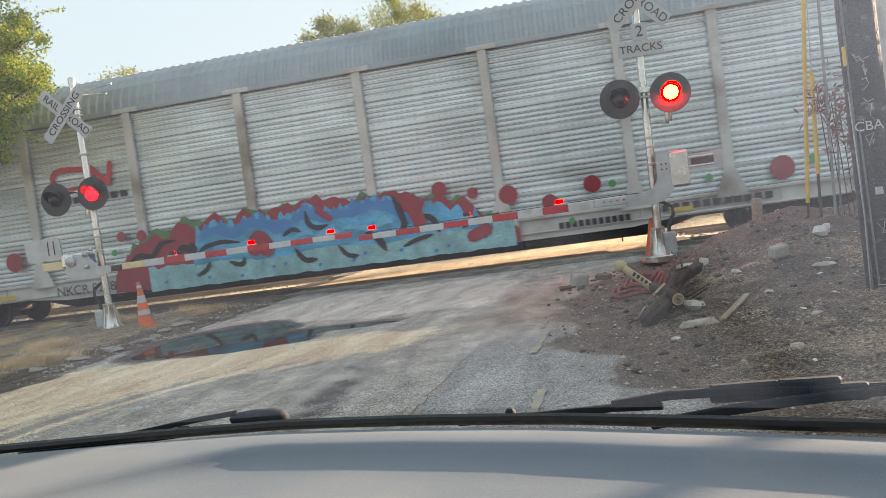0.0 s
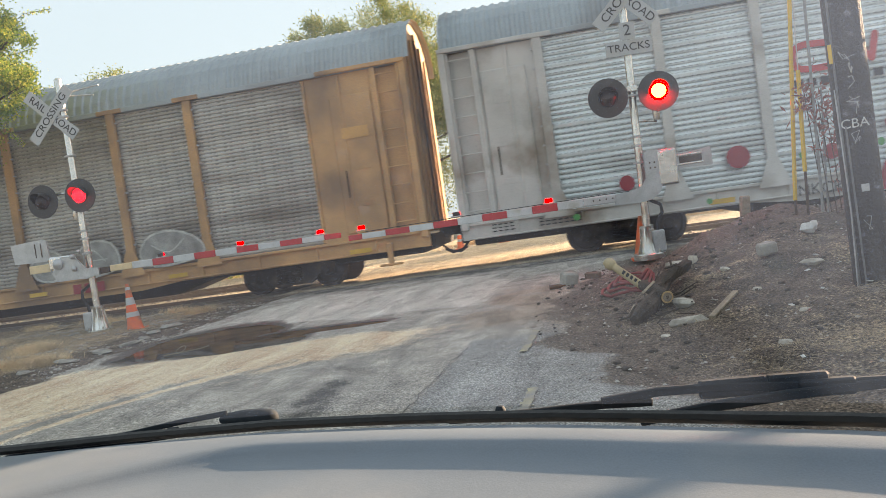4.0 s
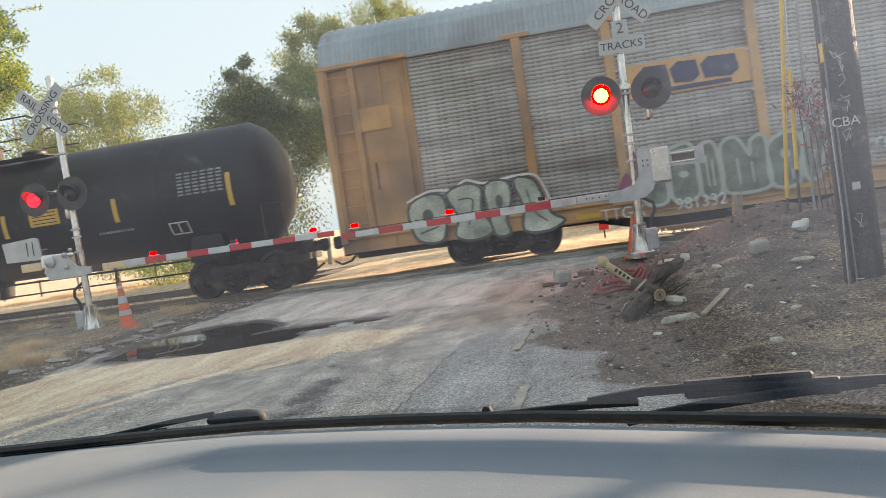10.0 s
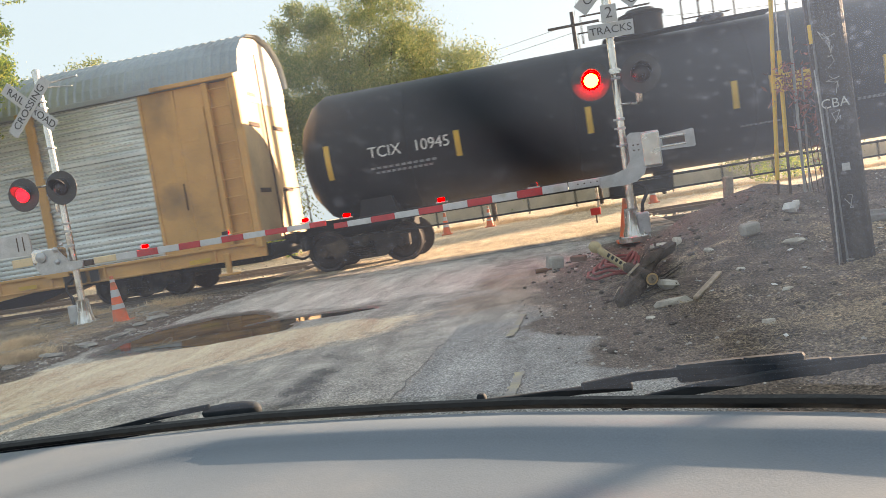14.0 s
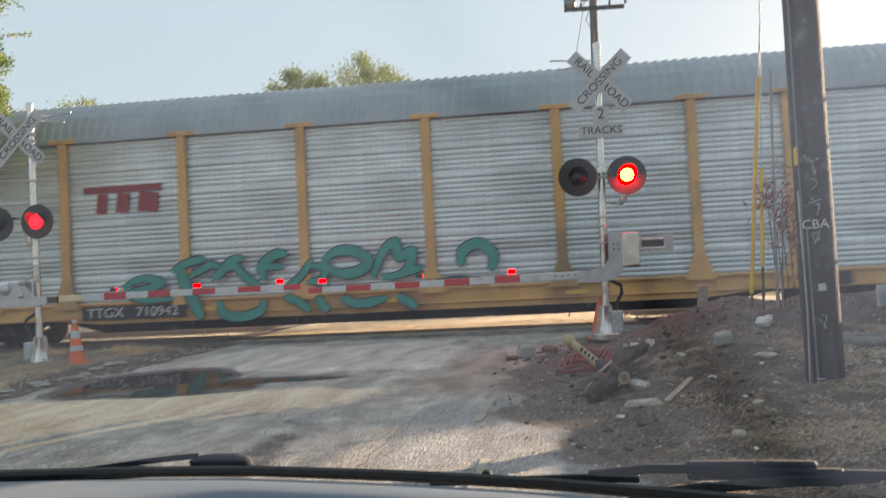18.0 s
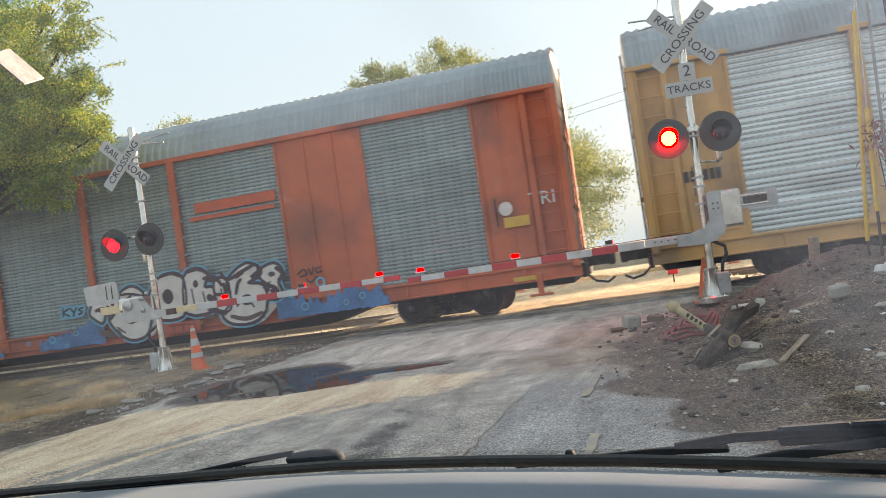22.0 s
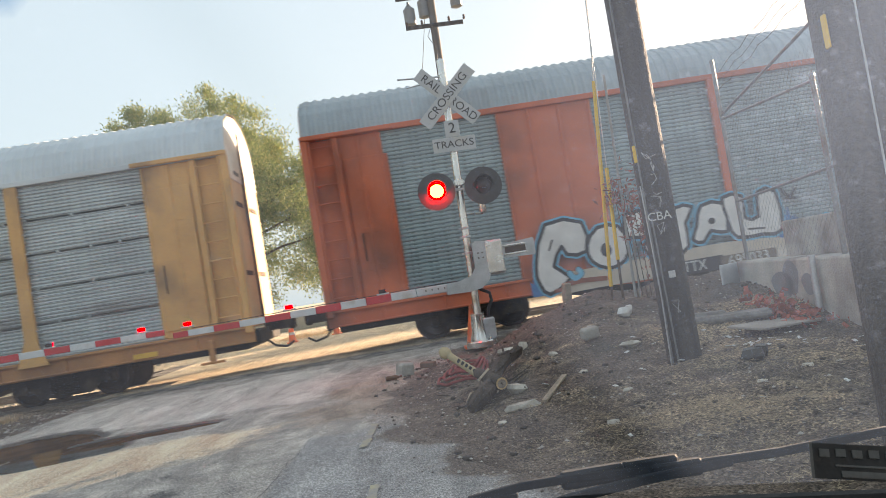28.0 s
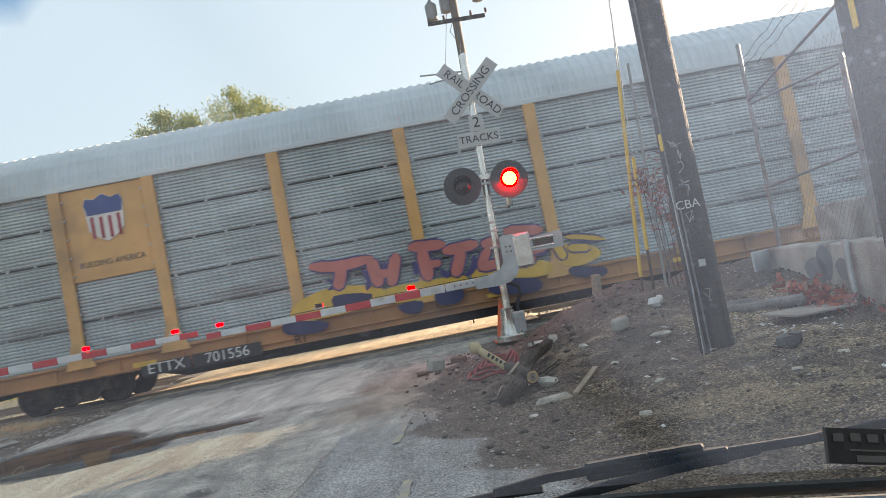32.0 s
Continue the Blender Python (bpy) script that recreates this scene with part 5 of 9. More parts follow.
strokes(car_a, [(0.12, [(-4.9, 1.05), (-4.5, 1.3), (-4.15, 1.25), (-3.9, 1.5), (-3.5, 1.55)]), (0.16, [(-3.6, 1.2), (-3.35, 1.35), (-3.1, 1.25), (-3.15, 1.45)]), (0.10, [(-3.0, 1.2), (-2.8, 1.3), (-2.4, 1.36), (-1.95, 1.3)]), (0.10, [(-2.75, 0.95), (-2.85, 0.8), (-3.1, 0.66)]), (0.10, [(-2.3, 0.9), (-2.0, 0.8), (-1.9, 0.95)]),
                (0.10, [(-0.95, 1.3), (-0.7, 1.42), (-0.5, 1.34)]), (0.12, [(-0.35, 1.8), (-0.3, 1.5), (-0.1, 1.38), (0.15, 1.42)]), (0.12, [(-0.7, 1.0), (-0.5, 0.72), (-0.2, 0.7)]), (0.16, [(0.95, 1.12), (1.2, 1.0), (1.38, 0.68)]), (0.14, [(1.65, 1.85), (1.78, 1.5), (1.85, 1.2), (1.7, 1.0)]), (0.09, [(1.75, 0.72), (2.1, 0.84), (2.45, 0.9)]), (0.13, [(2.3, 1.35), (2.5, 1.2), (2.6, 0.92)]), (0.12, [(3.1, 0.95), (3.4, 1.1), (3.7, 0.9)]), (0.10, [(0.3, 0.95), (0.5, 0.7), (0.75, 0.66)])], sp_black, None, "black sprayed flourishes", -1.672, 0.03, 0.15)
strokes(car_a, [(0.42, [(-1.62, 1.15), (-1.5, 1.3), (-1.35, 1.1)]), (0.30, [(1.95, 1.75), (2.1, 1.45), (2.2, 1.2)]), (0.26, [(3.3, 0.75), (3.6, 0.85)]), (0.14, [(-0.05, 1.75), (0.2, 1.55)]), (0.30, [(-4.9, 0.75), (-4.5, 0.7)])], sp_red, None, "crimson sprayed accents", -1.676)
strokes(car_a, [(0.07, [(-3.9 + 0.62 * k + 0.2 * math.sin(k * 2.1), 0.62 + 0.08 * math.sin(k * 1.7)), (-3.88 + 0.62 * k + 0.2 * math.sin(k * 2.1), 0.63 + 0.08 * math.sin(k * 1.7))]) for k in range(13)], sp_azure, None, "blue sprayed bubbles", -1.668)
for x, z, r in ((2.7, 1.83, 0.17), (-4.36, 1.76, 0.13), (-4.87, 1.8, 0.12), (-5.5, 1.2, 0.10), (-6.0, 1.4, 0.16), (-7.75, 1.55, 0.23), (-9.96, 1.35, 0.16), (4.15, 1.52, 0.2), (3.4, 1.66, 0.12), (5.0, 1.24, 0.17), (5.9, 1.5, 0.18), (9.6, 1.3, 0.24)):
    part("graffiti_spot", Geo().lathe((x, -1.655, z), (0, -1, 0), [(0, r), (0.003, r * 0.97)], 14), sp_red, car_a, "crimson sprayed spot")
for x, z, r in ((-9.03, 1.42, 0.10), (-6.55, 1.4, 0.07), (-11.06, 0.8, 0.07), (-5.1, 1.45, 0.08), (6.3, 1.45, 0.08), (5.4, 0.8, 0.07), (8.2, 1.3, 0.08), (10.2, 1.4, 0.10), (-8.4, 0.75, 0.06)):
    part("graffiti_spot", Geo().lathe((x, -1.655, z), (0, -1, 0), [(0, r), (0.003, r * 0.97)], 12), sp_green, car_a, "green sprayed spot")
bars(car_a, 5.85, 0.72, 1.5, 0.13, stencil_dark, -1.60, n=11)
g = Geo()
brush(g, flow([(-5.70, 3.50), (-6.25, 3.54), (-6.46, 3.44), (-6.46, 3.16), (-6.25, 3.06), (-5.70, 3.06)], n=6), 0.13, -1.560)
brush(g, [(-5.55, 3.06), (-5.45, 3.50), (-5.05, 3.08), (-4.95, 3.54)], 0.13, -1.566)
part("emblem", g, spray("signal red", (0.50, 0.05, 0.05)), car_a, "red line emblem")
bars(car_a, -5.57, 2.80, 1.96, 0.15, stencil_dark, -1.552, n=8)
words("NKCR 9278", 0.31, stencil_dark, car_a, pose(-5.95, -1.680, 0.70))
for x, w, n in ((-11.4, 0.9, 7), (-12.6, 0.5, 4)):
    for k in range(3):
        bars(car_a, x, 0.88 - 0.07 * k, w, 0.025, stencil_dark, -1.60, n=n)
bars(car_a, 8.2, 0.80, 2.4, 0.14, stencil_dark, -1.60, n=12)

# yellow-posted dull car
POSTS_B = [-11.55, -9.17, -7.33, -4.52, -1.80, 0.97, 3.74, 6.52, 8.42, 11.16]
car_b = autorack("autorack_car", "dull grey covered car carrier with faded yellow posts and ghostly graffiti", POSTS_B[1:-1], pairs(POSTS_B), [(-13.6, -11.55), (11.16, 13.6)], ochre_post, pan_dull, roof_mat, style=(0.085, 0.007, 1, 0))
part("emblem_board", Geo().box((-5.85, -1.555, 3.30), (2.56, 0.02, 0.68), ch=0.01), ochre_bright, car_b, "yellow emblem board")
g = Geo()
for x, w in ((-6.5, 0.52), (-5.88, 0.46), (-5.2, 0.62)):
    g.prism([(x - w / 2, 3.16), (x - w / 2 - 0.06, 3.44), (x - w / 2 + 0.1, 3.57), (x + w / 2, 3.55), (x + w / 2 + 0.05, 3.24), (x + w / 2 - 0.1, 3.13)][::-1], -1.576, -1.566)
part("emblem", g, sp_navy, car_b, "dark rounded emblem shapes")
part("emblem_bar", Geo().box((-5.85, -1.57, 3.045), (1.70, 0.008, 0.09)), sp_navy, car_b)
moss = surf("mossy spray", (0.13, 0.16, 0.125), 0.7, 0, 0.5, 3, 30, 0.03)
pale_moss = surf("pale mossy spray", (0.36, 0.40, 0.33), 0.7, 0, 0.45, 2.2, 30, 0.03)
worn_white = surf("worn pale spray", (0.46, 0.47, 0.45), 0.7, 0, 0.35, 3, 30, 0.03)
lettering(car_b, [([(-7.0, 1.75), (-6.9, 1.9), (-6.6, 1.88), (-6.52, 1.2), (-6.55, 0.8), (-6.95, 0.8), (-7.03, 1.3)], [(-6.78, 1.55, 0.09, 0.08)], [[(-6.9, 1.35), (-6.62, 1.38)]]),
                  ([(-6.43, 1.75), (-6.3, 1.87), (-5.97, 1.86), (-5.9, 1.2), (-5.95, 0.8), (-6.4, 0.8), (-6.44, 1.2)], [(-6.18, 1.6, 0.10, 0.07), (-6.17, 1.3, 0.10, 0.07)], []),
                  ([(-5.86, 1.72), (-5.67, 1.87), (-5.52, 1.78), (-5.46, 1.25), (-5.5, 0.8), (-5.82, 0.8), (-5.85, 1.2)], [], [[(-5.72, 1.6), (-5.7, 1.0)], [(-5.60, 1.5), (-5.60, 1.0)]]),
                  ([(-5.4, 1.75), (-5.1, 1.88), (-4.87, 1.5), (-4.82, 1.78), (-4.56, 1.82), (-4.55, 1.1), (-4.6, 0.8), (-5.35, 0.8), (-5.4, 1.2)], [], [[(-5.12, 1.45), (-5.1, 0.95)], [(-4.85, 1.35), (-4.84, 0.95)]]),
                  ([(-4.52, 1.6), (-4.27, 1.81), (-3.97, 1.8), (-3.88, 1.5), (-3.95, 1.15), (-4.0, 0.8), (-4.45, 0.8), (-4.5, 1.2)], [(-4.2, 1.42, 0.09, 0.12)], [[(-4.1, 1.1), (-4.1, 0.9)]]),
                  ([(-3.86, 1.68), (-3.7, 1.86), (-3.44, 1.89), (-3.36, 1.75), (-3.5, 1.3), (-3.6, 0.9), (-3.85, 0.9)], [], [[(-3.6, 1.7), (-3.68, 1.2)]])], moss, sp_grey, "mossy block letters with pale outlines", rim=0.045, y=-1.655)
lettering(car_b, [([(-11.85, 1.5), (-11.4, 1.65), (-11.1, 1.5), (-11.15, 0.9), (-11.3, 0.62), (-11.75, 0.7), (-11.9, 1.1)], [(-11.5, 1.2, 0.12, 0.15)], [[(-11.7, 0.85), (-11.3, 0.95)]]),
                  ([(-11.05, 1.6), (-10.6, 1.76), (-10.3, 1.62), (-10.35, 1.2), (-10.15, 0.7), (-10.6, 0.56), (-10.95, 0.7), (-10.85, 1.1)], [], [[(-10.8, 1.45), (-10.5, 1.4), (-10.65, 0.9)]]),
                  ([(-10.2, 1.68), (-9.75, 1.70), (-9.7, 1.3), (-9.85, 0.9), (-9.8, 0.6), (-10.1, 0.6), (-10.2, 1.1)], [(-9.95, 1.3, 0.08, 0.14)], []),
                  ([(-9.6, 1.7), (-9.2, 1.66), (-9.05, 1.3), (-8.9, 0.9), (-8.65, 0.72), (-9.0, 0.55), (-9.5, 0.62), (-9.45, 1.1)], [], [[(-9.35, 1.45), (-9.25, 1.0), (-9.0, 0.75)]])], pale_moss, sp_dusk, "pale green sprayed letters", y=-1.655, rim=0.035)
strokes(car_b, [(0.05, [(-11.9, 1.55), (-11.4, 1.72), (-10.9, 1.68), (-10.6, 1.84), (-10.2, 1.72), (-9.5, 1.78), (-9.1, 1.7), (-8.9, 1.2)])], sp_white, None, "thin white sprayed line", -1.658)
patch(car_b, [[(-3.45, 1.2), (-3.3, 1.6), (-3.05, 1.75), (-2.85, 1.5), (-2.8, 1.2)], [(-7.5, 1.1), (-7.3, 1.5), (-7.15, 1.2)]], surf("spray magenta", (0.22, 0.05, 0.11), 0.7, 0, 0.3), -1.652, "dull magenta sprayed patch")
strokes(car_b, [(0.05, [(-2.6, 1.42), (-2.4, 1.46)]), (0.05, [(-2.5, 1.45), (-2.52, 1.24)]), (0.05, [(-2.35, 1.25), (-2.33, 1.44), (-2.22, 1.26), (-2.2, 1.45)]), (0.05, [(-2.12, 1.26), (-2.12, 1.45), (-2.0, 1.38), (-2.08, 1.28)]),
                (0.06, [(-1.3, 1.2), (-1.2, 1.4), (-1.0, 1.55), (-0.5, 1.55), (-0.25, 1.48)]), (0.05, [(-0.95, 1.3), (-1.0, 1.1), (-0.8, 0.95)]), (0.06, [(-0.25, 1.5), (-0.36, 1.1), (-0.4, 0.7)]), (0.05, [(-1.6, 0.95), (-1.4, 0.75), (-1.1, 0.8)])], worn_white, None, "thin pale sprayed outline", -1.656)
lettering(car_b, [([(4.0, 1.45), (4.35, 1.72), (4.75, 1.6), (4.9, 1.2), (4.5, 1.0), (4.1, 1.1)], [], [[(4.2, 1.4), (4.6, 1.45)]]), ([(5.0, 1.3), (5.5, 1.76), (6.1, 1.68), (6.25, 1.2), (5.8, 1.0), (5.2, 1.02)], [], [[(5.4, 1.3), (5.6, 1.6), (5.9, 1.3)], [(5.45, 1.35), (5.95, 1.35)]]), ([(6.8, 1.4), (7.1, 1.72), (7.7, 1.76), (8.25, 1.5), (8.3, 1.15), (7.4, 1.0), (6.9, 1.1)], [], [[(7.1, 1.5), (7.5, 1.3), (7.9, 1.55)]])], surf("worn spray", (0.27, 0.275, 0.265), 0.7, 0, 0.4, 3), worn_white, "faded white sprayed letters", y=-1.655, rim=0.03)
strokes(car_b, [(0.05, [(-1.0, 1.05), (-0.7, 1.3), (0.0, 1.28), (0.4, 1.1)]), (0.05, [(0.8, 1.1), (1.1, 1.35), (1.7, 1.35), (2.2, 1.15)])], sp_dusk, None, "dark sprayed outline", -1.655)
strokes(car_b, [(0.05, [(-2.3, 0.82), (-2.1, 0.72), (-1.9, 0.85), (-1.7, 0.7), (-1.4, 0.84), (-1.1, 0.72)])], sp_dusk, None, "dark sprayed tag", -1.64)
words("TTGX", 0.34, stencil_white, car_b, pose(-7.45, -1.605, 0.68), squash=1.0)
words("981332", 0.34, stencil_white, car_b, pose(-5.9, -1.672, 0.70), squash=1.0)
bars(car_b, 5.33, 0.74, 0.9, 0.22, sp_red, -1.60, n=3, label="faded red emblem blocks", name="emblem")
bars(car_b, -12.36, 3.45, 0.68, 0.5, ochre_bright, -1.57, name="placard", label="yellow placard")
bars(car_b, 12.2, 3.3, 0.6, 0.24, ochre_bright, -1.57, name="placard", label="yellow placard")

# silver car with yellow posts
car_d = autorack("autorack_car", "silver covered car carrier with yellow posts and green graffiti", POSTS_B[1:-1], pairs(POSTS_B), [(-13.6, -11.55), (11.16, 13.6)], ochre_bright, pan_bright, roof_mat, end_mat=door_tan)
g = Geo().box((-5.95, -1.55, 3.52), (1.85, 0.012, 0.15))
for cx, wd in ((-6.45, 0.24), (-5.95, 0.30), (-5.35, 0.46)):
    g.box((cx, -1.55, 3.20), (wd, 0.012, 0.44), Euler((0, 0.12, 0)).to_matrix())
part("emblem", g, spray("dark red", (0.26, 0.03, 0.035)), car_d, "dark red block emblem")
strokes(car_d, [(0.17, [(-5.95, 1.28), (-5.55, 1.47), (-5.05, 1.38), (-5.4, 1.23), (-5.8, 1.15), (-5.4, 1.0), (-4.8, 1.0)]), (0.16, [(-4.8, 1.6), (-4.4, 1.78), (-4.0, 1.84)]), (0.25, [(-4.66, 1.7), (-4.5, 1.3), (-4.32, 0.9), (-4.15, 0.55)]), (0.15, [(-4.4, 1.46), (-3.9, 1.70), (-3.7, 1.64)]),
                (0.17, [(-3.78, 1.36), (-3.48, 1.74), (-3.14, 1.82)]), (0.17, [(-3.9, 1.38), (-3.42, 1.66), (-3.1, 1.37), (-2.75, 1.17)]), (0.20, [(-2.7, 1.32), (-2.74, 1.62), (-2.42, 1.86), (-2.18, 1.84)]), (0.13, [(-2.75, 1.60), (-2.25, 1.58)]), (0.20, [(-3.72, 0.9), (-3.65, 0.62), (-3.25, 0.54), (-2.83, 0.64), (-2.72, 0.88)])], sp_teal, sp_black, "teal sprayed letters", -1.668, 0.025, 0.5)
strokes(car_d, [(0.14, [(-2.25, 1.1), (-1.85, 1.38), (-1.63, 1.72)]), (0.15, [(-1.72, 1.58), (-1.35, 1.5), (-1.43, 1.25), (-1.75, 1.22)]), (0.22, [(-1.38, 1.62), (-1.1, 1.84), (-0.7, 1.84), (-0.38, 1.62), (-0.6, 1.40), (-1.05, 1.38), (-1.38, 1.62)]), (0.20, [(-0.3, 1.24), (-0.05, 1.8), (0.23, 1.97), (0.28, 1.66), (0.58, 1.76), (0.41, 1.34), (-0.1, 1.24)]), (0.15, [(0.25, 1.28), (0.8, 1.42)]),
                (0.17, [(-2.25, 0.92), (-1.95, 0.80), (-1.7, 0.6)]), (0.18, [(-1.54, 0.88), (-1.32, 0.58)]), (0.18, [(-1.0, 0.86), (-0.62, 0.70), (0.0, 0.8)]), (0.18, [(0.22, 0.84), (0.62, 0.58)])], sp_teal, sp_black, "teal sprayed letters", -1.668, 0.025, 0.5)
strokes(car_d, [(0.22, [(1.6, 1.42), (1.66, 1.72), (2.0, 1.86), (2.3, 1.62), (2.24, 1.3)]), (0.10, [(1.0, 1.08), (1.6, 1.12), (2.2, 1.05)])], sp_teal, sp_black, "teal sprayed hook", -1.668, 0.025, 0.6)
bars(car_d, -5.75, 0.74, 2.45, 0.30, stencil_dark, -1.60, name="number_board", label="black number board")
words("TTGX", 0.30, stencil_white, car_d, pose(-6.42, -1.608, 0.74), squash=1.1)
words("710942", 0.30, stencil_white, car_d, pose(-5.2, -1.608, 0.74), squash=1.1)
bars(car_d, 9.0, 0.78, 1.0, 0.26, stencil_dark, -1.60, n=3, label="dark emblem blocks", name="emblem")
bars(car_d, -12.3, 2.3, 0.75, 0.22, stencil_dark, -1.57, n=6)

# orange car
P_E = [11.27, 8.7, 6.62, 3.92, 1.38, -1.40, -4.17, -6.89, -8.9, -11.47]
bays_e = pairs(P_E)
car_e = autorack("autorack_car", "orange covered car carrier with slate panels and white graffiti", [3.92, 1.38, -1.40, -4.17], [bays_e[k] for k in (0, 2, 3, 4, 5, 6, 8)], [bays_e[1], bays_e[7], (13.15, 11.27), (-11.47, -13.15)], orange_paint, pan_slate, roof_mat, half=13.15, end_mat=orange_paint, leaf=surf("dull grey door", (0.13, 0.14, 0.138), 0.6, 0.2, 0.2, 1.5, 40, 0.08), style=(0.085, 0.007, 1, 0), cap=False, postw=0.17)
cream = surf("spray cream", (0.50, 0.42, 0.34), 0.6, 0, 0.15, 2, 40, 0.03)
lettering(car_e, [([(1.28, 1.36), (1.53, 1.72), (1.95, 1.45), (1.72, 1.28), (1.6, 1.05), (1.36, 1.2)], [(1.58, 1.38, 0.07, 0.06)], []),
                  ([(1.8, 1.2), (2.14, 1.68), (2.54, 1.83), (2.88, 1.55), (2.96, 1.1), (2.78, 0.64), (2.32, 0.56), (1.94, 0.85)], [(2.42, 1.14, 0.22, 0.21)], [[(2.2, 1.5), (2.5, 1.62)], [(2.0, 0.9), (2.2, 0.75)]]),
                  ([(2.95, 1.46), (3.23, 1.9), (3.69, 1.99), (3.95, 1.75), (3.88, 1.05), (3.55, 0.9), (3.1, 1.0)], [(3.47, 1.46, 0.15, 0.18)], []),
                  ([(3.95, 1.86), (4.3, 2.02), (4.57, 1.84), (4.46, 1.56), (4.68, 1.5), (4.65, 1.0), (3.92, 1.0)], [(4.24, 1.66, 0.07, 0.09)], [[(4.12, 1.55), (4.15, 1.1)], [(4.4, 1.45), (4.45, 1.1)]]),
                  ([(4.72, 1.64), (5.05, 1.66), (5.10, 1.25), (5.05, 0.95), (4.72, 0.95)], [], [[(4.88, 1.45), (4.9, 1.1)]]),
                  ([(5.05, 1.62), (5.58, 1.96), (5.94, 1.78), (5.9, 1.62), (5.58, 1.5), (5.98, 1.38), (5.94, 0.82), (5.57, 0.58), (5.05, 0.62), (4.84, 0.85), (5.1, 1.15)], [(5.5, 1.12, 0.16, 0.13)], [[(5.3, 1.65), (5.5, 1.74)]]),
                  ([(5.88, 1.6), (6.0, 1.8), (6.31, 1.86), (6.47, 1.66), (6.34, 1.42), (6.4, 1.2), (6.26, 1.04), (5.98, 1.12), (6.1, 1.35)], [(6.2, 1.62, 0.09, 0.06), (6.2, 1.24, 0.10, 0.06)], [])], sp_white, sp_plum, "white bubble letters with dark plum outlines", sp_cyan, y=-1.672, rim=0.045)
strokes(car_e, [(0.09, [(1.43, 1.37), (1.72, 1.41)]), (0.10, [(1.77, 1.45), (1.95, 1.27), (1.82, 1.11)]), (0.05, [(2.45, 1.66), (2.44, 1.43)]), (0.06, [(2.16, 1.66), (2.45, 1.66), (2.86, 1.55)]), (0.08, [(3.28, 1.94), (3.63, 1.99), (3.94, 1.86)]), (0.10, [(4.0, 1.95), (4.34, 2.0), (4.6, 1.85), (4.61, 1.67)]),
                (0.08, [(4.59, 1.68), (4.85, 1.68)]), (0.16, [(4.52, 1.34), (4.72, 1.15)]), (0.12, [(4.47, 1.04), (4.95, 0.87)]), (0.09, [(4.92, 1.85), (5.07, 1.65), (5.46, 1.78), (5.84, 1.92)]), (0.08, [(5.24, 1.27), (5.33, 1.53), (5.43, 1.61)]), (0.08, [(4.7, 1.36), (4.97, 1.29)]), (0.09, [(4.97, 1.59), (5.0, 1.21)]),
                (0.12, [(5.67, 1.61), (5.9, 1.73), (5.87, 1.87)]), (0.09, [(5.81, 1.48), (6.24, 1.31), (6.32, 1.17)]), (0.05, [(6.16, 1.46), (5.94, 1.33)]), (0.11, [(6.31, 1.77), (6.49, 1.59), (6.34, 1.45)]), (0.06, [(5.22, 0.99), (5.46, 1.19), (5.67, 0.92)]), (0.09, [(4.44, 1.75), (4.75, 1.75), (4.93, 1.51)])], sp_plum, None, "dark plum shading in the letters", -1.690, taper=0.7)
strokes(car_e, [(0.10, [(5.03, 0.8), (5.43, 0.69), (5.86, 0.79)]), (0.08, [(4.31, 0.91), (4.71, 0.80)]), (0.10, [(1.98, 0.85), (2.12, 0.62)]), (0.16, [(1.5, 0.85), (1.9, 0.72)])], spray("brown shade", (0.10, 0.055, 0.045)), None, "brown shading below the letters", -1.690, taper=0.7)
bars(car_e, 3.72, 0.70, 1.02, 0.24, spray("fresh orange", (0.44, 0.075, 0.03)), -1.690, name="repainted_board", label="freshly painted red-orange board")
strokes(car_e, [(0.045, [(3.42, 0.76), (3.62, 0.76)]), (0.045, [(3.52, 0.76), (3.52, 0.62)]), (0.045, [(3.68, 0.76), (3.86, 0.76)]), (0.045, [(3.77, 0.76), (3.77, 0.62)]), (0.045, [(3.92, 0.76), (4.08, 0.62)]), (0.045, [(4.08, 0.76), (3.92, 0.62)])], sp_rust, None, "dull red emblem", -1.694)
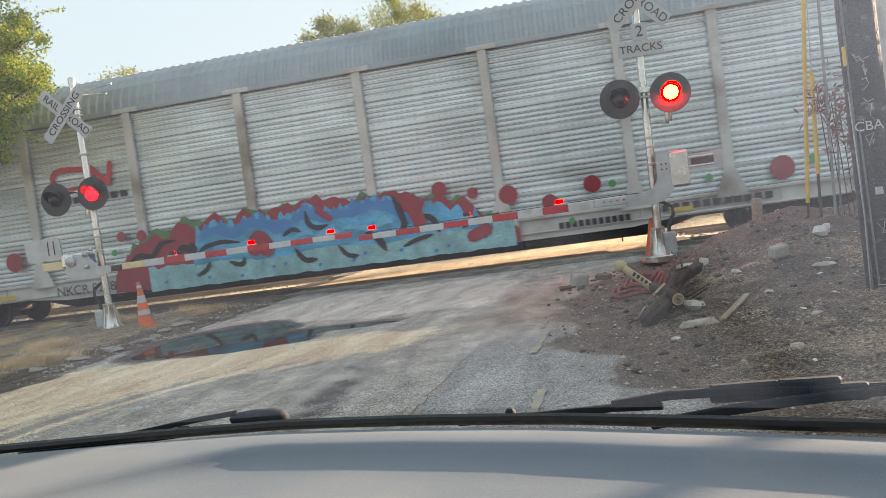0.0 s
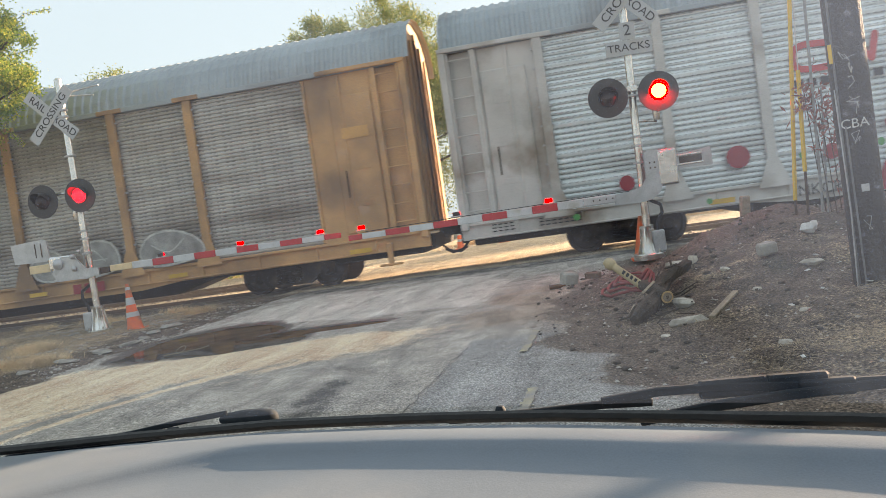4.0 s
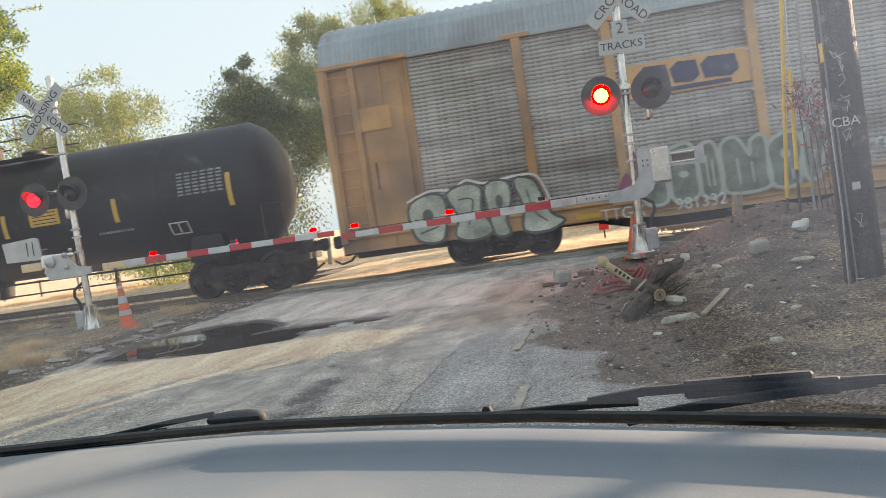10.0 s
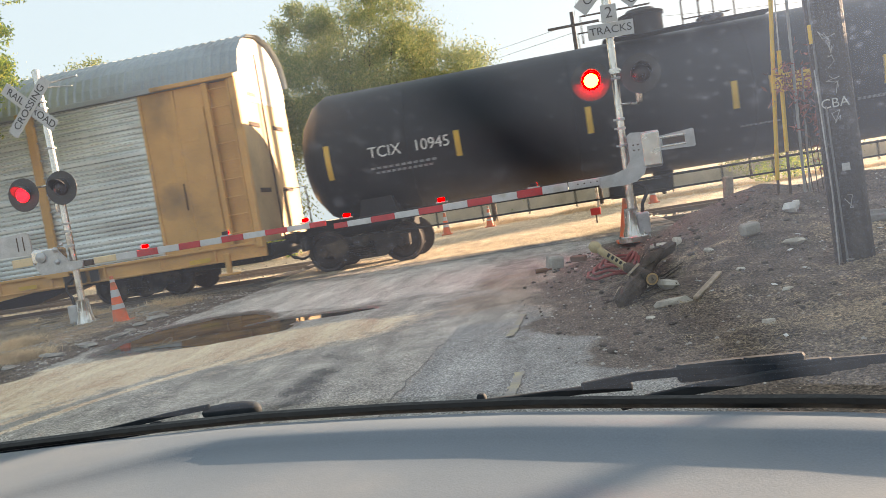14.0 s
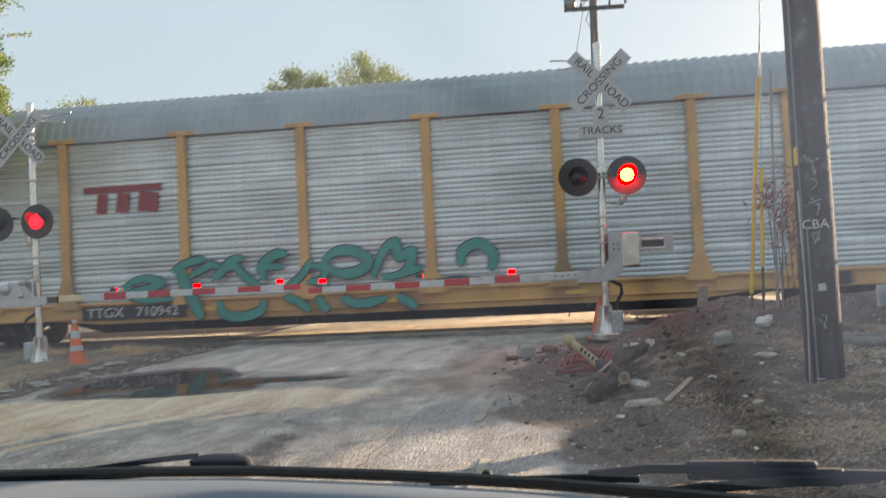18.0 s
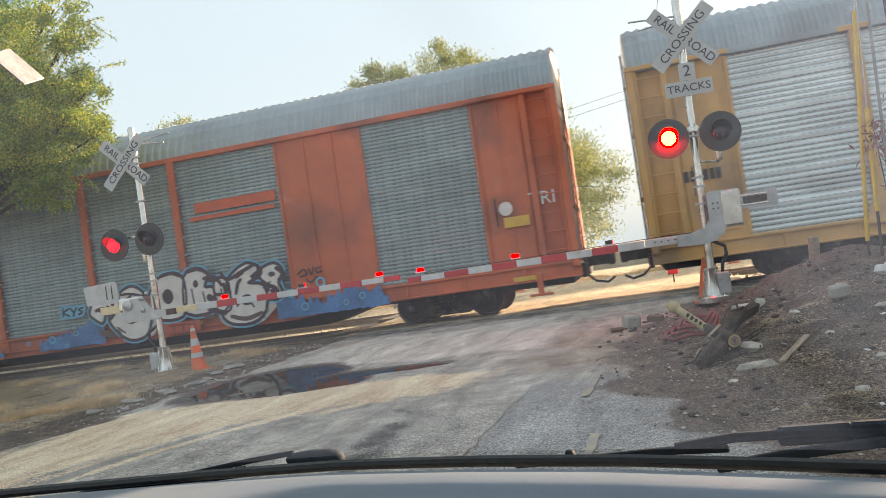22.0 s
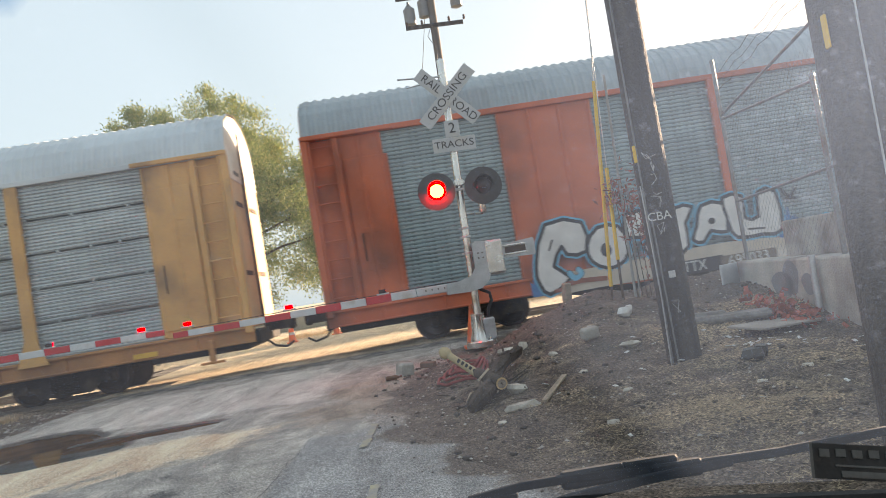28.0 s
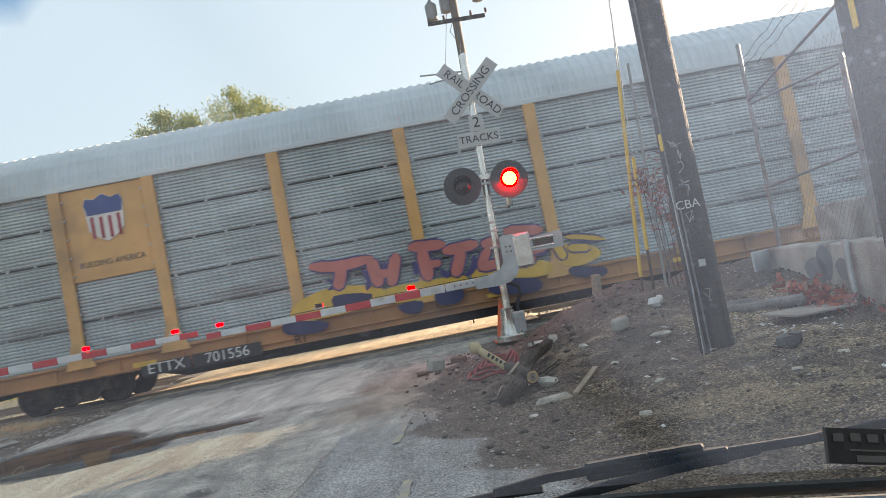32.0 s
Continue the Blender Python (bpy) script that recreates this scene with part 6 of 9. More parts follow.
lettering(car_e, [([(-8.62, 1.2), (-8.3, 2.04), (-7.52, 1.97), (-7.52, 1.36), (-7.93, 1.36), (-8.02, 1.55), (-8.26, 1.14), (-7.95, 0.85), (-8.42, 0.58), (-8.6, 0.82)], [], [[(-8.3, 1.5), (-8.2, 1.7)]]),
                  ([(-7.47, 1.46), (-7.2, 1.8), (-6.75, 1.76), (-6.6, 1.36), (-6.73, 1.03), (-7.08, 0.92), (-7.42, 1.12)], [(-7.09, 1.31, 0.12, 0.15)], []),
                  ([(-6.56, 1.98), (-5.95, 1.95), (-5.76, 1.62), (-5.80, 0.98), (-6.0, 0.86), (-6.26, 1.2), (-6.16, 1.46), (-6.58, 1.5)], [], []),
                  ([(-5.70, 1.5), (-5.5, 1.94), (-5.1, 1.92), (-5.3, 1.6), (-5.32, 1.1), (-5.76, 0.84), (-5.92, 1.0), (-5.62, 1.22)], [], []),
                  ([(-5.05, 1.5), (-4.9, 1.9), (-4.42, 1.88), (-4.42, 1.28), (-4.77, 1.36), (-4.97, 1.14), (-5.18, 1.22)], [(-4.72, 1.55, 0.08, 0.07)], []),
                  ([(-4.40, 2.0), (-3.98, 1.97), (-3.99, 1.5), (-3.68, 1.48), (-3.63, 1.99), (-3.24, 1.96), (-3.22, 1.13), (-3.66, 1.1), (-4.22, 1.12), (-4.36, 1.46)], [], [[(-3.95, 1.25), (-3.6, 1.22)]])], sp_white, sp_black, "white block letters with black outlines", sp_cyan, y=-1.672, rim=0.045, smooth_line=2)
patch(car_e, [[(-8.62, 0.95), (-8.4, 0.56), (-7.4, 0.55), (-5.5, 0.54), (-3.3, 0.52), (-3.1, 0.92), (-4.6, 1.05), (-6.5, 1.0), (-7.6, 0.98)], [(1.9, 0.9), (2.2, 0.56), (2.8, 0.55), (3.05, 0.72), (3.0, 1.0), (2.4, 1.05)], [(4.75, 0.95), (4.9, 0.58), (5.7, 0.55), (6.0, 0.7), (6.2, 0.95), (5.4, 1.05)]], cream, -1.6735, "cream sprayed base")
strokes(car_e, [(0.10, [(-8.1, 0.72), (-7.7, 0.75), (-7.2, 0.72)]), (0.08, [(-8.3, 0.62), (-8.1, 0.64)])], surf("spray brick", (0.24, 0.07, 0.04), 0.6, 0, 0.2), None, "brick red sprayed patch", -1.688)
strokes(car_e, [(0.11, [(-7.95, 0.95), (-7.85, 0.82), (-7.7, 0.9), (-7.75, 1.0)]), (0.09, [(-5.95, 0.95), (-5.85, 0.86), (-5.75, 0.92)])], sp_cyan, sp_black, "blue sprayed drop", -1.688, 0.012)
g = Geo()
for k, (x, z, r) in enumerate(((-2.95, 1.05, 0.12), (-2.2, 1.25, 0.10), (0.1, 0.82, 0.10), (0.5, 0.62, 0.06), (0.8, 0.9, 0.07), (-0.1, 0.62, 0.05), (6.6, 1.12, 0.11), (7.35, 1.28, 0.12), (6.9, 0.78, 0.10), (7.9, 0.75, 0.07), (-0.6, 0.8, 0.06), (8.3, 0.85, 0.08))):
    g.add([(x + r * (1.0 if q < 12 else 0.62) * math.cos(q * 0.5236), -1.666 - 0.0004 * k, z + r * (1.0 if q < 12 else 0.62) * math.sin(q * 0.5236)) for q in range(24)], [(q, (q + 1) % 12, 12 + (q + 1) % 12, 12 + q) for q in range(12)])
part("graffiti_spot", g, sp_cyan, car_e, "pale blue sprayed rings")
strokes(car_e, [(0.045, [(0.5, 1.35), (0.52, 1.55)]), (0.045, [(0.68, 1.52), (0.53, 1.44), (0.68, 1.34)]), (0.045, [(0.74, 1.52), (0.82, 1.42), (0.9, 1.52)]), (0.045, [(0.82, 1.42), (0.8, 1.33)]), (0.045, [(1.08, 1.5), (0.96, 1.47), (1.06, 1.4), (0.95, 1.35)])], sp_black, sp_cyan, "thin black tag with a blue glow", -1.66, 0.06)
drift = surf("spray drifting blue", (0.045, 0.16, 0.36), 0.55, 0, 0.4, 2.0, 30, 0.03)
field(car_e, -3.3, -1.4, lambda t: 0.57, lambda t: 1.55 - 0.9 * t, drift, -1.650, "blue sprayed patches", 0.25, 61)
field(car_e, -0.3, 1.6, lambda t: 0.57, lambda t: 0.75 + 0.45 * t, drift, -1.650, "blue sprayed patches", 0.2, 69)
field(car_e, 6.2, 8.9, lambda t: 0.57, lambda t: 0.78 + 0.30 * abs(math.sin(t * 5 + 1)), drift, -1.650, "blue sprayed patches", 0.25, 63)
field(car_e, -8.8, -8.0, lambda t: 0.57, lambda t: 0.95, drift, -1.650, "blue sprayed patches", 0.2, 65)
part("emblem", Geo().box((5.35, -1.555, 3.18), (2.2, 0.012, 0.10), Euler((0, 0.0, 0)).to_matrix()).box((5.45, -1.555, 3.42), (2.1, 0.012, 0.24)), spray("emblem orange", (0.55, 0.10, 0.04)), car_e, "orange bar emblem")
words("TRI", 0.40, stencil_white, car_e, pose(12.55, -1.60, 2.35))
part("placard", Geo().box((11.95, -1.60, 1.95), (0.55, 0.01, 0.22)), sp_yellow, car_e, "yellow placard")
part("placard", Geo().lathe((11.75, -1.60, 2.25), (0, -1, 0), [(0, 0.15), (0.006, 0.15)], 18), sp_white, car_e, "round white placard")
bars(car_e, -5.22, 0.65, 1.2, 0.30, stencil_dark, -1.692, name="number_board", label="black number board")
words("CTTX", 0.32, stencil_white, car_e, pose(-5.35, -1.698, 0.65), squash=0.85)
bars(car_e, -4.06, 0.63, 1.25, 0.28, spray("board brown", (0.16, 0.11, 0.075)), -1.692, name="number_board", label="brown number board")
words("695033", 0.32, stencil_white, car_e, pose(-4.06, -1.698, 0.63), squash=0.95)
strokes(car_e, [(0.035, [(6.8, 1.52), (6.95, 1.62), (7.02, 1.5), (6.85, 1.46)]), (0.035, [(7.08, 1.62), (7.14, 1.48), (7.2, 1.64)]), (0.035, [(7.38, 1.62), (7.26, 1.6), (7.28, 1.5), (7.4, 1.52)]), (0.035, [(7.0, 1.38), (7.1, 1.3), (7.25, 1.4), (7.4, 1.32)])], sp_black, None, "thin black tag", -1.60)
strokes(car_e, [(0.07, [(-3.05, 1.98), (-2.9, 1.8), (-2.75, 1.95)]), (0.06, [(-2.98, 1.78), (-2.75, 1.75)])], sp_black, None, "small dark tag", -1.60)

# newer grey car with yellow posts and a shield
P_F = [11.55, 8.86, 6.91, 4.17, 1.40, -1.43, -4.16, -6.85, -8.85, -11.53]
bays_f = pairs(P_F)
car_f = autorack("autorack_car", "newer grey slatted car carrier with yellow posts and purple graffiti", P_F[1:], [b for k, b in enumerate(bays_f) if k != 7], [(13.35, 11.55), (-11.53, -13.35)], ochre_bright, pan_new, roof_new, style=(0.072, 0.010, 5, 0), cap=False, postw=0.26, trucks=(-9.45, 9.2), foot=True, half=13.35, end_mat=door_tan, rail=roof_new, sill=worn_sill)
part("side_panel", panel_mesh(1.72, 0.98, 2.65, 0.072, 0.010, 2, pan_new, 0), pan_new, car_f, "ribbed galvanised side panel", pose(-7.85, -1.50, 0))
part("emblem_board", Geo().box((-7.85, -1.52, 3.62), (1.74, 0.06, 1.95), ch=0.01), ochre_bright, car_f, "yellow emblem board")
shield = [(-0.42, 0.28), (-0.37, 0.42), (-0.18, 0.38), (0, 0.48), (0.18, 0.38), (0.37, 0.42), (0.42, 0.28), (0.37, -0.28), (0.17, -0.46), (0, -0.54), (-0.17, -0.46), (-0.37, -0.28)]
em = part("shield", Geo().prism([(-7.85 + x, 3.95 + z) for x, z in shield][::-1], -1.575, -1.556), sp_white, car_f, "white shield with red stripes and a blue head")
part("shield_head", Geo().prism([(-8.26, 4.23), (-8.21, 4.36), (-8.03, 4.32), (-7.85, 4.42), (-7.67, 4.32), (-7.49, 4.36), (-7.44, 4.23), (-7.48, 4.0), (-8.22, 4.0)][::-1], -1.582, -1.5765), spray("shield blue", (0.03, 0.06, 0.22)), em, "blue shield head")
for k in range(4):
    part("shield_stripe", Geo().box((-8.13 + k * 0.187, -1.578, 3.73 - 0.02 * (k in (1, 2))), (0.07, 0.006, 0.46)), sp_red, em, "red shield stripe")
words("BUILDING AMERICA", 0.17, stencil_dark, car_f, pose(-7.85, -1.556, 2.98), squash=0.92)
patch(car_f, [[(-4.2, 1.35), (-3.4, 1.55), (-2.4, 1.35), (-2.5, 1.05), (-3.6, 0.95), (-4.3, 1.05)], [(-2.3, 1.3), (-1.2, 1.3), (-0.6, 1.25), (-0.7, 1.0), (-1.6, 0.95), (-2.3, 1.0)], [(-0.4, 1.4), (0.6, 1.35), (1.2, 1.2), (1.1, 0.95), (0.2, 1.0), (-0.4, 1.05)], [(1.5, 1.5), (2.1, 1.4), (2.3, 1.15), (1.8, 1.0), (1.4, 1.15)]], sp_yellow, -1.655, "yellow sprayed base")
patch(car_f, [[(-0.1, 1.05), (0.85, 0.92), (0.85, 0.65), (-0.08, 0.75)], [(-1.28, 1.04), (-0.74, 1.0), (-0.8, 0.74), (-1.26, 0.76)], [(-2.1, 0.91), (-1.6, 0.91), (-1.68, 0.68), (-2.0, 0.72)], [(1.6, 1.0), (2.3, 0.88), (2.27, 0.7), (1.66, 0.8)], [(-4.5, 1.0), (-3.66, 0.87), (-3.78, 0.68), (-4.5, 0.75)], [(-3.4, 1.36), (-2.6, 1.25), (-2.93, 1.02), (-3.38, 1.04)]], sp_navy, -1.66, "navy sprayed patches")
strokes(car_f, [(0.22, [(-3.8, 2.06), (-3.2, 1.96), (-2.45, 1.99)]), (0.24, [(-3.13, 1.9), (-3.28, 1.5)]), (0.26, [(-2.5, 1.98), (-2.42, 1.38)]), (0.18, [(-2.45, 1.62), (-2.1, 1.62)]), (0.24, [(-1.95, 1.99), (-2.18, 1.34)]), (0.22, [(-1.68, 2.06), (-0.9, 1.99)]), (0.26, [(-1.42, 1.97), (-1.37, 1.3)]), (0.16, [(-1.45, 1.63), (-1.05, 1.62)])], sp_rose, sp_violet, "salmon and purple sprayed letters", -1.668, 0.035, 0.45)
strokes(car_f, [(0.22, [(-0.98, 1.84), (-0.22, 1.87)]), (0.24, [(-0.58, 1.8), (-0.82, 1.28)]), (0.18, [(-0.15, 1.82), (0.24, 1.89)]), (0.2, [(0.02, 1.78), (-0.22, 1.38), (0.28, 1.42)]), (0.22, [(0.36, 2.02), (1.18, 1.9)]), (0.2, [(0.45, 1.82), (0.8, 1.52), (1.34, 1.6)]), (0.14, [(0.92, 1.34), (0.58, 1.25)])], sp_rose, sp_violet, "salmon and purple sprayed letters", -1.668, 0.035, 0.45)
strokes(car_f, [(0.09, [(-3.5, 1.72), (-3.3, 1.6), (-3.5, 1.5)]), (0.12, [(-2.72, 1.8), (-2.62, 1.55), (-2.7, 1.35)]), (0.10, [(-2.25, 1.85), (-2.2, 1.7)]), (0.10, [(-1.62, 1.75), (-1.6, 1.45)]), (0.12, [(-1.1, 1.45), (-0.95, 1.3)]), (0.13, [(-0.35, 1.65), (-0.4, 1.4), (-0.6, 1.25)]), (0.12, [(0.3, 1.7), (0.5, 1.5)]), (0.14, [(0.8, 1.75), (1.1, 1.72)]), (0.12, [(1.2, 1.4), (0.9, 1.45)])], sp_violet, None, "purple sprayed shadows", -1.663, 0.03, 0.2)
strokes(car_f, [(0.10, [(1.6, 1.66), (2.0, 1.58), (2.45, 1.45)]), (0.16, [(1.62, 1.42), (2.1, 1.34)]), (0.18, [(1.36, 1.64), (1.52, 1.2)])], sp_yellow, sp_violet, "yellow and purple sprayed tail", -1.668, 0.035, 0.3)
bars(car_f, -7.12, 0.58, 1.05, 0.26, stencil_dark, -1.60, name="number_board", label="black number board")
words("ETTX", 0.30, stencil_white, car_f, pose(-7.12, -1.608, 0.58), squash=1.1)
bars(car_f, -5.82, 0.58, 1.45, 0.28, stencil_dark, -1.60, name="number_board", label="black number board")
words("701556", 0.30, stencil_white, car_f, pose(-5.82, -1.608, 0.58), squash=1.05)
words("R1", 0.26, stencil_dark, car_f, pose(-4.25, -1.60, 0.60))


# black tank car
def tank_car():
    car = thing("tank_car", "glossy black tank car with yellow strips and a manway on top", "freight car", None, "train cars")
    black = surf("black tank paint", (0.013, 0.0145, 0.018), 0.5, 0, 0.25, 0.8, 40, 0.03, dirt=(0.022, 0.023, 0.026), dirt_amount=0.3, spec=0.25)
    R, zc, hl = 1.50, 2.55, 8.05
    prof = [(-hl, 0.02), (-hl + 0.05, 0.55), (-hl + 0.2, 1.0), (-hl + 0.45, 1.33), (-hl + 0.75, R), (-0.05, R), (0.0, R + 0.004), (0.05, R), (hl - 0.75, R), (hl - 0.45, 1.33), (hl - 0.2, 1.0), (hl - 0.05, 0.55), (hl, 0.02)]
    part("tank", Geo().lathe((0, 0, zc), (1, 0, 0), prof, 48), black, car, "long black tank shell", None, True)
    for x in (-5.4, -1.8, 1.8, 5.4):
        part("weld_seam", Geo().lathe((x, 0, zc), (1, 0, 0), [(0, R), (0.01, R + 0.006), (0.04, R + 0.006), (0.05, R)], 48), black, car, "", None, True)
    part("manway", Geo().lathe((0.0, 0, zc + R - 0.05), (0, 0, 1), [(0, 0.46), (0.50, 0.46), (0.50, 0.50), (0.56, 0.50), (0.60, 0.35), (0.66, 0.30), (0.68, 0.02)], 24), under_mat, car, "squat round manway dome", None, True)
    part("valve_dome", Geo().lathe((1.45, 0, zc + R - 0.05), (0, 0, 1), [(0, 0.30), (0.22, 0.30), (0.26, 0.24), (0.28, 0.02)], 20), black, car, "small valve cover", None, True)
    plat = Geo().box((0.75, -0.8, zc + R - 0.06), (3.4, 0.5, 0.03)).box((0.75, 0.8, zc + R - 0.06), (3.4, 0.5, 0.03))
    part("walkway", plat, under_mat, car, "grated top walkway")
    rl = Geo()
    zt = zc + R
    for y in (-0.98, 0.98):
        rl.tube([(1.05, y, zt - 0.05), (1.05, y, zt + 0.82), (1.2, y, zt + 0.92), (2.1, y, zt + 0.92), (2.45, y, zt + 0.75), (2.45, y, zt + 0.62)], 0.022, 7)
        rl.tube([(-1.35, y, zt - 0.05), (-1.35, y, zt + 0.52), (0.1, y, zt + 0.52)], 0.02, 7)
        rl.rod((1.75, y, zt - 0.05), (1.75, y, zt + 0.92), 0.018, n=7)
        rl.rod((1.05, y, zt + 0.4), (2.1, y, zt + 0.4), 0.018, n=7)
    part("guard_rail", rl, rust_iron, car, "pipe guard rail on the walkway", None, True)
    for s in (-1, 1):
        part("stub_sill", Geo().box((s * 7.0, 0, 0.95), (2.6, 0.7, 0.42), ch=0.03), under_mat, car)
        part("saddle", Geo().prism([(s * 6.3 - 0.5, 0.9), (s * 6.3 - 0.35, 1.5), (s * 6.3 + 0.35, 1.5), (s * 6.3 + 0.5, 0.9)][::-1], -1.2, 1.2), black, car, "tank saddle")
        part("end_platform", Geo().box((s * 8.1, 0, 1.12), (0.5, 2.7, 0.05)), under_mat, car)
        part("hand_rail", Geo().tube([(s * 7.8, -1.35, 1.1), (s * 7.8, -1.4, 2.0), (s * 8.3, -1.4, 2.0), (s * 8.3, -1.35, 1.1)], 0.018, 6), rust_iron, car)
        truck(car, s * 6.83, 0.457, 1.78)
    run = Geo().rod((-6.2, -1.35, 0.98), (6.2, -1.35, 0.98), 0.025, n=7).rod((-6.2, -1.35, 0.70), (6.2, -1.35, 0.70), 0.02, n=7)
    for k in range(13):
        run.rod((-6.0 + k, -1.35, 0.62), (-6.0 + k, -1.35, 1.02), 0.018, n=6)
    part("side_hand_rail", run, under_mat, car, "low safety rail along the tank")
    part("outlet_valve", Geo().lathe((0, 0, 0.62), (0, 0, 1), [(0, 0.16), (0.12, 0.2), (0.5, 0.24)], 14).box((-0.6, -0.5, 0.78), (1.3, 0.5, 0.3), ch=0.06), under_mat, car)
    ys = lambda z: -math.sqrt(max(R * R - (z - zc) ** 2, 0.01)) - 0.008

    def plate(x, z, w, h, mat, label, name="reflective_strip", n=1):
        g = Geo()
        for k in range(n):
            a, b = x - w / 2 + w * k / n, x - w / 2 + w * (k + (1 if n == 1 else 0.72)) / n
            zs = [z - h / 2 + h * i / 4 for i in range(5)]
            g.add([(a, ys(q), q) for q in zs] + [(b, ys(q), q) for q in zs], [(i, 5 + i, 6 + i, i + 1) for i in range(4)])
        return part(name, g, mat, car, label)

    for x, z in ((-7.16, 2.40), (-4.28, 2.36), (-1.49, 2.36), (1.43, 2.36), (4.31, 2.36), (7.16, 2.45)):
        plate(x, z, 0.12, 0.75 if abs(x) > 7 else 0.55, sp_yellow, "yellow reflective strip")
    plate(2.50, 2.44, 0.78, 0.36, sp_yellow, "yellow hazard notice plate", "notice_plate")
    for k in range(4):
        plate(2.50, 2.56 - 0.08 * k, 0.62, 0.02, stencil_dark, "small print bars", "small_print")
    words("TCIX", 0.34, stencil_white, car, pose(-5.88, ys(2.45) - 0.01, 2.45), squash=0.95)
    words("10945", 0.34, stencil_white, car, pose(-4.84, ys(2.45) - 0.01, 2.45), squash=0.95)
    for k in range(2):
        plate(-5.5, 2.12 - 0.10 * k, 1.5 - 0.2 * k, 0.05, stencil_dim, "small white stencil bars", "stencil_marks", 11)
    for k in range(7):
        plate(6.5, 2.95 - 0.08 * k, 1.15, 0.042, stencil_dim, "small white stencil bars", "stencil_marks", 6)
    for x0, x1, z0, z1 in ((5.5, 5.98, 1.6, 1.63), (5.5, 5.98, 1.86, 1.89), (5.5, 5.53, 1.6, 1.89), (5.95, 5.98, 1.6, 1.89), (5.72, 5.75, 1.6, 1.89)):
        plate((x0 + x1) / 2, (z0 + z1) / 2, x1 - x0, max(z1 - z0, 0.03), stencil_white, "white inspection frame", "inspection_frame")
    plate(4.2, 1.88, 0.9, 0.05, stencil_dim, "small white stencil bars", "stencil_marks", 10)
    plate(1.9, 1.72, 0.8, 0.035, stencil_dim, "small white stencil bars", "stencil_marks", 9)
    couplers(car, 8.1, 0.88)
    return car


car_c = tank_car()


# ---- tracks ----
def tracks():
    tie_mat = surf("creosoted tie", (0.06, 0.047, 0.038), 0.95, 0, 0.3, 3, 40, 0.6, piece=0.2)
    ballast = surf("crushed ballast", (0.22, 0.20, 0.175), 0.95, 0, 0.3, 6, 20, 1.0)
    plank = surf("crossing planks", (0.12, 0.10, 0.085), 0.9, 0, 0.3, 3, 40, 0.5, stretch=(0.3, 3, 3))
    tie = Geo().box((0, 0, -0.225), (0.22, 2.6, 0.14), ch=0.015).mesh("tie", tie_mat)
    for cy, tag in ((TRACK_Y, "near"), (TRACK2_Y, "far")):
        tr = thing("railway_track", "worn railway track on wooden ties, flush with the road", "track", pose(0, cy, 0), "railway tracks", "structure")
        for s in (-1, 1):
            prof = [(-0.075, -0.15), (0.075, -0.15), (0.075, -0.14), (0.012, -0.12), (0.012, -0.04), (0.036, -0.03), (0.036, 0.0), (-0.036, 0.0), (-0.036, -0.03), (-0.012, -0.04), (-0.012, -0.12), (-0.075, -0.14)]
            y = 0.7535 * s
            n = len(prof)
            g = Geo().add([(-160, y + a, b) for a, b in prof] + [(120, y + a, b) for a, b in prof], [(i, (i + 1) % n, n + (i + 1) % n, n + i) for i in range(n)])
            part("rail", g, rail_steel, tr, "polished steel rail")
        for k in range(64):
            x = -24 + k * 0.52
            if not -7.6 < x < 2.4:
                part("tie", tie, tie_mat, tr, "", pose(x, 0.03 * math.sin(k * 7.7), 0, 0, 0, 0.8 * math.sin(k * 3.1)))
        for y, w in ((-1.20, 0.72), (0.0, 1.30), (1.20, 0.72)):
            part("crossing_panel", Geo().box((-2.6, y, -0.055), (9.6, w, 0.10), ch=0.012), plank, tr, "dark crossing panel between the rails")
    g = Geo()
    for k in range(2600):
        x, y = rnd(-26, 9), rnd(15.9, 25.2)
        if -7.3 < x < 2.2 or abs(abs(y - TRACK_Y) - 0.75) < 0.1 or abs(abs(y - TRACK2_Y) - 0.75) < 0.1:
            continue
        r = rnd(0.03, 0.07)
        z = bare_height(x, y) + r * 0.2
        a = rnd(0, 6.28)
        g.add([(x + r * math.cos(a), y + r * math.sin(a), z), (x + r * math.cos(a + 2.1), y + r * math.sin(a + 2.1), z), (x + r * math.cos(a + 4.2), y + r * math.sin(a + 4.2), z), (x + rnd(-.01, .01), y, z + r * 0.8)], [(0, 1, 3), (1, 2, 3), (2, 0, 3)])
    tagged(part("ballast", g, ballast), "grey crushed stone ballast along the tracks", "ballast", kind="stuff")


tracks()


# ---- stones, litter and debris ----
def pebble(geo, x, y, z, rx, ry, rz, turn, seed):
    """An uneven stone of 26 faces."""
    rng = random.Random(seed)
    rows = [(-0.7, 0.6), (-0.1, 1.0), (0.5, 0.8)]
    vs = []
    for h, r in rows:
        for i in range(7):
            a = turn + 6.28319 * i / 7
            q = r * rng.uniform(0.8, 1.12)
            vs.append((x + rx * q * math.cos(a) * math.cos(turn) - ry * q * math.sin(a) * math.sin(turn), y + rx * q * math.cos(a) * math.sin(turn) + ry * q * math.sin(a) * math.cos(turn), z + rz * (h + rng.uniform(-0.12, 0.12))))
    fs = [tuple(range(6, -1, -1)), tuple(range(14, 21))] + [(k * 7 + i, k * 7 + (i + 1) % 7, k * 7 + 7 + (i + 1) % 7, k * 7 + 7 + i) for k in range(2) for i in range(7)]
    geo.add(vs, fs)


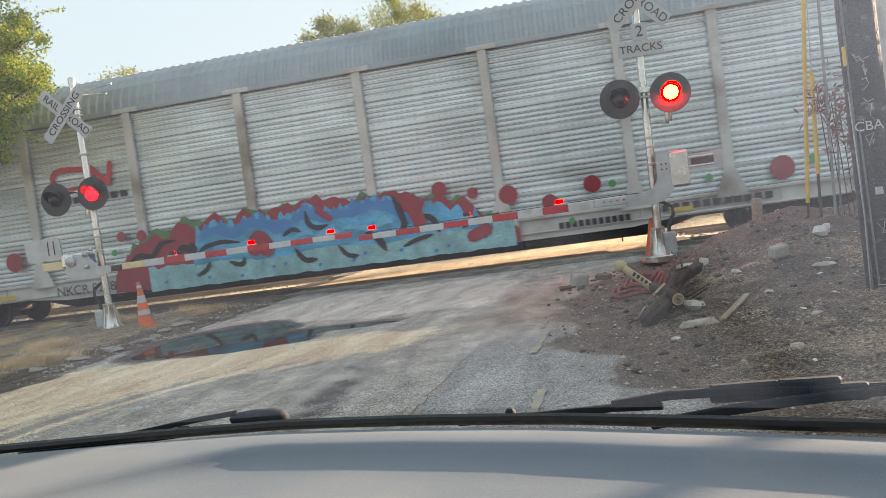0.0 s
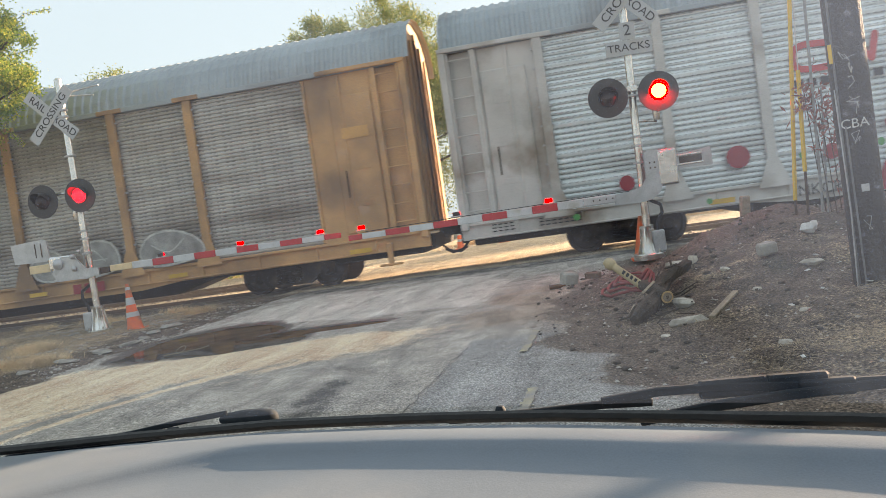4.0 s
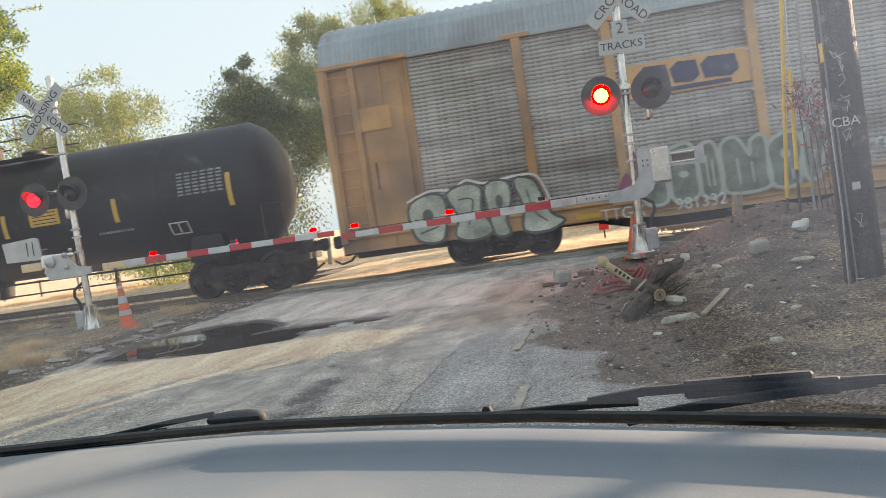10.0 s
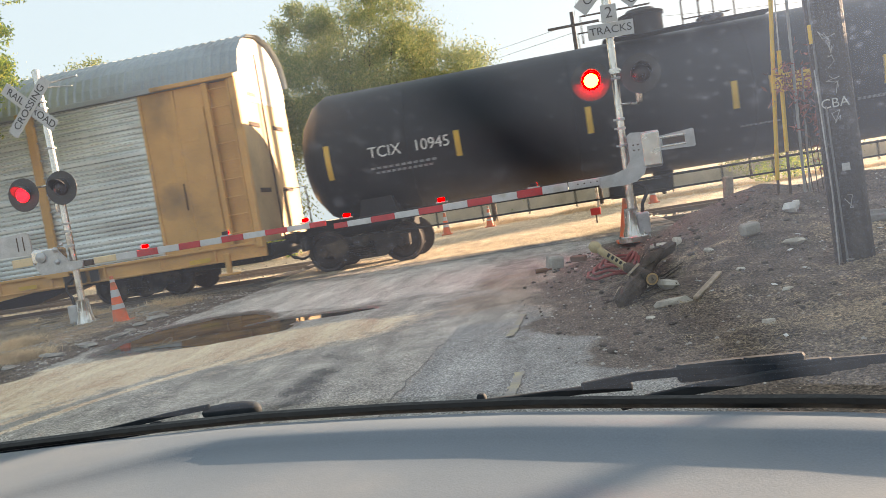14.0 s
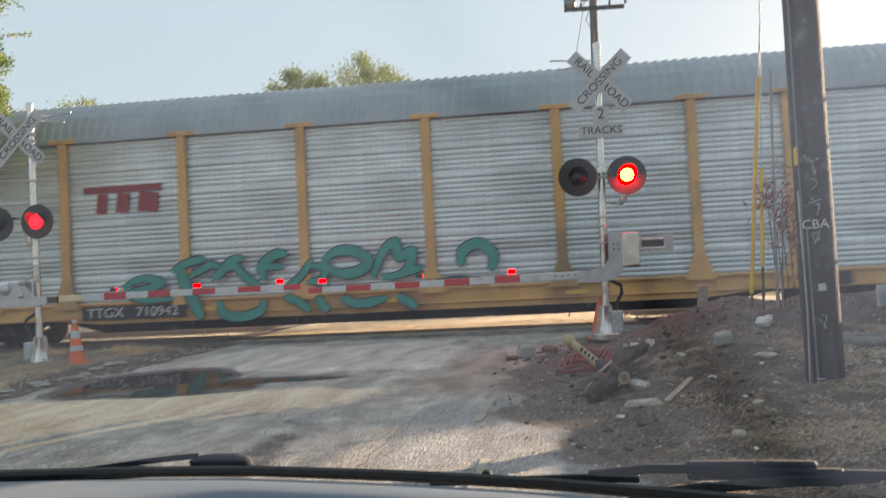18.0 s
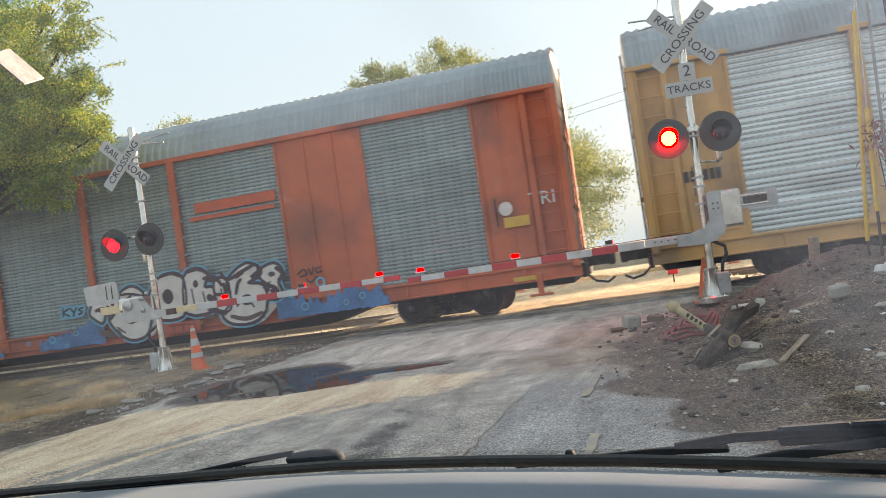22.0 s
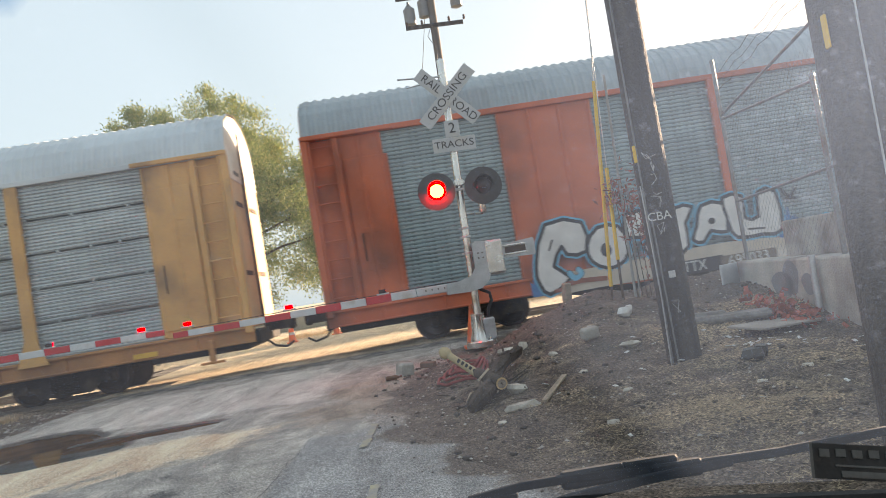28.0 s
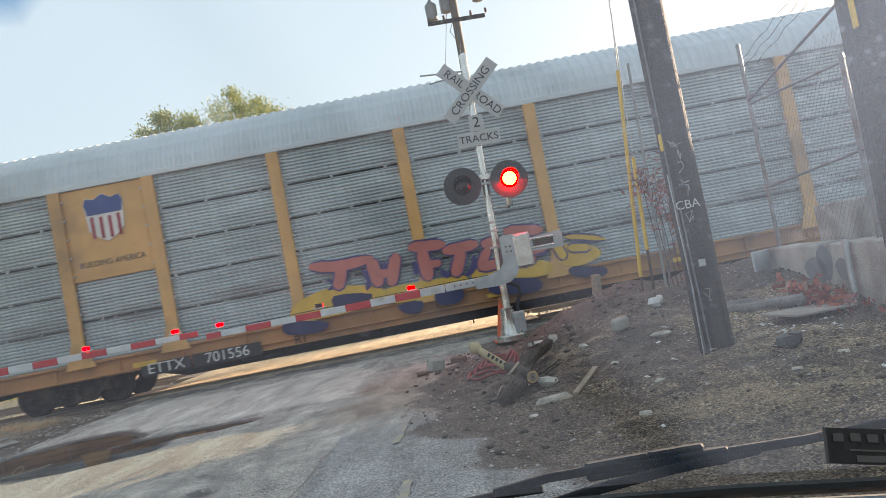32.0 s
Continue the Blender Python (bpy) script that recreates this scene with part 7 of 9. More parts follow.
def stone(x, y, size, label, mat=None, name="stone", group="loose stones", lift=0.25):
    g = Geo()
    pebble(g, 0, 0, 0, size[0] / 2, size[1] / 2, size[2] / 2, 0.0, int(x * 911 + y * 577))
    ob = part(name, g, mat or stone_pale, at=pose(x, y, bare_height(x, y) + size[2] * lift, rnd(-6, 6), rnd(-6, 6), rnd(-25, 25)))
    tagged(ob, label, "stone", group)


for x, y, s in ((0.76, 6.66, (0.36, 0.2, 0.14)), (1.23, 5.41, (0.11, 0.09, 0.08)), (1.18, 9.01, (0.13, 0.10, 0.15)), (1.0, 9.24, (0.26, 0.12, 0.10)), (2.07, 7.71, (0.24, 0.13, 0.10)), (0.71, 8.0, (0.14, 0.1, 0.1)),
                (0.83, 7.3, (0.22, 0.16, 0.14)), (0.62, 7.45, (0.10, 0.08, 0.07)), (1.6, 6.3, (0.10, 0.07, 0.06)), (2.4, 5.6, (0.09, 0.07, 0.05)), (0.55, 6.3, (0.09, 0.07, 0.05)), (1.9, 8.6, (0.12, 0.10, 0.08)), (1.45, 7.2, (0.08, 0.07, 0.06)), (2.9, 5.9, (0.10, 0.08, 0.06)), (1.35, 8.1, (0.10, 0.08, 0.07))):
    stone(x, y, s, "pale limestone rock lying on the dirt mound")
for x, y, s in ((-6.86, 12.0, (0.42, 0.26, 0.12)), (-6.85, 11.45, (0.30, 0.2, 0.09)), (-6.57, 10.31, (0.36, 0.22, 0.10)), (-6.62, 9.69, (0.40, 0.2, 0.09)), (-6.71, 9.08, (0.44, 0.22, 0.09)), (-6.9, 8.5, (0.2, 0.15, 0.07)), (-7.4, 12.9, (0.25, 0.2, 0.1)), (-7.6, 9.6, (0.22, 0.12, 0.06)), (-6.7, 10.9, (0.22, 0.16, 0.08))):
    stone(x, y, s, "broken pale kerb stone at the puddle's edge", concrete, "kerb_stone", "kerb stones")
blk = part("concrete_block", Geo().box((0, 0, 0.09), (0.18, 0.13, 0.12), ch=0.02), concrete, at=pose(1.80, 8.22, bare_height(1.8, 8.22) - 0.01, 4, -5, 14))
tagged(blk, "broken grey concrete block half sunk in dirt", "block")
blk = part("concrete_chunk", Geo().box((0, 0, 0.10), (0.22, 0.2, 0.24), ch=0.03), concrete, at=pose(-0.25, 11.0, bare_height(-0.25, 11.0) - 0.02, 8, 6, 20))
tagged(blk, "upright pale concrete chunk at the road edge", "block")
blk = part("brick", Geo().box((0, 0, 0.05), (0.22, 0.12, 0.09), ch=0.01), surf("old brick", (0.16, 0.10, 0.075), 0.95, 0, 0.2), at=pose(0.10, 11.5, bare_height(0.1, 11.5), 5, 3, -25))
tagged(blk, "dark old brick lying by the road", "brick")


def debris():
    # rotten trunk, sawn branch
    lg = thing("fallen_log", "dark rotten tree trunk lying down the mound's slope", "log", pose(0.36, 6.95, bare_height(0.36, 6.95) + 0.05))
    a, b = Vector((0, 0, 0)), Vector((0.66, 1.50, bare_height(1.0, 8.43) - bare_height(0.36, 6.95) + 0.10))
    g = Geo()
    rings, n = 15, 14
    for k in range(rings):
        f = k / (rings - 1)
        c = a.lerp(b, f) + Vector((0.03 * math.sin(f * 7), 0, 0.015 * math.sin(f * 11)))
        rad = (0.088 - 0.03 * f) * (0.45 if k == 0 else 0.8 if k == 1 else 1.0)
        for i in range(n):
            t = 6.28319 * i / n
            q = rad * (1 + 0.28 * fuzz(math.cos(t) * 2 + f * 2, math.sin(t) * 2, 1.3, f * 1.2) + 0.12 * math.sin(5 * t))
            g.v.append(tuple(c + Vector((0.9 * math.cos(t), -0.4 * math.cos(t), math.sin(t))) * q))
    g.f = [(k * n + i, k * n + (i + 1) % n, k * n + n + (i + 1) % n, k * n + n + i) for k in range(rings - 1) for i in range(n)] + [tuple(range(n - 1, -1, -1)), tuple(range((rings - 1) * n, rings * n))]
    part("trunk", g, bark, lg)
    for k in range(16):
        f = 0.02 + 0.06 * k
        p = a.lerp(b, min(f, 0.95)) + Vector((0.07 * math.sin(k * 2.4) - 0.03, -0.07, 0.05 + 0.03 * math.cos(k * 1.9)))
        part("bark_strip", Geo().box(p, (0.018 + 0.008 * math.sin(k), 0.20 + 0.08 * math.sin(k * 3.1), 0.012), Euler((0.35 + 0.3 * math.sin(k * 1.3), 0.6 * math.sin(k * 2.0), -0.45 + 0.3 * math.sin(k * 2.7))).to_matrix(), 0.004), wood_pale if k % 5 == 2 else bark, lg)
    rng = random.Random(77)
    for k in range(26):
        x, y = 0.55 + rng.gauss(0, 0.16), 7.3 + rng.gauss(0, 0.35)
        t = rng.uniform(0, 3.14)
        l = rng.uniform(0.1, 0.28)
        z = bare_height(x, y) + 0.03
        tagged(part("twig", Geo().rod((x, y, z), (x + l * math.cos(t), y + l * math.sin(t), bare_height(x + l * math.cos(t), y + l * math.sin(t)) + rng.uniform(0.02, 0.09)), 0.007, 0.004, 5), bark), "dark dry twig lying by the rotten trunk", "twig", "twigs on the mound")
    br = thing("sawn_branch", "short sawn branch with a pale cut face on the mound", "log", pose(0.695, 7.32, 0.185))
    part("branch", Geo().rod((0, 0, 0), (-0.16, 0.52, 0.07), 0.062, 0.055, 14), bark, br, "", None, True)
    part("cut_face", Geo().lathe((0.0015, -0.006, -0.0008), (0.25, -0.96, -0.12), [(0, 0.058), (0.004, 0.056)], 18), wood_cut, br, "pale cut face with rings")
    for r in (0.042, 0.022):
        part("ring", Geo().lathe((0.0025, -0.0102, -0.0012), (0.25, -0.96, -0.12), [(0, r), (0.0012, r - 0.006)], 18), bark if r < 0.04 else wood_pale, br)
    pl = part("plank", Geo().box((0, 0, 0), (0.85, 0.05, 0.02), ch=0.004), wood_pale, at=pose(1.12, 6.95, bare_height(1.12, 6.95) + 0.03, 4, -5, 66))
    tagged(pl, "weathered pale board lying on the slope", "board")
    # hose coil
    g = Geo()
    for q in range(4):
        pts = []
        for k in range(17):
            t = 6.28319 * k / 16
            x, y = 0.45 + 0.03 * q + (0.30 - 0.045 * q) * math.cos(t), 9.1 + 0.05 * q + (0.40 - 0.06 * q) * math.sin(t)
            pts.append((x, y, bare_height(x, y) + 0.03 + 0.025 * q + 0.015 * math.sin(3 * t + q)))
        g.tube(pts, 0.017, 6)
    tagged(part("hose_coil", g, hose_red, smooth=True), "coiled dull red hose lying on the mound", "hose")
    bt = thing("wooden_post", "short tan post with a knob and dark print on the mound", "post", pose(0.60, 8.55, bare_height(0.6, 8.55) + 0.05))
    tan = surf("tan post paint", (0.42, 0.33, 0.19), 0.7, 0, 0.15, 5, 50, 0.1)
    w = Vector((-0.30, 0.20, 0.26))
    part("shaft", Geo().rod((0, 0, 0), w, 0.045, 0.04, 12), tan, bt, "", None, True)
    part("knob", Geo().lathe(w * 0.97, w, [(-0.02, 0.03), (0.01, 0.06), (0.06, 0.068), (0.11, 0.045), (0.125, 0.01)], 12), tan, bt, "rounded knob", None, True)
    for k in range(5):
        part("print_bar", Geo().box(w * (0.18 + 0.12 * k) + Vector((0, -0.042, 0.012)), (0.03, 0.012, 0.045), w.to_track_quat("X", "Z").to_matrix(), 0.002), stencil_dark, bt, "dark print bar")
    # stump posts, bottle, bags, papers
    tagged(part("stump_post", Geo().box((0, 0, 0.14), (0.12, 0.12, 0.36), ch=0.02), wood_pale, at=pose(2.30, 11.6, bare_height(2.3, 11.6) - 0.02, 3, 4, 20)), "short cut wooden post on the mound's ridge", "post")
    tagged(part("bottle", Geo().lathe((0, 0, 0), (1, 0.2, 0), [(0, 0.03), (0.14, 0.032), (0.18, 0.012), (0.22, 0.012)], 10), surf("brown glass", (0.12, 0.05, 0.02), 0.2, 0, 0.1), at=pose(-0.5, 10.6, 0.05), smooth=True), "brown bottle lying by the road", "bottle")
    for x, y, s, c, lab in ((2.43, 9.04, (0.20, 0.14, 0.16), (0.60, 0.59, 0.58), "crumpled white plastic bag on the ridge"), (2.70, 6.36, (0.26, 0.2, 0.16), (0.02, 0.02, 0.02), "crumpled black plastic bag on the dirt")):
        g = Geo()
        pebble(g, 0, 0, 0, s[0] / 2, s[1] / 2, s[2] / 2, 0.3, 5)
        pebble(g, s[0] * 0.3, 0.03, 0.02, s[0] / 3, s[1] / 3, s[2] / 2.2, 1.3, 8)
        tagged(part("plastic_bag", g, surf("crumpled plastic", c, 0.4, 0, 0.1, 6, 30, 0.6), at=pose(x, y, bare_height(x, y) + s[2] * 0.35)), lab, "bag")
    paper = surf("scrap paper", (0.62, 0.62, 0.60), 0.8, 0, 0.15, 5, 40, 0.1, piece=0.3)
    for k in range(70):
        x, y = random.gauss(2.98, 0.35), random.gauss(7.05, 0.38)
        if k > 44:
            x, y = rnd(0.8, 3.6), rnd(4.6, 8.6)
        if x - curve(y, FOOT) < 0.4:
            continue
        w, h = rnd(0.015, 0.06), rnd(0.012, 0.035)
        ob = part("paper_scrap", Geo().box((0, 0, 0), (w, h, 0.004)), paper, at=pose(x, y, bare_height(x, y) + 0.014, rnd(-20, 20), rnd(-20, 20), rnd(0, 180)))
        tagged(ob, "torn scrap of pale litter on the dirt", "litter", "litter scraps")
    sh = part("cardboard_sheet", Geo().box((0, 0, 0), (0.80, 0.45, 0.02), ch=0.004), surf("wet cardboard", (0.30, 0.27, 0.24), 0.8, 0, 0.2), at=pose(3.42, 7.45, bare_height(3.42, 7.45) + 0.05, 4, 3, 24))
    tagged(sh, "flat grey cardboard sheet below the concrete wall", "cardboard")
    cl = part("cloth_heap", Geo().box((0, 0, 0.0), (0.7, 0.3, 0.08), ch=0.03).box((-0.2, 0.14, 0.02), (0.5, 0.16, 0.1), ch=0.04).box((0.3, -0.05, 0.01), (0.4, 0.3, 0.08), ch=0.03), surf("faded cloth", (0.17, 0.16, 0.15), 0.95, 0, 0.25, 4, 30, 0.5), at=pose(3.15, 8.05, bare_height(3.15, 8.05) + 0.03, 0, 0, -28))
    tagged(cl, "heap of faded grey cloth on the dirt", "cloth")
    red = surf("red leaves", (0.35, 0.09, 0.06), 0.9, 0, 0.3)
    g = Geo()
    for k in range(260):
        x, y = random.gauss(3.74, 0.12), random.gauss(7.9, 0.3)
        s = rnd(0.02, 0.05)
        z = bare_height(x, y) + rnd(0.02, 0.14)
        d = [Vector((rnd(-1, 1), rnd(-1, 1), rnd(-1, 1))).normalized() * s for _ in range(2)]
        p = Vector((x, y, z))
        g.add([p - d[0], p + d[1], p + d[0], p - d[1]], [(0, 1, 2, 3)])
    tagged(part("dry_leaves", g, red), "heap of dry red leaves at the wall's foot", "leaves", kind="stuff")


debris()


def litter_stuff():
    straw = bpy.data.materials.new("dry straw")
    straw.use_nodes = True
    nd, ln = straw.node_tree.nodes, straw.node_tree.links
    ge = nd.new("ShaderNodeNewGeometry")
    rp = nd.new("ShaderNodeValToRGB")
    rp.color_ramp.elements[0].color, rp.color_ramp.elements[1].color = (0.09, 0.066, 0.045, 1), (0.46, 0.36, 0.235, 1)
    ln.new(ge.outputs["Random Per Island"], rp.inputs[0])
    ln.new(rp.outputs[0], nd["Principled BSDF"].inputs["Base Color"])
    nd["Principled BSDF"].inputs["Roughness"].default_value = 0.9
    g = Geo()
    count = 0
    while count < 90000:
        if rnd(0, 1) < 0.55:
            x, y = rnd(-0.2, 5.0), 3.4 + 8.5 * rnd(0, 1) ** 1.35
            d = x - curve(y, FOOT)
            if d < -0.05 or rnd(0, 1) > smooth(-0.1, 0.9, d) * (0.40 + 1.0 * fuzz(x, y, 0.9, 9.0) + 0.5 * fuzz(x, y, 2.6, 19.0)) * (1 - 0.75 * smooth(7.6, 9.6, y)):
                continue
        else:
            x, y = rnd(-13, -6.6), rnd(7.5, 15.8)
            if rnd(0, 1) > 0.55 + 0.9 * fuzz(x, y, 0.7, 3.3):
                continue
        z = bare_height(x, y) + rnd(0.004, 0.02)
        a, l, w, up = rnd(0, 6.28), rnd(0.015, 0.055), rnd(0.0012, 0.0032), rnd(-0.1, 0.5)
        dx, dy = math.cos(a) * l, math.sin(a) * l
        nx, ny = -math.sin(a) * w, math.cos(a) * w
        g.add([(x - nx, y - ny, z), (x + nx, y + ny, z), (x + dx + nx, y + dy + ny, z + l * up * 0.4), (x + dx - nx, y + dy - ny, z + l * up * 0.4)], [(0, 1, 2, 3)])
        count += 1
    tagged(part("straw_litter", g, straw), "dry straw and twigs strewn over the earth", "straw", kind="stuff")
    # tufts of standing dry grass on the far verge
    g = Geo()
    for cx, cy in [(-7.35, 9.15), (-7.55, 9.2), (-7.12, 9.1), (-7.25, 9.3), (-8.0, 8.92), (-8.2, 8.62), (-8.62, 10.9), (-8.35, 10.6), (-8.9, 11.3), (-9.6, 14.6), (-8.3, 14.9), (-10.6, 12.4), (-7.5, 14.2), (-9.4, 9.6), (-11.6, 15.0), (-10.4, 15.2), (-12.4, 13.6)]:
        for k in range(520):
            x, y = random.gauss(cx, 0.17), random.gauss(cy, 0.13)
            z, l = bare_height(x, y), rnd(0.04, 0.15)
            a, lean = rnd(0, 6.28), rnd(0.3, 1.6)
            dx, dy = math.cos(a) * l * lean, math.sin(a) * l * lean
            g.add([(x - 0.003, y, z), (x + 0.003, y, z), (x + dx, y + dy, z + l)], [(0, 1, 2)])
    for k in range(26000):
        x, y = rnd(-24, 16), random.gauss(29.8, 0.9)
        z, l = 0.0, rnd(0.04, 0.26) * (0.35 + 1.3 * fuzz(x, y, 0.6))
        a, lean = rnd(0, 6.28), rnd(0.2, 0.9)
        g.add([(x - 0.006, y, z), (x + 0.006, y, z), (x + math.cos(a) * lean * l, y + math.sin(a) * lean * l, z + l)], [(0, 1, 2)])
    tuft = surf("bleached grass", (0.60, 0.43, 0.26), 0.9, 0, 0.45, 2.5, 30, 0.1)
    tagged(part("dry_grass", g, tuft), "tufts of dry yellow grass by the tracks", "grass", kind="stuff")
    peb = surf("small gravel", (0.36, 0.335, 0.30), 0.95, 0, 0.3, 3, 20, 0.3)
    g = Geo()
    count = 0
    while count < 5200:
        x, y = (rnd(-0.4, 4.6), rnd(3.6, 12.5)) if rnd(0, 1) < 0.25 else (rnd(-11, 1), rnd(4, 15.8))
        if puddle_depth(x, y) > -0.1 or (rnd(0, 1) < 0.72 and road_left(y) + 0.4 < x < road_right(y) - 0.5):
            continue
        r = 0.004 + 0.018 * rnd(0, 1) ** 6
        on_road = road_left(y) < x < road_right(y) and y < 16
        z = (0.014 if on_road else bare_height(x, y)) + r * 0.3
        a = rnd(0, 6.28)
        g.add([(x + r * math.cos(a + i * 1.571), y + r * math.sin(a + i * 1.571), z) for i in range(4)] + [(x, y, z + r * 0.7), (x, y, z - r)], [(0, 1, 4), (1, 2, 4), (2, 3, 4), (3, 0, 4)])
        count += 1
    while count < 9200:
        x, y = rnd(-11.5, -5.9), rnd(8.0, 15.4)
        if puddle_depth(x, y) > -0.1 or rnd(0, 1) > 0.25 + 1.2 * fuzz(x, y, 1.2, 47.0):
            continue
        r = 0.006 + 0.026 * rnd(0, 1) ** 5
        pebble(g, x, y, bare_height(x, y) + r * 0.2, r * rnd(0.8, 1.6), r * rnd(0.7, 1.2), r * 0.6, rnd(0, 3), count)
        count += 1
    clod = Geo()
    for k in range(3000):
        x, y = rnd(-0.6, 4.6), rnd(4.2, 12.8)
        d = x - curve(y, FOOT)
        if d < -0.5 or rnd(0, 1) > 0.35 + 0.9 * fuzz(x, y, 1.4, 91.0) + 0.3 * smooth(8.0, 10.0, y):
            continue
        r = 0.008 + 0.028 * rnd(0, 1) ** 4
        pebble(clod, x, y, (bare_height(x, y) if d > -0.1 else 0.014) + r * 0.25, r * rnd(0.7, 1.3), r * rnd(0.7, 1.3), r * 0.7, rnd(0, 3), k)
    tagged(part("earth_clods", clod, surf("dark clods", (0.075, 0.060, 0.050), 0.95, 0, 0.4, 5, 40, 0.6)), "dark crumbled earth clods over the mound", "earth", kind="stuff")
    tagged(part("gravel", g, peb), "scattered small pale stones", "gravel", kind="stuff")


litter_stuff()


# ---- poles, guards, fence and wall on the mound ----
def poles():
    dull_pipe = surf("dull grey pipe", (0.16, 0.16, 0.16), 0.7, 0, 0.2)
    p = thing("utility_pole", "dark tarred utility pole with chalk tags and a conduit", "utility pole", pose(2.27, 6.80, 0.05), "utility poles")
    part("shaft", Geo().rod((0, 0, -0.3), (0.0, 0.02, 9.5), 0.150, 0.125, 22), wood_pole, p, "", None, True)
    part("conduit", Geo().rod((-0.135, -0.085, 0.0), (-0.125, -0.085, 5.5), 0.009, n=8).rod((-0.10, -0.135, 0.0), (-0.11, -0.12, 1.4), 0.008, n=8), dull_pipe, p, "thin grey conduit", None, True)
    part("ground_wire", Geo().tube([(-0.16, -0.1, 0.0), (-0.14, -0.10, 0.7), (-0.145, -0.07, 1.7)], 0.006, 6), steel_galv, p)
    part("tag_strip", Geo().box((-0.15, -0.09, 1.98), (0.012, 0.035, 0.15), Euler((0, 0, 0.5)).to_matrix(), 0.004), yellow_plastic, p, "narrow yellow tag")
    part("metal_tag", Geo().box((-0.03, -0.152, 0.90), (0.06, 0.006, 0.06), ch=0.002), steel_galv, p)
    chalk = surf("chalk white paint", (0.55, 0.54, 0.52), 0.9, 0, 0.15)
    m = pose(0, 0, 0, 0, 0, -18.5)
    words("CBA", 0.105, chalk, p, m @ pose(0.0, -0.153, 1.41), "painted_letters")
    rng = random.Random(3)
    for z, w in ((1.95, 0.12), (1.85, 0.10), (1.74, 0.09), (1.62, 0.12), (1.52, 0.10), (1.30, 0.08), (0.62, 0.10)):
        g = Geo()
        pts = [(rng.uniform(-w / 2, w / 2), 0, z + rng.uniform(-0.055, 0.055)) for _ in range(6)]
        for a, b in zip(pts, pts[1:]):
            q = [m @ Vector((v[0], -math.sqrt(0.151 ** 2 - v[0] ** 2) - 0.001, v[2])) for v in (a, b)]
            g.rod(q[0], q[1], 0.003, n=4)
        part("chalk_scribble", g, surf("thin chalk", (0.36, 0.35, 0.34), 0.9, 0, 0.2), p, "thin chalk scribble")
    p2 = thing("utility_pole", "thick weathered utility pole with a thin grey wire", "utility pole", pose(2.26, 3.62, 0.02), "utility poles")
    part("shaft", Geo().rod((0, 0, -0.3), (0.05, 0, 8.5), 0.185, 0.155, 22), surf("grey pole wood", (0.060, 0.050, 0.043), 0.95, 0, 0.35, 2.0, 40, 0.9, stretch=(6, 6, 0.35)), p2, "", None, True)
    part("wire", Geo().tube([(-0.07, -0.19, 0.0), (-0.06, -0.18, 2.0), (-0.02, -0.175, 5.0)], 0.005, 6), steel_galv, p2, "thin grey ground wire")
    part("tag_strip", Geo().box((-0.165, -0.09, 2.05), (0.012, 0.04, 0.16), ch=0.004), yellow_plastic, p2, "narrow yellow tag")
    # guy wires with yellow guards
    for a, b, z0, z1, lab in (((2.70, 10.55, 0.60), (3.35, 8.1, 9.0), 0.02, 0.345, "tall yellow plastic guy guard on the ridge"), ((2.82, 10.45, 0.60), (3.10, 8.0, 9.0), 0.06, 0.205, "shorter yellow plastic guy guard on the ridge")):
        a, b = Vector(a), Vector((a[0] + (2.92 - 2.68) * 2.9, a[1] - 0.3, 9.2)) if z1 > 0.3 else Vector((a[0] + 0.35, a[1] - 0.3, 9.2))
        gw = thing("guy_wire", lab, "guy wire", None, "guy wires")
        part("wire", Geo().rod(a, b, 0.008, n=6), steel_galv, gw)
        part("guard", Geo().rod(a.lerp(b, z0), a.lerp(b, z1), 0.026, n=10), yellow_plastic, gw, "yellow plastic sleeve", None, True)
        part("anchor_rod", Geo().rod(a - Vector((0.0, 0, 0.2)), a.lerp(b, z0 + 0.01), 0.018, n=8), rust_iron, gw)
    for x, y, h in ((2.95, 10.3, 3.6), (3.02, 10.35, 2.1)):
        tagged(part("thin_stake", Geo().rod((x, y, 0.45), (x + 0.10, y, h), 0.018 if h > 3 else 0.012, n=8), surf("grey stake", (0.25, 0.25, 0.24), 0.7), smooth=True), "thin grey stake standing in the mound", "stake", "stakes")
    # dried red vine
    vine = surf("dried red vine", (0.27, 0.085, 0.06), 0.95, 0, 0.4)
    g = Geo()
    for cx, cz, n, sx, sz in ((2.95, 2.0, 70, 0.10, 0.12), (3.15, 1.9, 120, 0.13, 0.20), (3.28, 1.55, 150, 0.12, 0.28), (3.02, 1.6, 40, 0.06, 0.25), (3.36, 1.2, 120, 0.10, 0.25)):
        for k in range(n):
            p = Vector((random.gauss(cx, sx), random.gauss(10.3, 0.12), random.gauss(cz, sz)))
            d0, d1 = Vector((rnd(-1, 1), rnd(-1, 1), rnd(-1.4, 0.2))).normalized() * rnd(0.03, 0.08), Vector((rnd(-1, 1), rnd(-1, 1), rnd(-1, 1))).normalized() * 0.018
            g.add([p - d0, p + d1, p + d0, p - d1], [(0, 1, 2, 3)])
    v = thing("dried_vine", "dry reddish vine clinging to the guy wires", "vine", None)
    part("leaves", g, vine, v)
    st = Geo()
    for k in range(7):
        st.tube([(3.0 + 0.06 * k, 10.32, 0.55), (2.95 + 0.07 * k, 10.3, 1.2), (2.9 + 0.075 * k, 10.3, 2.15 - 0.1 * k)], 0.006, 5)
    part("stems", st, bark, v)


poles()


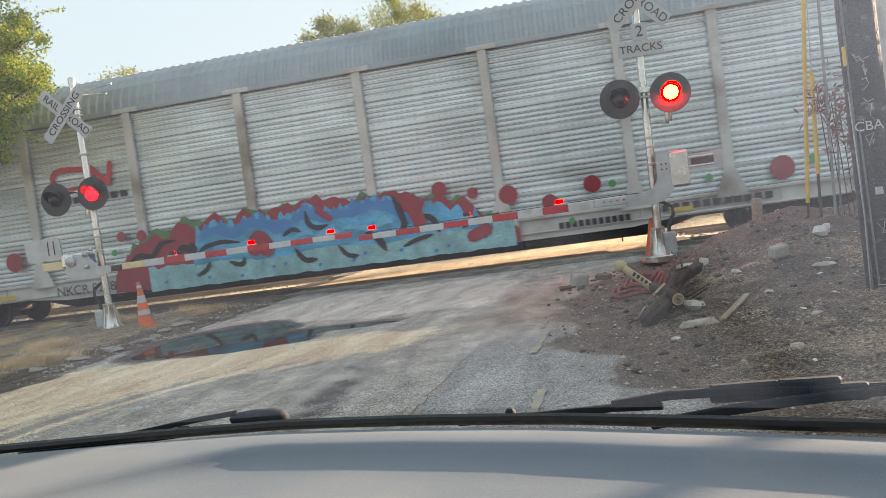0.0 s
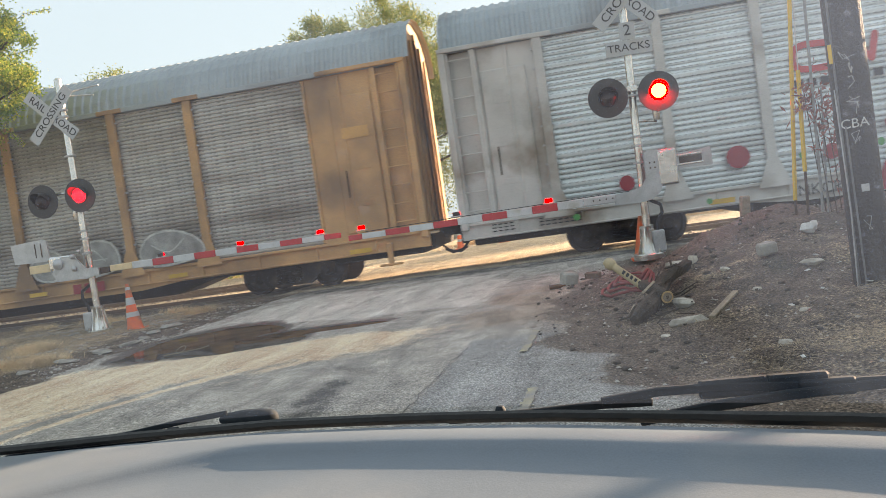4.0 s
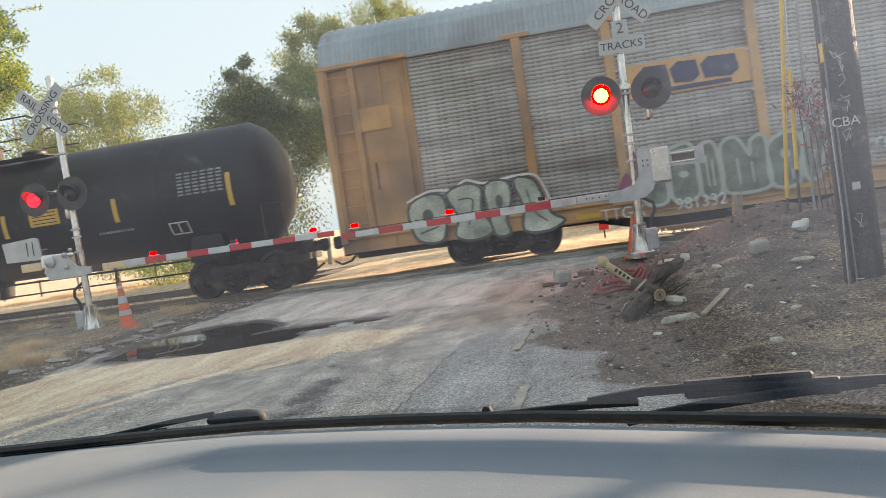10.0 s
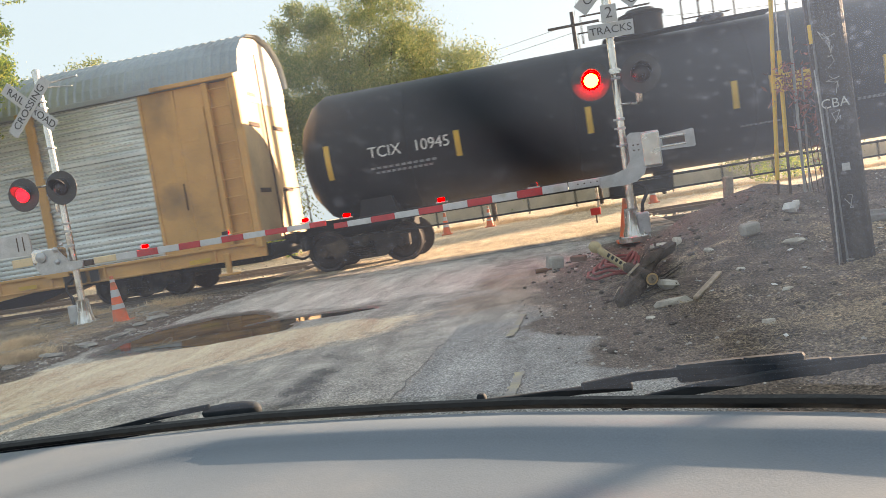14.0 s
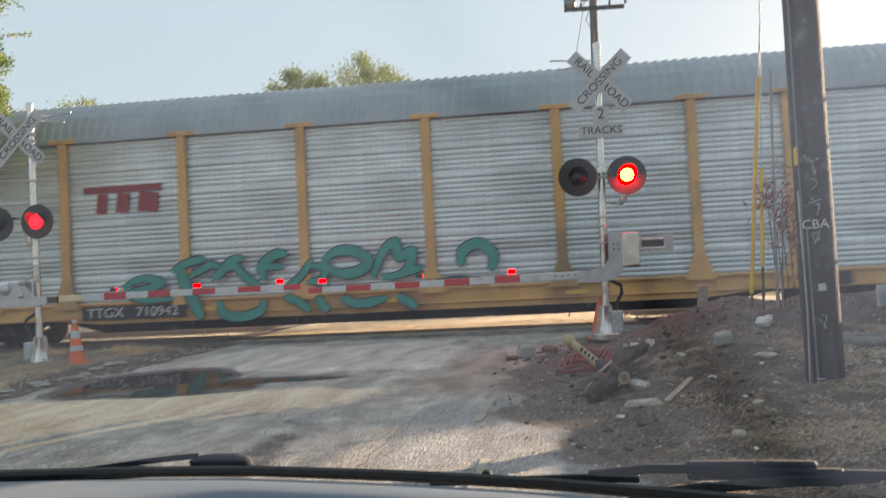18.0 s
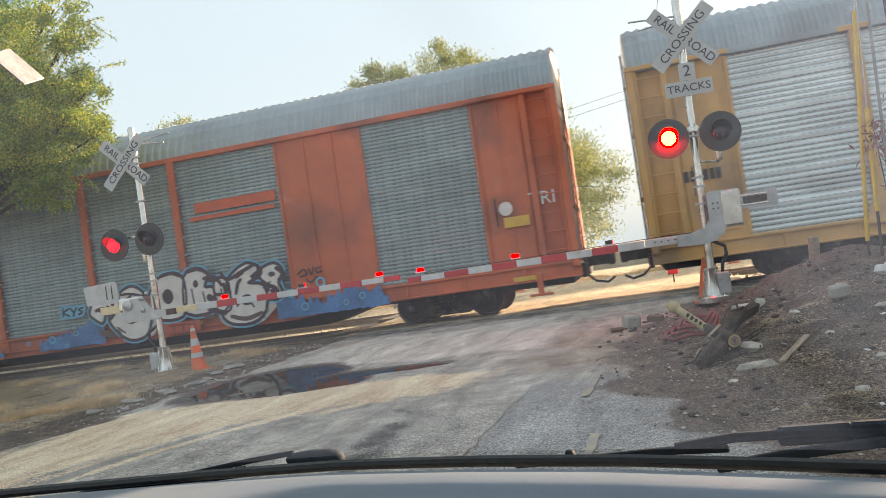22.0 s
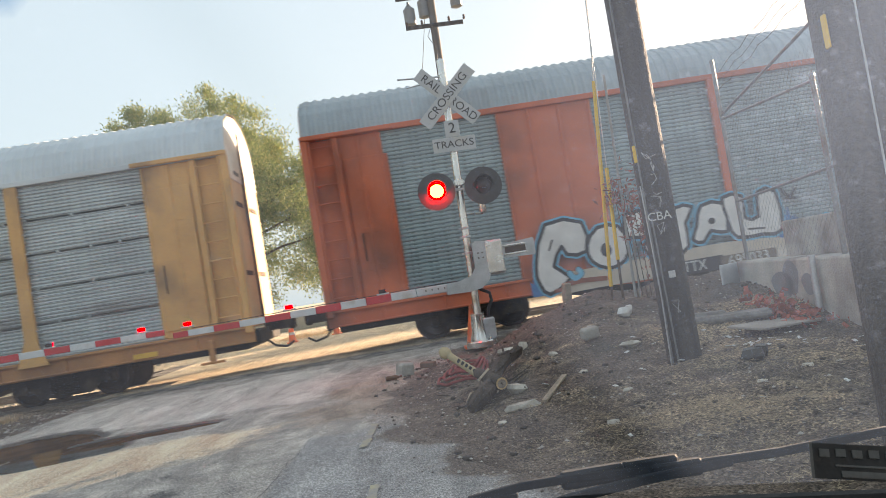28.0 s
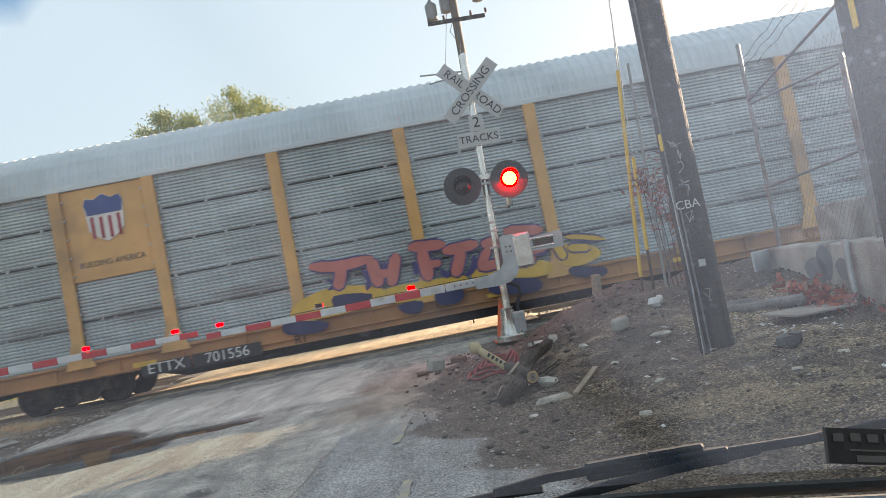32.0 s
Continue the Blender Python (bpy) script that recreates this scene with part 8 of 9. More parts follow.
def fence_and_wall():
    w = thing("concrete_wall", "low weathered concrete retaining wall with paint patches", "wall", None, "", "structure")
    a, b = Vector((4.36, 10.3, 0)), Vector((3.75, 3.2, 0))
    d = (b - a).normalized()
    seg = (b - a).length / 4
    m3 = Matrix((d, Vector((-d.y, d.x, 0)), Vector((0, 0, 1)))).transposed()
    for k in range(4):
        c = a + d * (seg * (k + 0.5)) + Vector((-d.y, d.x, 0)) * 0.16 * 1
        part("wall_block", Geo().box((c.x, c.y, 0.41), (seg - 0.012, 0.32, 0.84), m3, 0.02), concrete, w)
    c = a + d * 1.7 + Vector((-d.y, d.x, 0)) * 0.55
    part("upper_block", Geo().box((c.x, c.y, 0.95), (1.9, 0.3, 0.62), m3, 0.02), concrete, w, "taller block set back")
    end = a + Vector((-0.03, 0.02, 0))
    part("steel_plate", Geo().box((4.16, 10.05, 0.52), (0.03, 0.42, 0.62), Euler((0, 0, -0.9)).to_matrix(), 0.006), surf("pale steel plate", (0.45, 0.48, 0.50), 0.5, 0.3, 0.15), w, "pale steel end plate")
    grey = surf("grey patch paint", (0.17, 0.18, 0.19), 0.85, 0, 0.2)
    face = lambda u, z, e=0.004: a + d * u + Vector((d.y, -d.x, 0)) * e + Vector((0, 0, z))
    for u, z, ru, rz in ((1.5, 0.52, 0.30, 0.17), (1.78, 0.62, 0.2, 0.2), (2.2, 0.55, 0.16, 0.12)):
        g = Geo()
        pts = [face(u + ru * math.cos(t) * (1 + 0.15 * math.sin(3 * t)), z + rz * math.sin(t), 0.004) for t in np.linspace(0, 6.28, 19)[:-1]]
        g.add(pts, [tuple(range(18))])
        part("paint_patch", g, grey, w, "grey painted-over patch")
    part("drain_pipe", Geo().tube([face(2.5, 0.86, 0.05), face(2.5, 0.25, 0.06), face(2.55, 0.05, 0.08)], 0.035, 10), steel_galv, w, "grey pipe on the wall", None, True)
    # chain-link fence on the wall
    fence_steel = surf("weathered fence steel", (0.20, 0.205, 0.21), 0.42, 0.6, 0.25, 5, 50, 0.05, dirt=(0.13, 0.09, 0.06), dirt_amount=0.2)
    f = thing("chain_link_fence", "rusty chain-link fence with pipe rails and barbed wire", "fence", None, "", "structure")
    up = Vector((0, 0, 1))
    off = Vector((-d.y, d.x, 0)) * 0.16
    base = lambda u, z: a + d * u + off + up * z
    for u, h in ((0.05, 3.52), (2.78, 2.62), (2.98, 3.15), (4.9, 3.3), (6.5, 3.3)):
        part("post", Geo().rod(base(u, 0.8), base(u, h), 0.027, n=12), fence_steel, f, "galvanised fence post", None, True)
        part("post_cap", Geo().lathe(base(u, h), (0, 0, 1), [(0, 0.033), (0.03, 0.03), (0.05, 0.01)], 10), fence_steel, f)
    for (u0, z0), (u1, z1) in (((0.05, 2.75), (2.78, 2.58)), ((0.05, 1.62), (2.98, 1.70)), ((0.05, 2.80), (2.98, 3.12)), ((3.25, 2.9), (6.5, 2.9))):
        part("rail", Geo().rod(base(u0, z0), base(u1, z1), 0.018, n=10), fence_steel, f, "pipe rail", None, True)
    g = Geo()
    for k in range(46):
        u0 = -1.9 + k * 0.105
        for s in (1, -1):
            pa = [(u0, 0.86), (u0 + 2.0, 2.92)] if s > 0 else [(u0 + 2.0, 0.86), (u0, 2.92)]
            (ua, za), (ub, zb) = pa
            if ua > ub:
                (ua, za), (ub, zb) = (ub, zb), (ua, za)
            lo, hi = max(ua, 0.05), min(ub, 3.25)
            if hi - lo < 0.05:
                continue
            f0, f1 = (lo - ua) / (ub - ua), (hi - ua) / (ub - ua)
            g.rod(base(lo, za + (zb - za) * f0), base(hi, za + (zb - za) * f1), 0.0015, n=3, caps=False)
    part("mesh", g, fence_steel, f, "diamond wire mesh")
    for q in range(3):
        pts = [base(0.05 + 3.2 * k / 12, 3.12 + 0.11 * q + 0.3 * (k / 12) + 0.02 * math.sin(k * 2.3 + q)) for k in range(13)]
        g = Geo().tube(pts, 0.003, 4)
        for p in pts[1:-1]:
            g.rod(p - Vector((0.02, 0.02, 0.02)), p + Vector((0.02, 0.02, 0.02)), 0.002, n=3).rod(p - Vector((-0.02, 0.02, 0.02)), p + Vector((-0.02, 0.02, 0.02)), 0.002, n=3)
        part("barbed_wire", g, rust_iron, f, "strand of barbed wire")


fence_and_wall()


# ---- trees and the far side ----
def leaf_mat(name, a, b, c):
    m = bpy.data.materials.new(name)
    m.use_nodes = True
    nd, ln = m.node_tree.nodes, m.node_tree.links
    p, out = nd["Principled BSDF"], nd["Material Output"]
    ge = nd.new("ShaderNodeNewGeometry")
    rp = nd.new("ShaderNodeValToRGB")
    rp.color_ramp.elements[0].color, rp.color_ramp.elements[1].color = (*a, 1), (*c, 1)
    e = rp.color_ramp.elements.new(0.62)
    e.color = (*b, 1)
    ln.new(ge.outputs["Random Per Island"], rp.inputs[0])
    ln.new(rp.outputs[0], p.inputs["Base Color"])
    p.inputs["Roughness"].default_value = 0.6
    tr = nd.new("ShaderNodeBsdfTranslucent")
    ln.new(rp.outputs[0], tr.inputs["Color"])
    mx = nd.new("ShaderNodeMixShader")
    mx.inputs[0].default_value = 0.58
    ln.new(p.outputs[0], mx.inputs[1])
    ln.new(tr.outputs[0], mx.inputs[2])
    ln.new(mx.outputs[0], out.inputs["Surface"])
    return m


leaf_green = leaf_mat("green leaves", (0.08, 0.155, 0.035), (0.30, 0.43, 0.08), (0.72, 0.62, 0.12))
leaf_olive = leaf_mat("olive leaves", (0.13, 0.19, 0.08), (0.27, 0.33, 0.135), (0.45, 0.41, 0.18))
leaf_dark = leaf_mat("ivy leaves", (0.09, 0.13, 0.045), (0.18, 0.22, 0.075), (0.34, 0.32, 0.11))


def tree(name, label, at, lobes, height, leaves, size, mat, seed, trunk=0.2, tips=(), category="tree"):
    """A tree: tapered trunk, limbs to each lobe, and leaves in clumps. lobes: (x, y, z, radius) from the tree's foot."""
    rng = random.Random(seed)
    t = thing(name, label, category, at, "trees by the tracks")
    g = Geo()
    fork = Vector((0, 0, height * 0.35))
    g.rod((0, 0, -0.2), fork, trunk, trunk * 0.7, 12)
    for x, y, z, r in lobes:
        e = Vector((x, y, z))
        mid = fork.lerp(e, 0.5) + Vector((rng.uniform(-.3, .3), rng.uniform(-.3, .3), 0.2))
        g.rod(fork, mid, trunk * 0.45, trunk * 0.28, 7).rod(mid, e, trunk * 0.28, trunk * 0.10, 6)
        for k in range(5):
            q = e + Vector((rng.uniform(-1, 1), rng.uniform(-1, 1), rng.uniform(-0.6, 1))) * r * 0.85
            g.rod(mid.lerp(e, rng.uniform(0.3, 1)), q, trunk * 0.09, trunk * 0.03, 5)
    part("trunk", g, bark, t, "", None, True)
    c = Geo()
    total = sum(r ** 2.2 for *_, r in lobes)
    lv, lf = [], []
    for x, y, z, r in lobes:
        clumps = max(9, int(90 * r ** 2.2 / total * len(lobes) ** 0.5))
        each = int(leaves * r ** 2.2 / total / clumps)
        for _ in range(clumps):
            d = Vector((rng.gauss(0, 1), rng.gauss(0, 1), rng.gauss(0, 0.9))).normalized()
            cc = Vector((x, y, z)) + d * r * rng.uniform(0.35, 1.0) ** 0.6
            cr = r * rng.uniform(0.22, 0.42)
            for _ in range(each):
                p = cc + Vector((rng.gauss(0, 1), rng.gauss(0, 1), rng.gauss(0, 0.75))) * cr * 0.62
                s = size * rng.uniform(0.6, 1.3)
                u = Vector((rng.gauss(0, 1), rng.gauss(0, 1), rng.gauss(0, 1) - 0.4)).normalized()
                w = u.orthogonal().normalized()
                n = len(lv)
                lv += [p, p + u * s * 0.5 + w * s * 0.26, p + u * s, p + u * s * 0.5 - w * s * 0.26]
                lf.append((n, n + 1, n + 2, n + 3))
    for tip in tips:
        a, b = Vector(tip[0]), Vector(tip[1])
        g2 = Geo().tube([a, a.lerp(b, 0.5) + Vector((0, 0, 0.15)), b], 0.005, 5)
        part("twig", g2, bark, t)
        for k in range(170):
            q = a.lerp(b, k / 170) + Vector((0, 0, 0.15 * (1 - abs(k / 85 - 1)))) + Vector((rng.gauss(0, .06), rng.gauss(0, .06), rng.gauss(0, .06))) * (1.3 - k / 170)
            s = size * rng.uniform(0.5, 1.0)
            u = Vector((rng.gauss(0, 1), rng.gauss(0, 1), rng.gauss(0, 1) - 0.7)).normalized()
            w = u.orthogonal().normalized()
            n = len(lv)
            lv += [q, q + u * s * 0.5 + w * s * 0.26, q + u * s, q + u * s * 0.5 - w * s * 0.26]
            lf.append((n, n + 1, n + 2, n + 3))
    c.v, c.f = [tuple(v) for v in lv], lf
    part("crown", c, mat, t, "uneven crown of small leaves")
    return t


# near tree that hangs over the crossing's west side
tree("tree", "leafy green and yellow tree hanging over the crossing", pose(-15.25, 15.0, 0),
     [(2.6, -0.4, 5.0, 1.0), (1.9, 0.2, 5.8, 1.3), (2.9, -0.2, 5.9, 1.0), (0.8, 0.4, 6.4, 1.5), (2.0, -0.5, 7.2, 1.3), (0.0, 0.0, 5.5, 1.5), (-1.6, 0, 5.9, 1.8), (0.9, 0.0, 8.2, 1.6), (-0.8, 0.3, 7.6, 1.9), (3.2, 0.3, 6.8, 0.7), (3.6, -0.2, 5.0, 0.65), (3.9, -0.2, 5.7, 0.6), (3.7, 0.0, 7.5, 0.55), (3.4, 0.1, 8.2, 0.6), (4.3, -0.3, 5.1, 0.4), (3.2, -0.3, 4.2, 0.5), (4.4, -0.3, 6.2, 0.35)],
     9.8, 300000, 0.062, leaf_green, 1, 0.15, [((3.4, 0.0, 8.4), (4.7, -0.3, 7.9)), ((3.6, 0.1, 8.0), (4.9, 0.1, 7.2)), ((3.6, -0.1, 8.7), (4.5, -0.1, 8.9)), ((4.0, -0.2, 6.3), (5.4, -0.4, 6.5)), ((3.4, -0.6, 4.7), (4.9, -1.2, 3.75)), ((3.7, -0.4, 5.4), (5.1, -0.7, 5.7)), ((3.2, 0.0, 7.4), (4.9, -0.3, 7.6)), ((3.5, -0.5, 4.4), (4.1, -1.0, 3.6)), ((3.3, -0.3, 6.2), (4.7, -0.6, 6.5)), ((3.0, -0.3, 4.3), (3.5, -0.9, 3.5))])
FAR = [
    ("tree", "tall backlit tree beyond the tracks", (-7.2, 31.0), [(0, 0, 5.4, 2.4), (-1.9, 0, 6.4, 2.1), (1.6, 0, 6.6, 2.2), (-0.3, 0, 7.9, 1.9), (3.2, 0, 6.0, 1.9), (-2.9, 0, 5.6, 1.7), (-3.1, 0, 8.3, 1.0), (-1.9, 0, 9.0, 1.1), (-0.5, 0, 9.3, 1.1), (0.8, 0, 9.4, 1.0), (1.7, 0, 8.5, 0.9), (4.4, 0, 5.2, 1.6), (5.0, 0, 4.0, 1.6), (-2.9, 0, 7.5, 1.1), (2.4, 0, 7.6, 1.2), (0.5, 0, 3.2, 2.0)], 8, 170000, 0.095, leaf_olive, 11, 0.16),
    ("tree", "lower olive tree beyond the tracks", (-2.9, 33.0), [(0, 0, 4.6, 1.8), (1.5, 0, 4.0, 1.5), (-1.2, 0, 3.2, 1.6), (0.6, 0, 2.4, 1.5), (0.4, 0, 5.6, 1.0)], 6, 26000, 0.10, leaf_olive, 12, 0.12),
    ("bush", "conical ivy-covered bush beyond the tracks", (-12.0, 29.5), [(-0.4, 0, 2.6, 2.4), (-1.6, 0, 4.3, 1.6), (0.8, 0, 4.6, 1.7), (-0.6, 0, 5.4, 1.6), (-0.2, 0, 6.3, 1.4), (0.1, 0, 7.1, 1.05), (0.2, 0, 7.8, 0.65), (0.25, 0, 8.3, 0.35), (-1.5, 0, 5.5, 0.9), (1.2, 0, 6.0, 1.0)], 5, 80000, 0.10, leaf_dark, 13, 0.09),
    ("tree", "airy tree beyond the tracks", (-19.5, 31.0), [(0, 0, 5.2, 2.2), (1.8, 0, 6.8, 1.5), (-1.4, 0, 7.3, 1.7), (0.4, 0, 8.2, 1.3), (2.2, 0, 4.6, 1.6), (-2.6, 0, 4.8, 1.8), (0.6, 0, 2.6, 2.0)], 7, 75000, 0.10, leaf_olive, 14, 0.12),
    ("tree", "dense tree beyond the tracks", (-26.0, 30.0), [(0, 0, 4.0, 2.6), (2.0, 0, 6.0, 1.8), (-1.4, 0, 6.4, 2.0), (0.6, 0, 7.4, 1.3), (-3.4, 0, 4.0, 2.0)], 7, 30000, 0.11, leaf_green, 15, 0.14),
    ("tree", "thin half-bare tree beyond the tracks", (1.6, 34.0), [(0, 0, 3.2, 1.0), (0.4, 0, 4.6, 0.7), (-0.6, 0, 4.0, 0.7), (0.3, 0, 2.0, 0.9)], 5, 2600, 0.14, leaf_olive, 16, 0.09),
    ("bush", "low dark bush beyond the tracks", (8.2, 36.0), [(0, 0, 1.4, 1.3), (1.6, 0, 1.8, 1.4), (3.2, 0, 1.6, 1.4), (0.8, 0, 2.8, 0.9)], 3, 16000, 0.11, leaf_dark, 17, 0.07),
    ("tree", "leafy tree far beyond the tracks", (14.5, 37.0), [(0, 0, 3.6, 1.9), (1.8, 0, 4.6, 1.5), (-1.6, 0, 4.0, 1.2), (0.4, 0, 5.6, 1.1)], 6, 20000, 0.12, leaf_olive, 18, 0.11),
    ("tree", "small olive tree beside the far road", (4.2, 34.0), [(0, 0, 3.4, 1.2), (0.9, 0, 4.4, 1.0), (-0.7, 0, 4.6, 0.9), (0.2, 0, 5.5, 0.7), (0.6, 0, 2.2, 1.1)], 5, 16000, 0.10, leaf_olive, 22, 0.09),
    ("bush", "weedy bush beyond the tracks", (-14.6, 28.8), [(0, 0, 0.8, 0.9), (1.4, 0, 0.8, 0.9), (-1.4, 0, 0.9, 1.0), (2.9, 0, 0.6, 0.8), (4.2, 0, 0.4, 0.5)], 2, 11000, 0.10, leaf_green, 19, 0.06),
    ("bush", "green weeds beyond the tracks", (8.3, 30.0), [(0, 0, 0.35, 0.5), (1.3, 0, 0.3, 0.45), (-1.0, 0, 0.3, 0.4)], 1, 3500, 0.08, leaf_green, 20, 0.03),
]
# out-of-view tree, added only to keep the low sun off the near road
FAR.append(("tree", "broad unseen tree far off to the east, added to shade the road", (33.5, 32.5), [(0.616 * q, -0.788 * q, z, 2.6) for q in (-6.0, -2.6) for z in (5.5, 9.5)] + [(0.616 * q, -0.788 * q, 12.2, 2.2) for q in (-5.6, -3.0)], 12, 16000, 0.42, leaf_dark, 21, 0.35))
for nm, lab, (x, y), lobes, h, n, sz, mt, sd, tk in FAR:
    tree(nm, lab, pose(x, y, 0), lobes, h, n, sz, mt, sd, tk, category=nm)


def far_side():
    # utility pole with transformers behind the near signal
    u = thing("utility_pole", "wooden utility pole with transformers and crossarms beyond the tracks", "utility pole", pose(2.10, 25.5, 0), "utility poles")
    part("shaft", Geo().rod((0, 0, -0.3), (0.25, 0, 12.5), 0.16, 0.12, 14), surf("sunlit pole wood", (0.10, 0.09, 0.08), 0.9, 0, 0.3, 2.0, 40, 0.6, stretch=(5, 5, 0.4)), u, "", None, True)
    can = surf("transformer grey", (0.17, 0.18, 0.19), 0.5, 0.2, 0.1)
    for x, z in ((-0.75, 9.75), (-0.25, 9.95), (0.85, 10.15)):
        part("transformer", Geo().lathe((x + 0.2, 0.1, z), (0, 0, 1), [(0, 0.12), (0.03, 0.19), (0.55, 0.19), (0.62, 0.12), (0.72, 0.04), (0.8, 0.04)], 14), can, u, "grey transformer can", None, True)
    for z in (9.6, 10.6, 11.6):
        part("crossarm", Geo().box((0.2, -0.1, z), (1.9 if z < 10 else 2.3, 0.1, 0.12), Euler((0, 0.02, 0)).to_matrix(), 0.01), wood_pole, u)
        for k in (-0.9, -0.4, 0.5, 1.0):
            part("insulator", Geo().lathe((0.2 + k, -0.1, z + 0.06), (0, 0, 1), [(0, 0.025), (0.06, 0.05), (0.09, 0.03), (0.14, 0.045), (0.17, 0.01)], 8), rust_iron, u, "", None, True)
    part("drop_wire", Geo().tube([(0.1, -0.15, 9.6), (-0.1, -0.3, 9.2), (0.15, -0.3, 8.7), (0.05, -0.2, 8.3)], 0.012, 5), wire_black, u)
    part("standoff", Geo().rod((0.1, 0, 7.6), (-0.05, -0.2, 7.7), 0.03, n=6), rust_iron, u)
    q = thing("utility_pole", "slim wooden utility pole with a crossarm in the distance", "utility pole", pose(2.05, 48.0, 0), "utility poles")
    part("shaft", Geo().rod((0, 0, -0.3), (0.05, 0, 11.0), 0.15, 0.11, 12), wood_pole, q, "", None, True)
    part("crossarm", Geo().box((0.05, -0.1, 10.2), (3.0, 0.12, 0.14), ch=0.01), wood_pole, q)
    # overhead lines
    for a, b, sag in (((2.3, 25.5, 11.8), (3.0, -14, 12.0), 0.7), ((2.45, 25.5, 11.8), (3.2, -14, 12.2), 0.6), ((2.2, 25.5, 10.8), (2.1, 48.0, 10.3), 0.4), ((2.1, 48.0, 10.3), (-60, 70.0, 10.0), 1.2), ((2.1, 48.0, 9.8), (-60, 70.0, 9.4), 1.2), ((2.0, 48.0, 10.3), (70, 60, 10), 1.2), ((1.3, 25.5, 10.7), (0.6, 12.0, 12.5), 0.2), ((0.9, 25.5, 10.7), (-0.2, 12.0, 12.5), 0.2)):
        a, b = Vector(a), Vector(b)
        pts = [a.lerp(b, k / 14) - Vector((0, 0, sag * (1 - (k / 7 - 1) ** 2))) for k in range(15)]
        tagged(part("overhead_wire", Geo().tube(pts, 0.011, 5), wire_black), "thin dark overhead power line", "power line", "overhead lines")
    # far crossing post with a white globe, and a red marker lamp
    s = thing("crossing_signal", "slim aluminium crossing mast on the far side of the tracks", "crossing signal", pose(1.15, 27.0, 0), "far crossing posts")
    part("mast", Geo().rod((0, 0, 0), (0, 0, 4.4), 0.055, n=12), silver_paint, s, "", None, True)
    part("globe", Geo().lathe((-0.12, -0.12, 2.42), (0, 0, 1), [(0, 0.02), (0.05, 0.13), (0.15, 0.19), (0.26, 0.15), (0.34, 0.03)], 14), sign_white, s, "white globe", None, True)
    part("bracket", Geo().box((0.1, -0.1, 2.3), (0.3, 0.1, 0.5), ch=0.02), steel_galv, s)
    r = thing("marker_lamp", "small red marker lamp on a stand beyond the near track", "lamp", pose(0.78, 20.6, 0))
    part("stand", Geo().rod((0, 0, -0.1), (0, 0, 0.24), 0.02, n=8), rust_iron, r)
    part("lens", Geo().box((0, -0.04, 0.30), (0.26, 0.08, 0.18), ch=0.02), arm_red, r, "dull red lens")
    tagged(part("white_post", Geo().rod((-8.7, 27.1, 0), (-8.66, 27.1, 0.95), 0.09, 0.08, n=10), concrete, smooth=True), "short white-painted post beyond the tracks", "post")
    low = surf("sunlit block wall", (0.46, 0.42, 0.36), 0.9, 0, 0.15, 1.5, 30, 0.3)
    tagged(part("low_wall", Geo().box((3.0, 41.0, 0.35), (26.0, 0.3, 0.7), ch=0.03), low), "long low pale wall in the distance", "wall", kind="structure")
    pf = thing("marker_flag", "small pink flag on a wire by the west verge", "flag", pose(-12.6, 12.9, 0.0))
    part("wire", Geo().rod((0, 0, 0), (0.02, 0, 0.42), 0.004, n=5), steel_galv, pf)
    part("flag", Geo().box((0.07, 0, 0.36), (0.12, 0.004, 0.10)), spray("pink", (0.75, 0.06, 0.16)), pf, "pink plastic flag")


far_side()


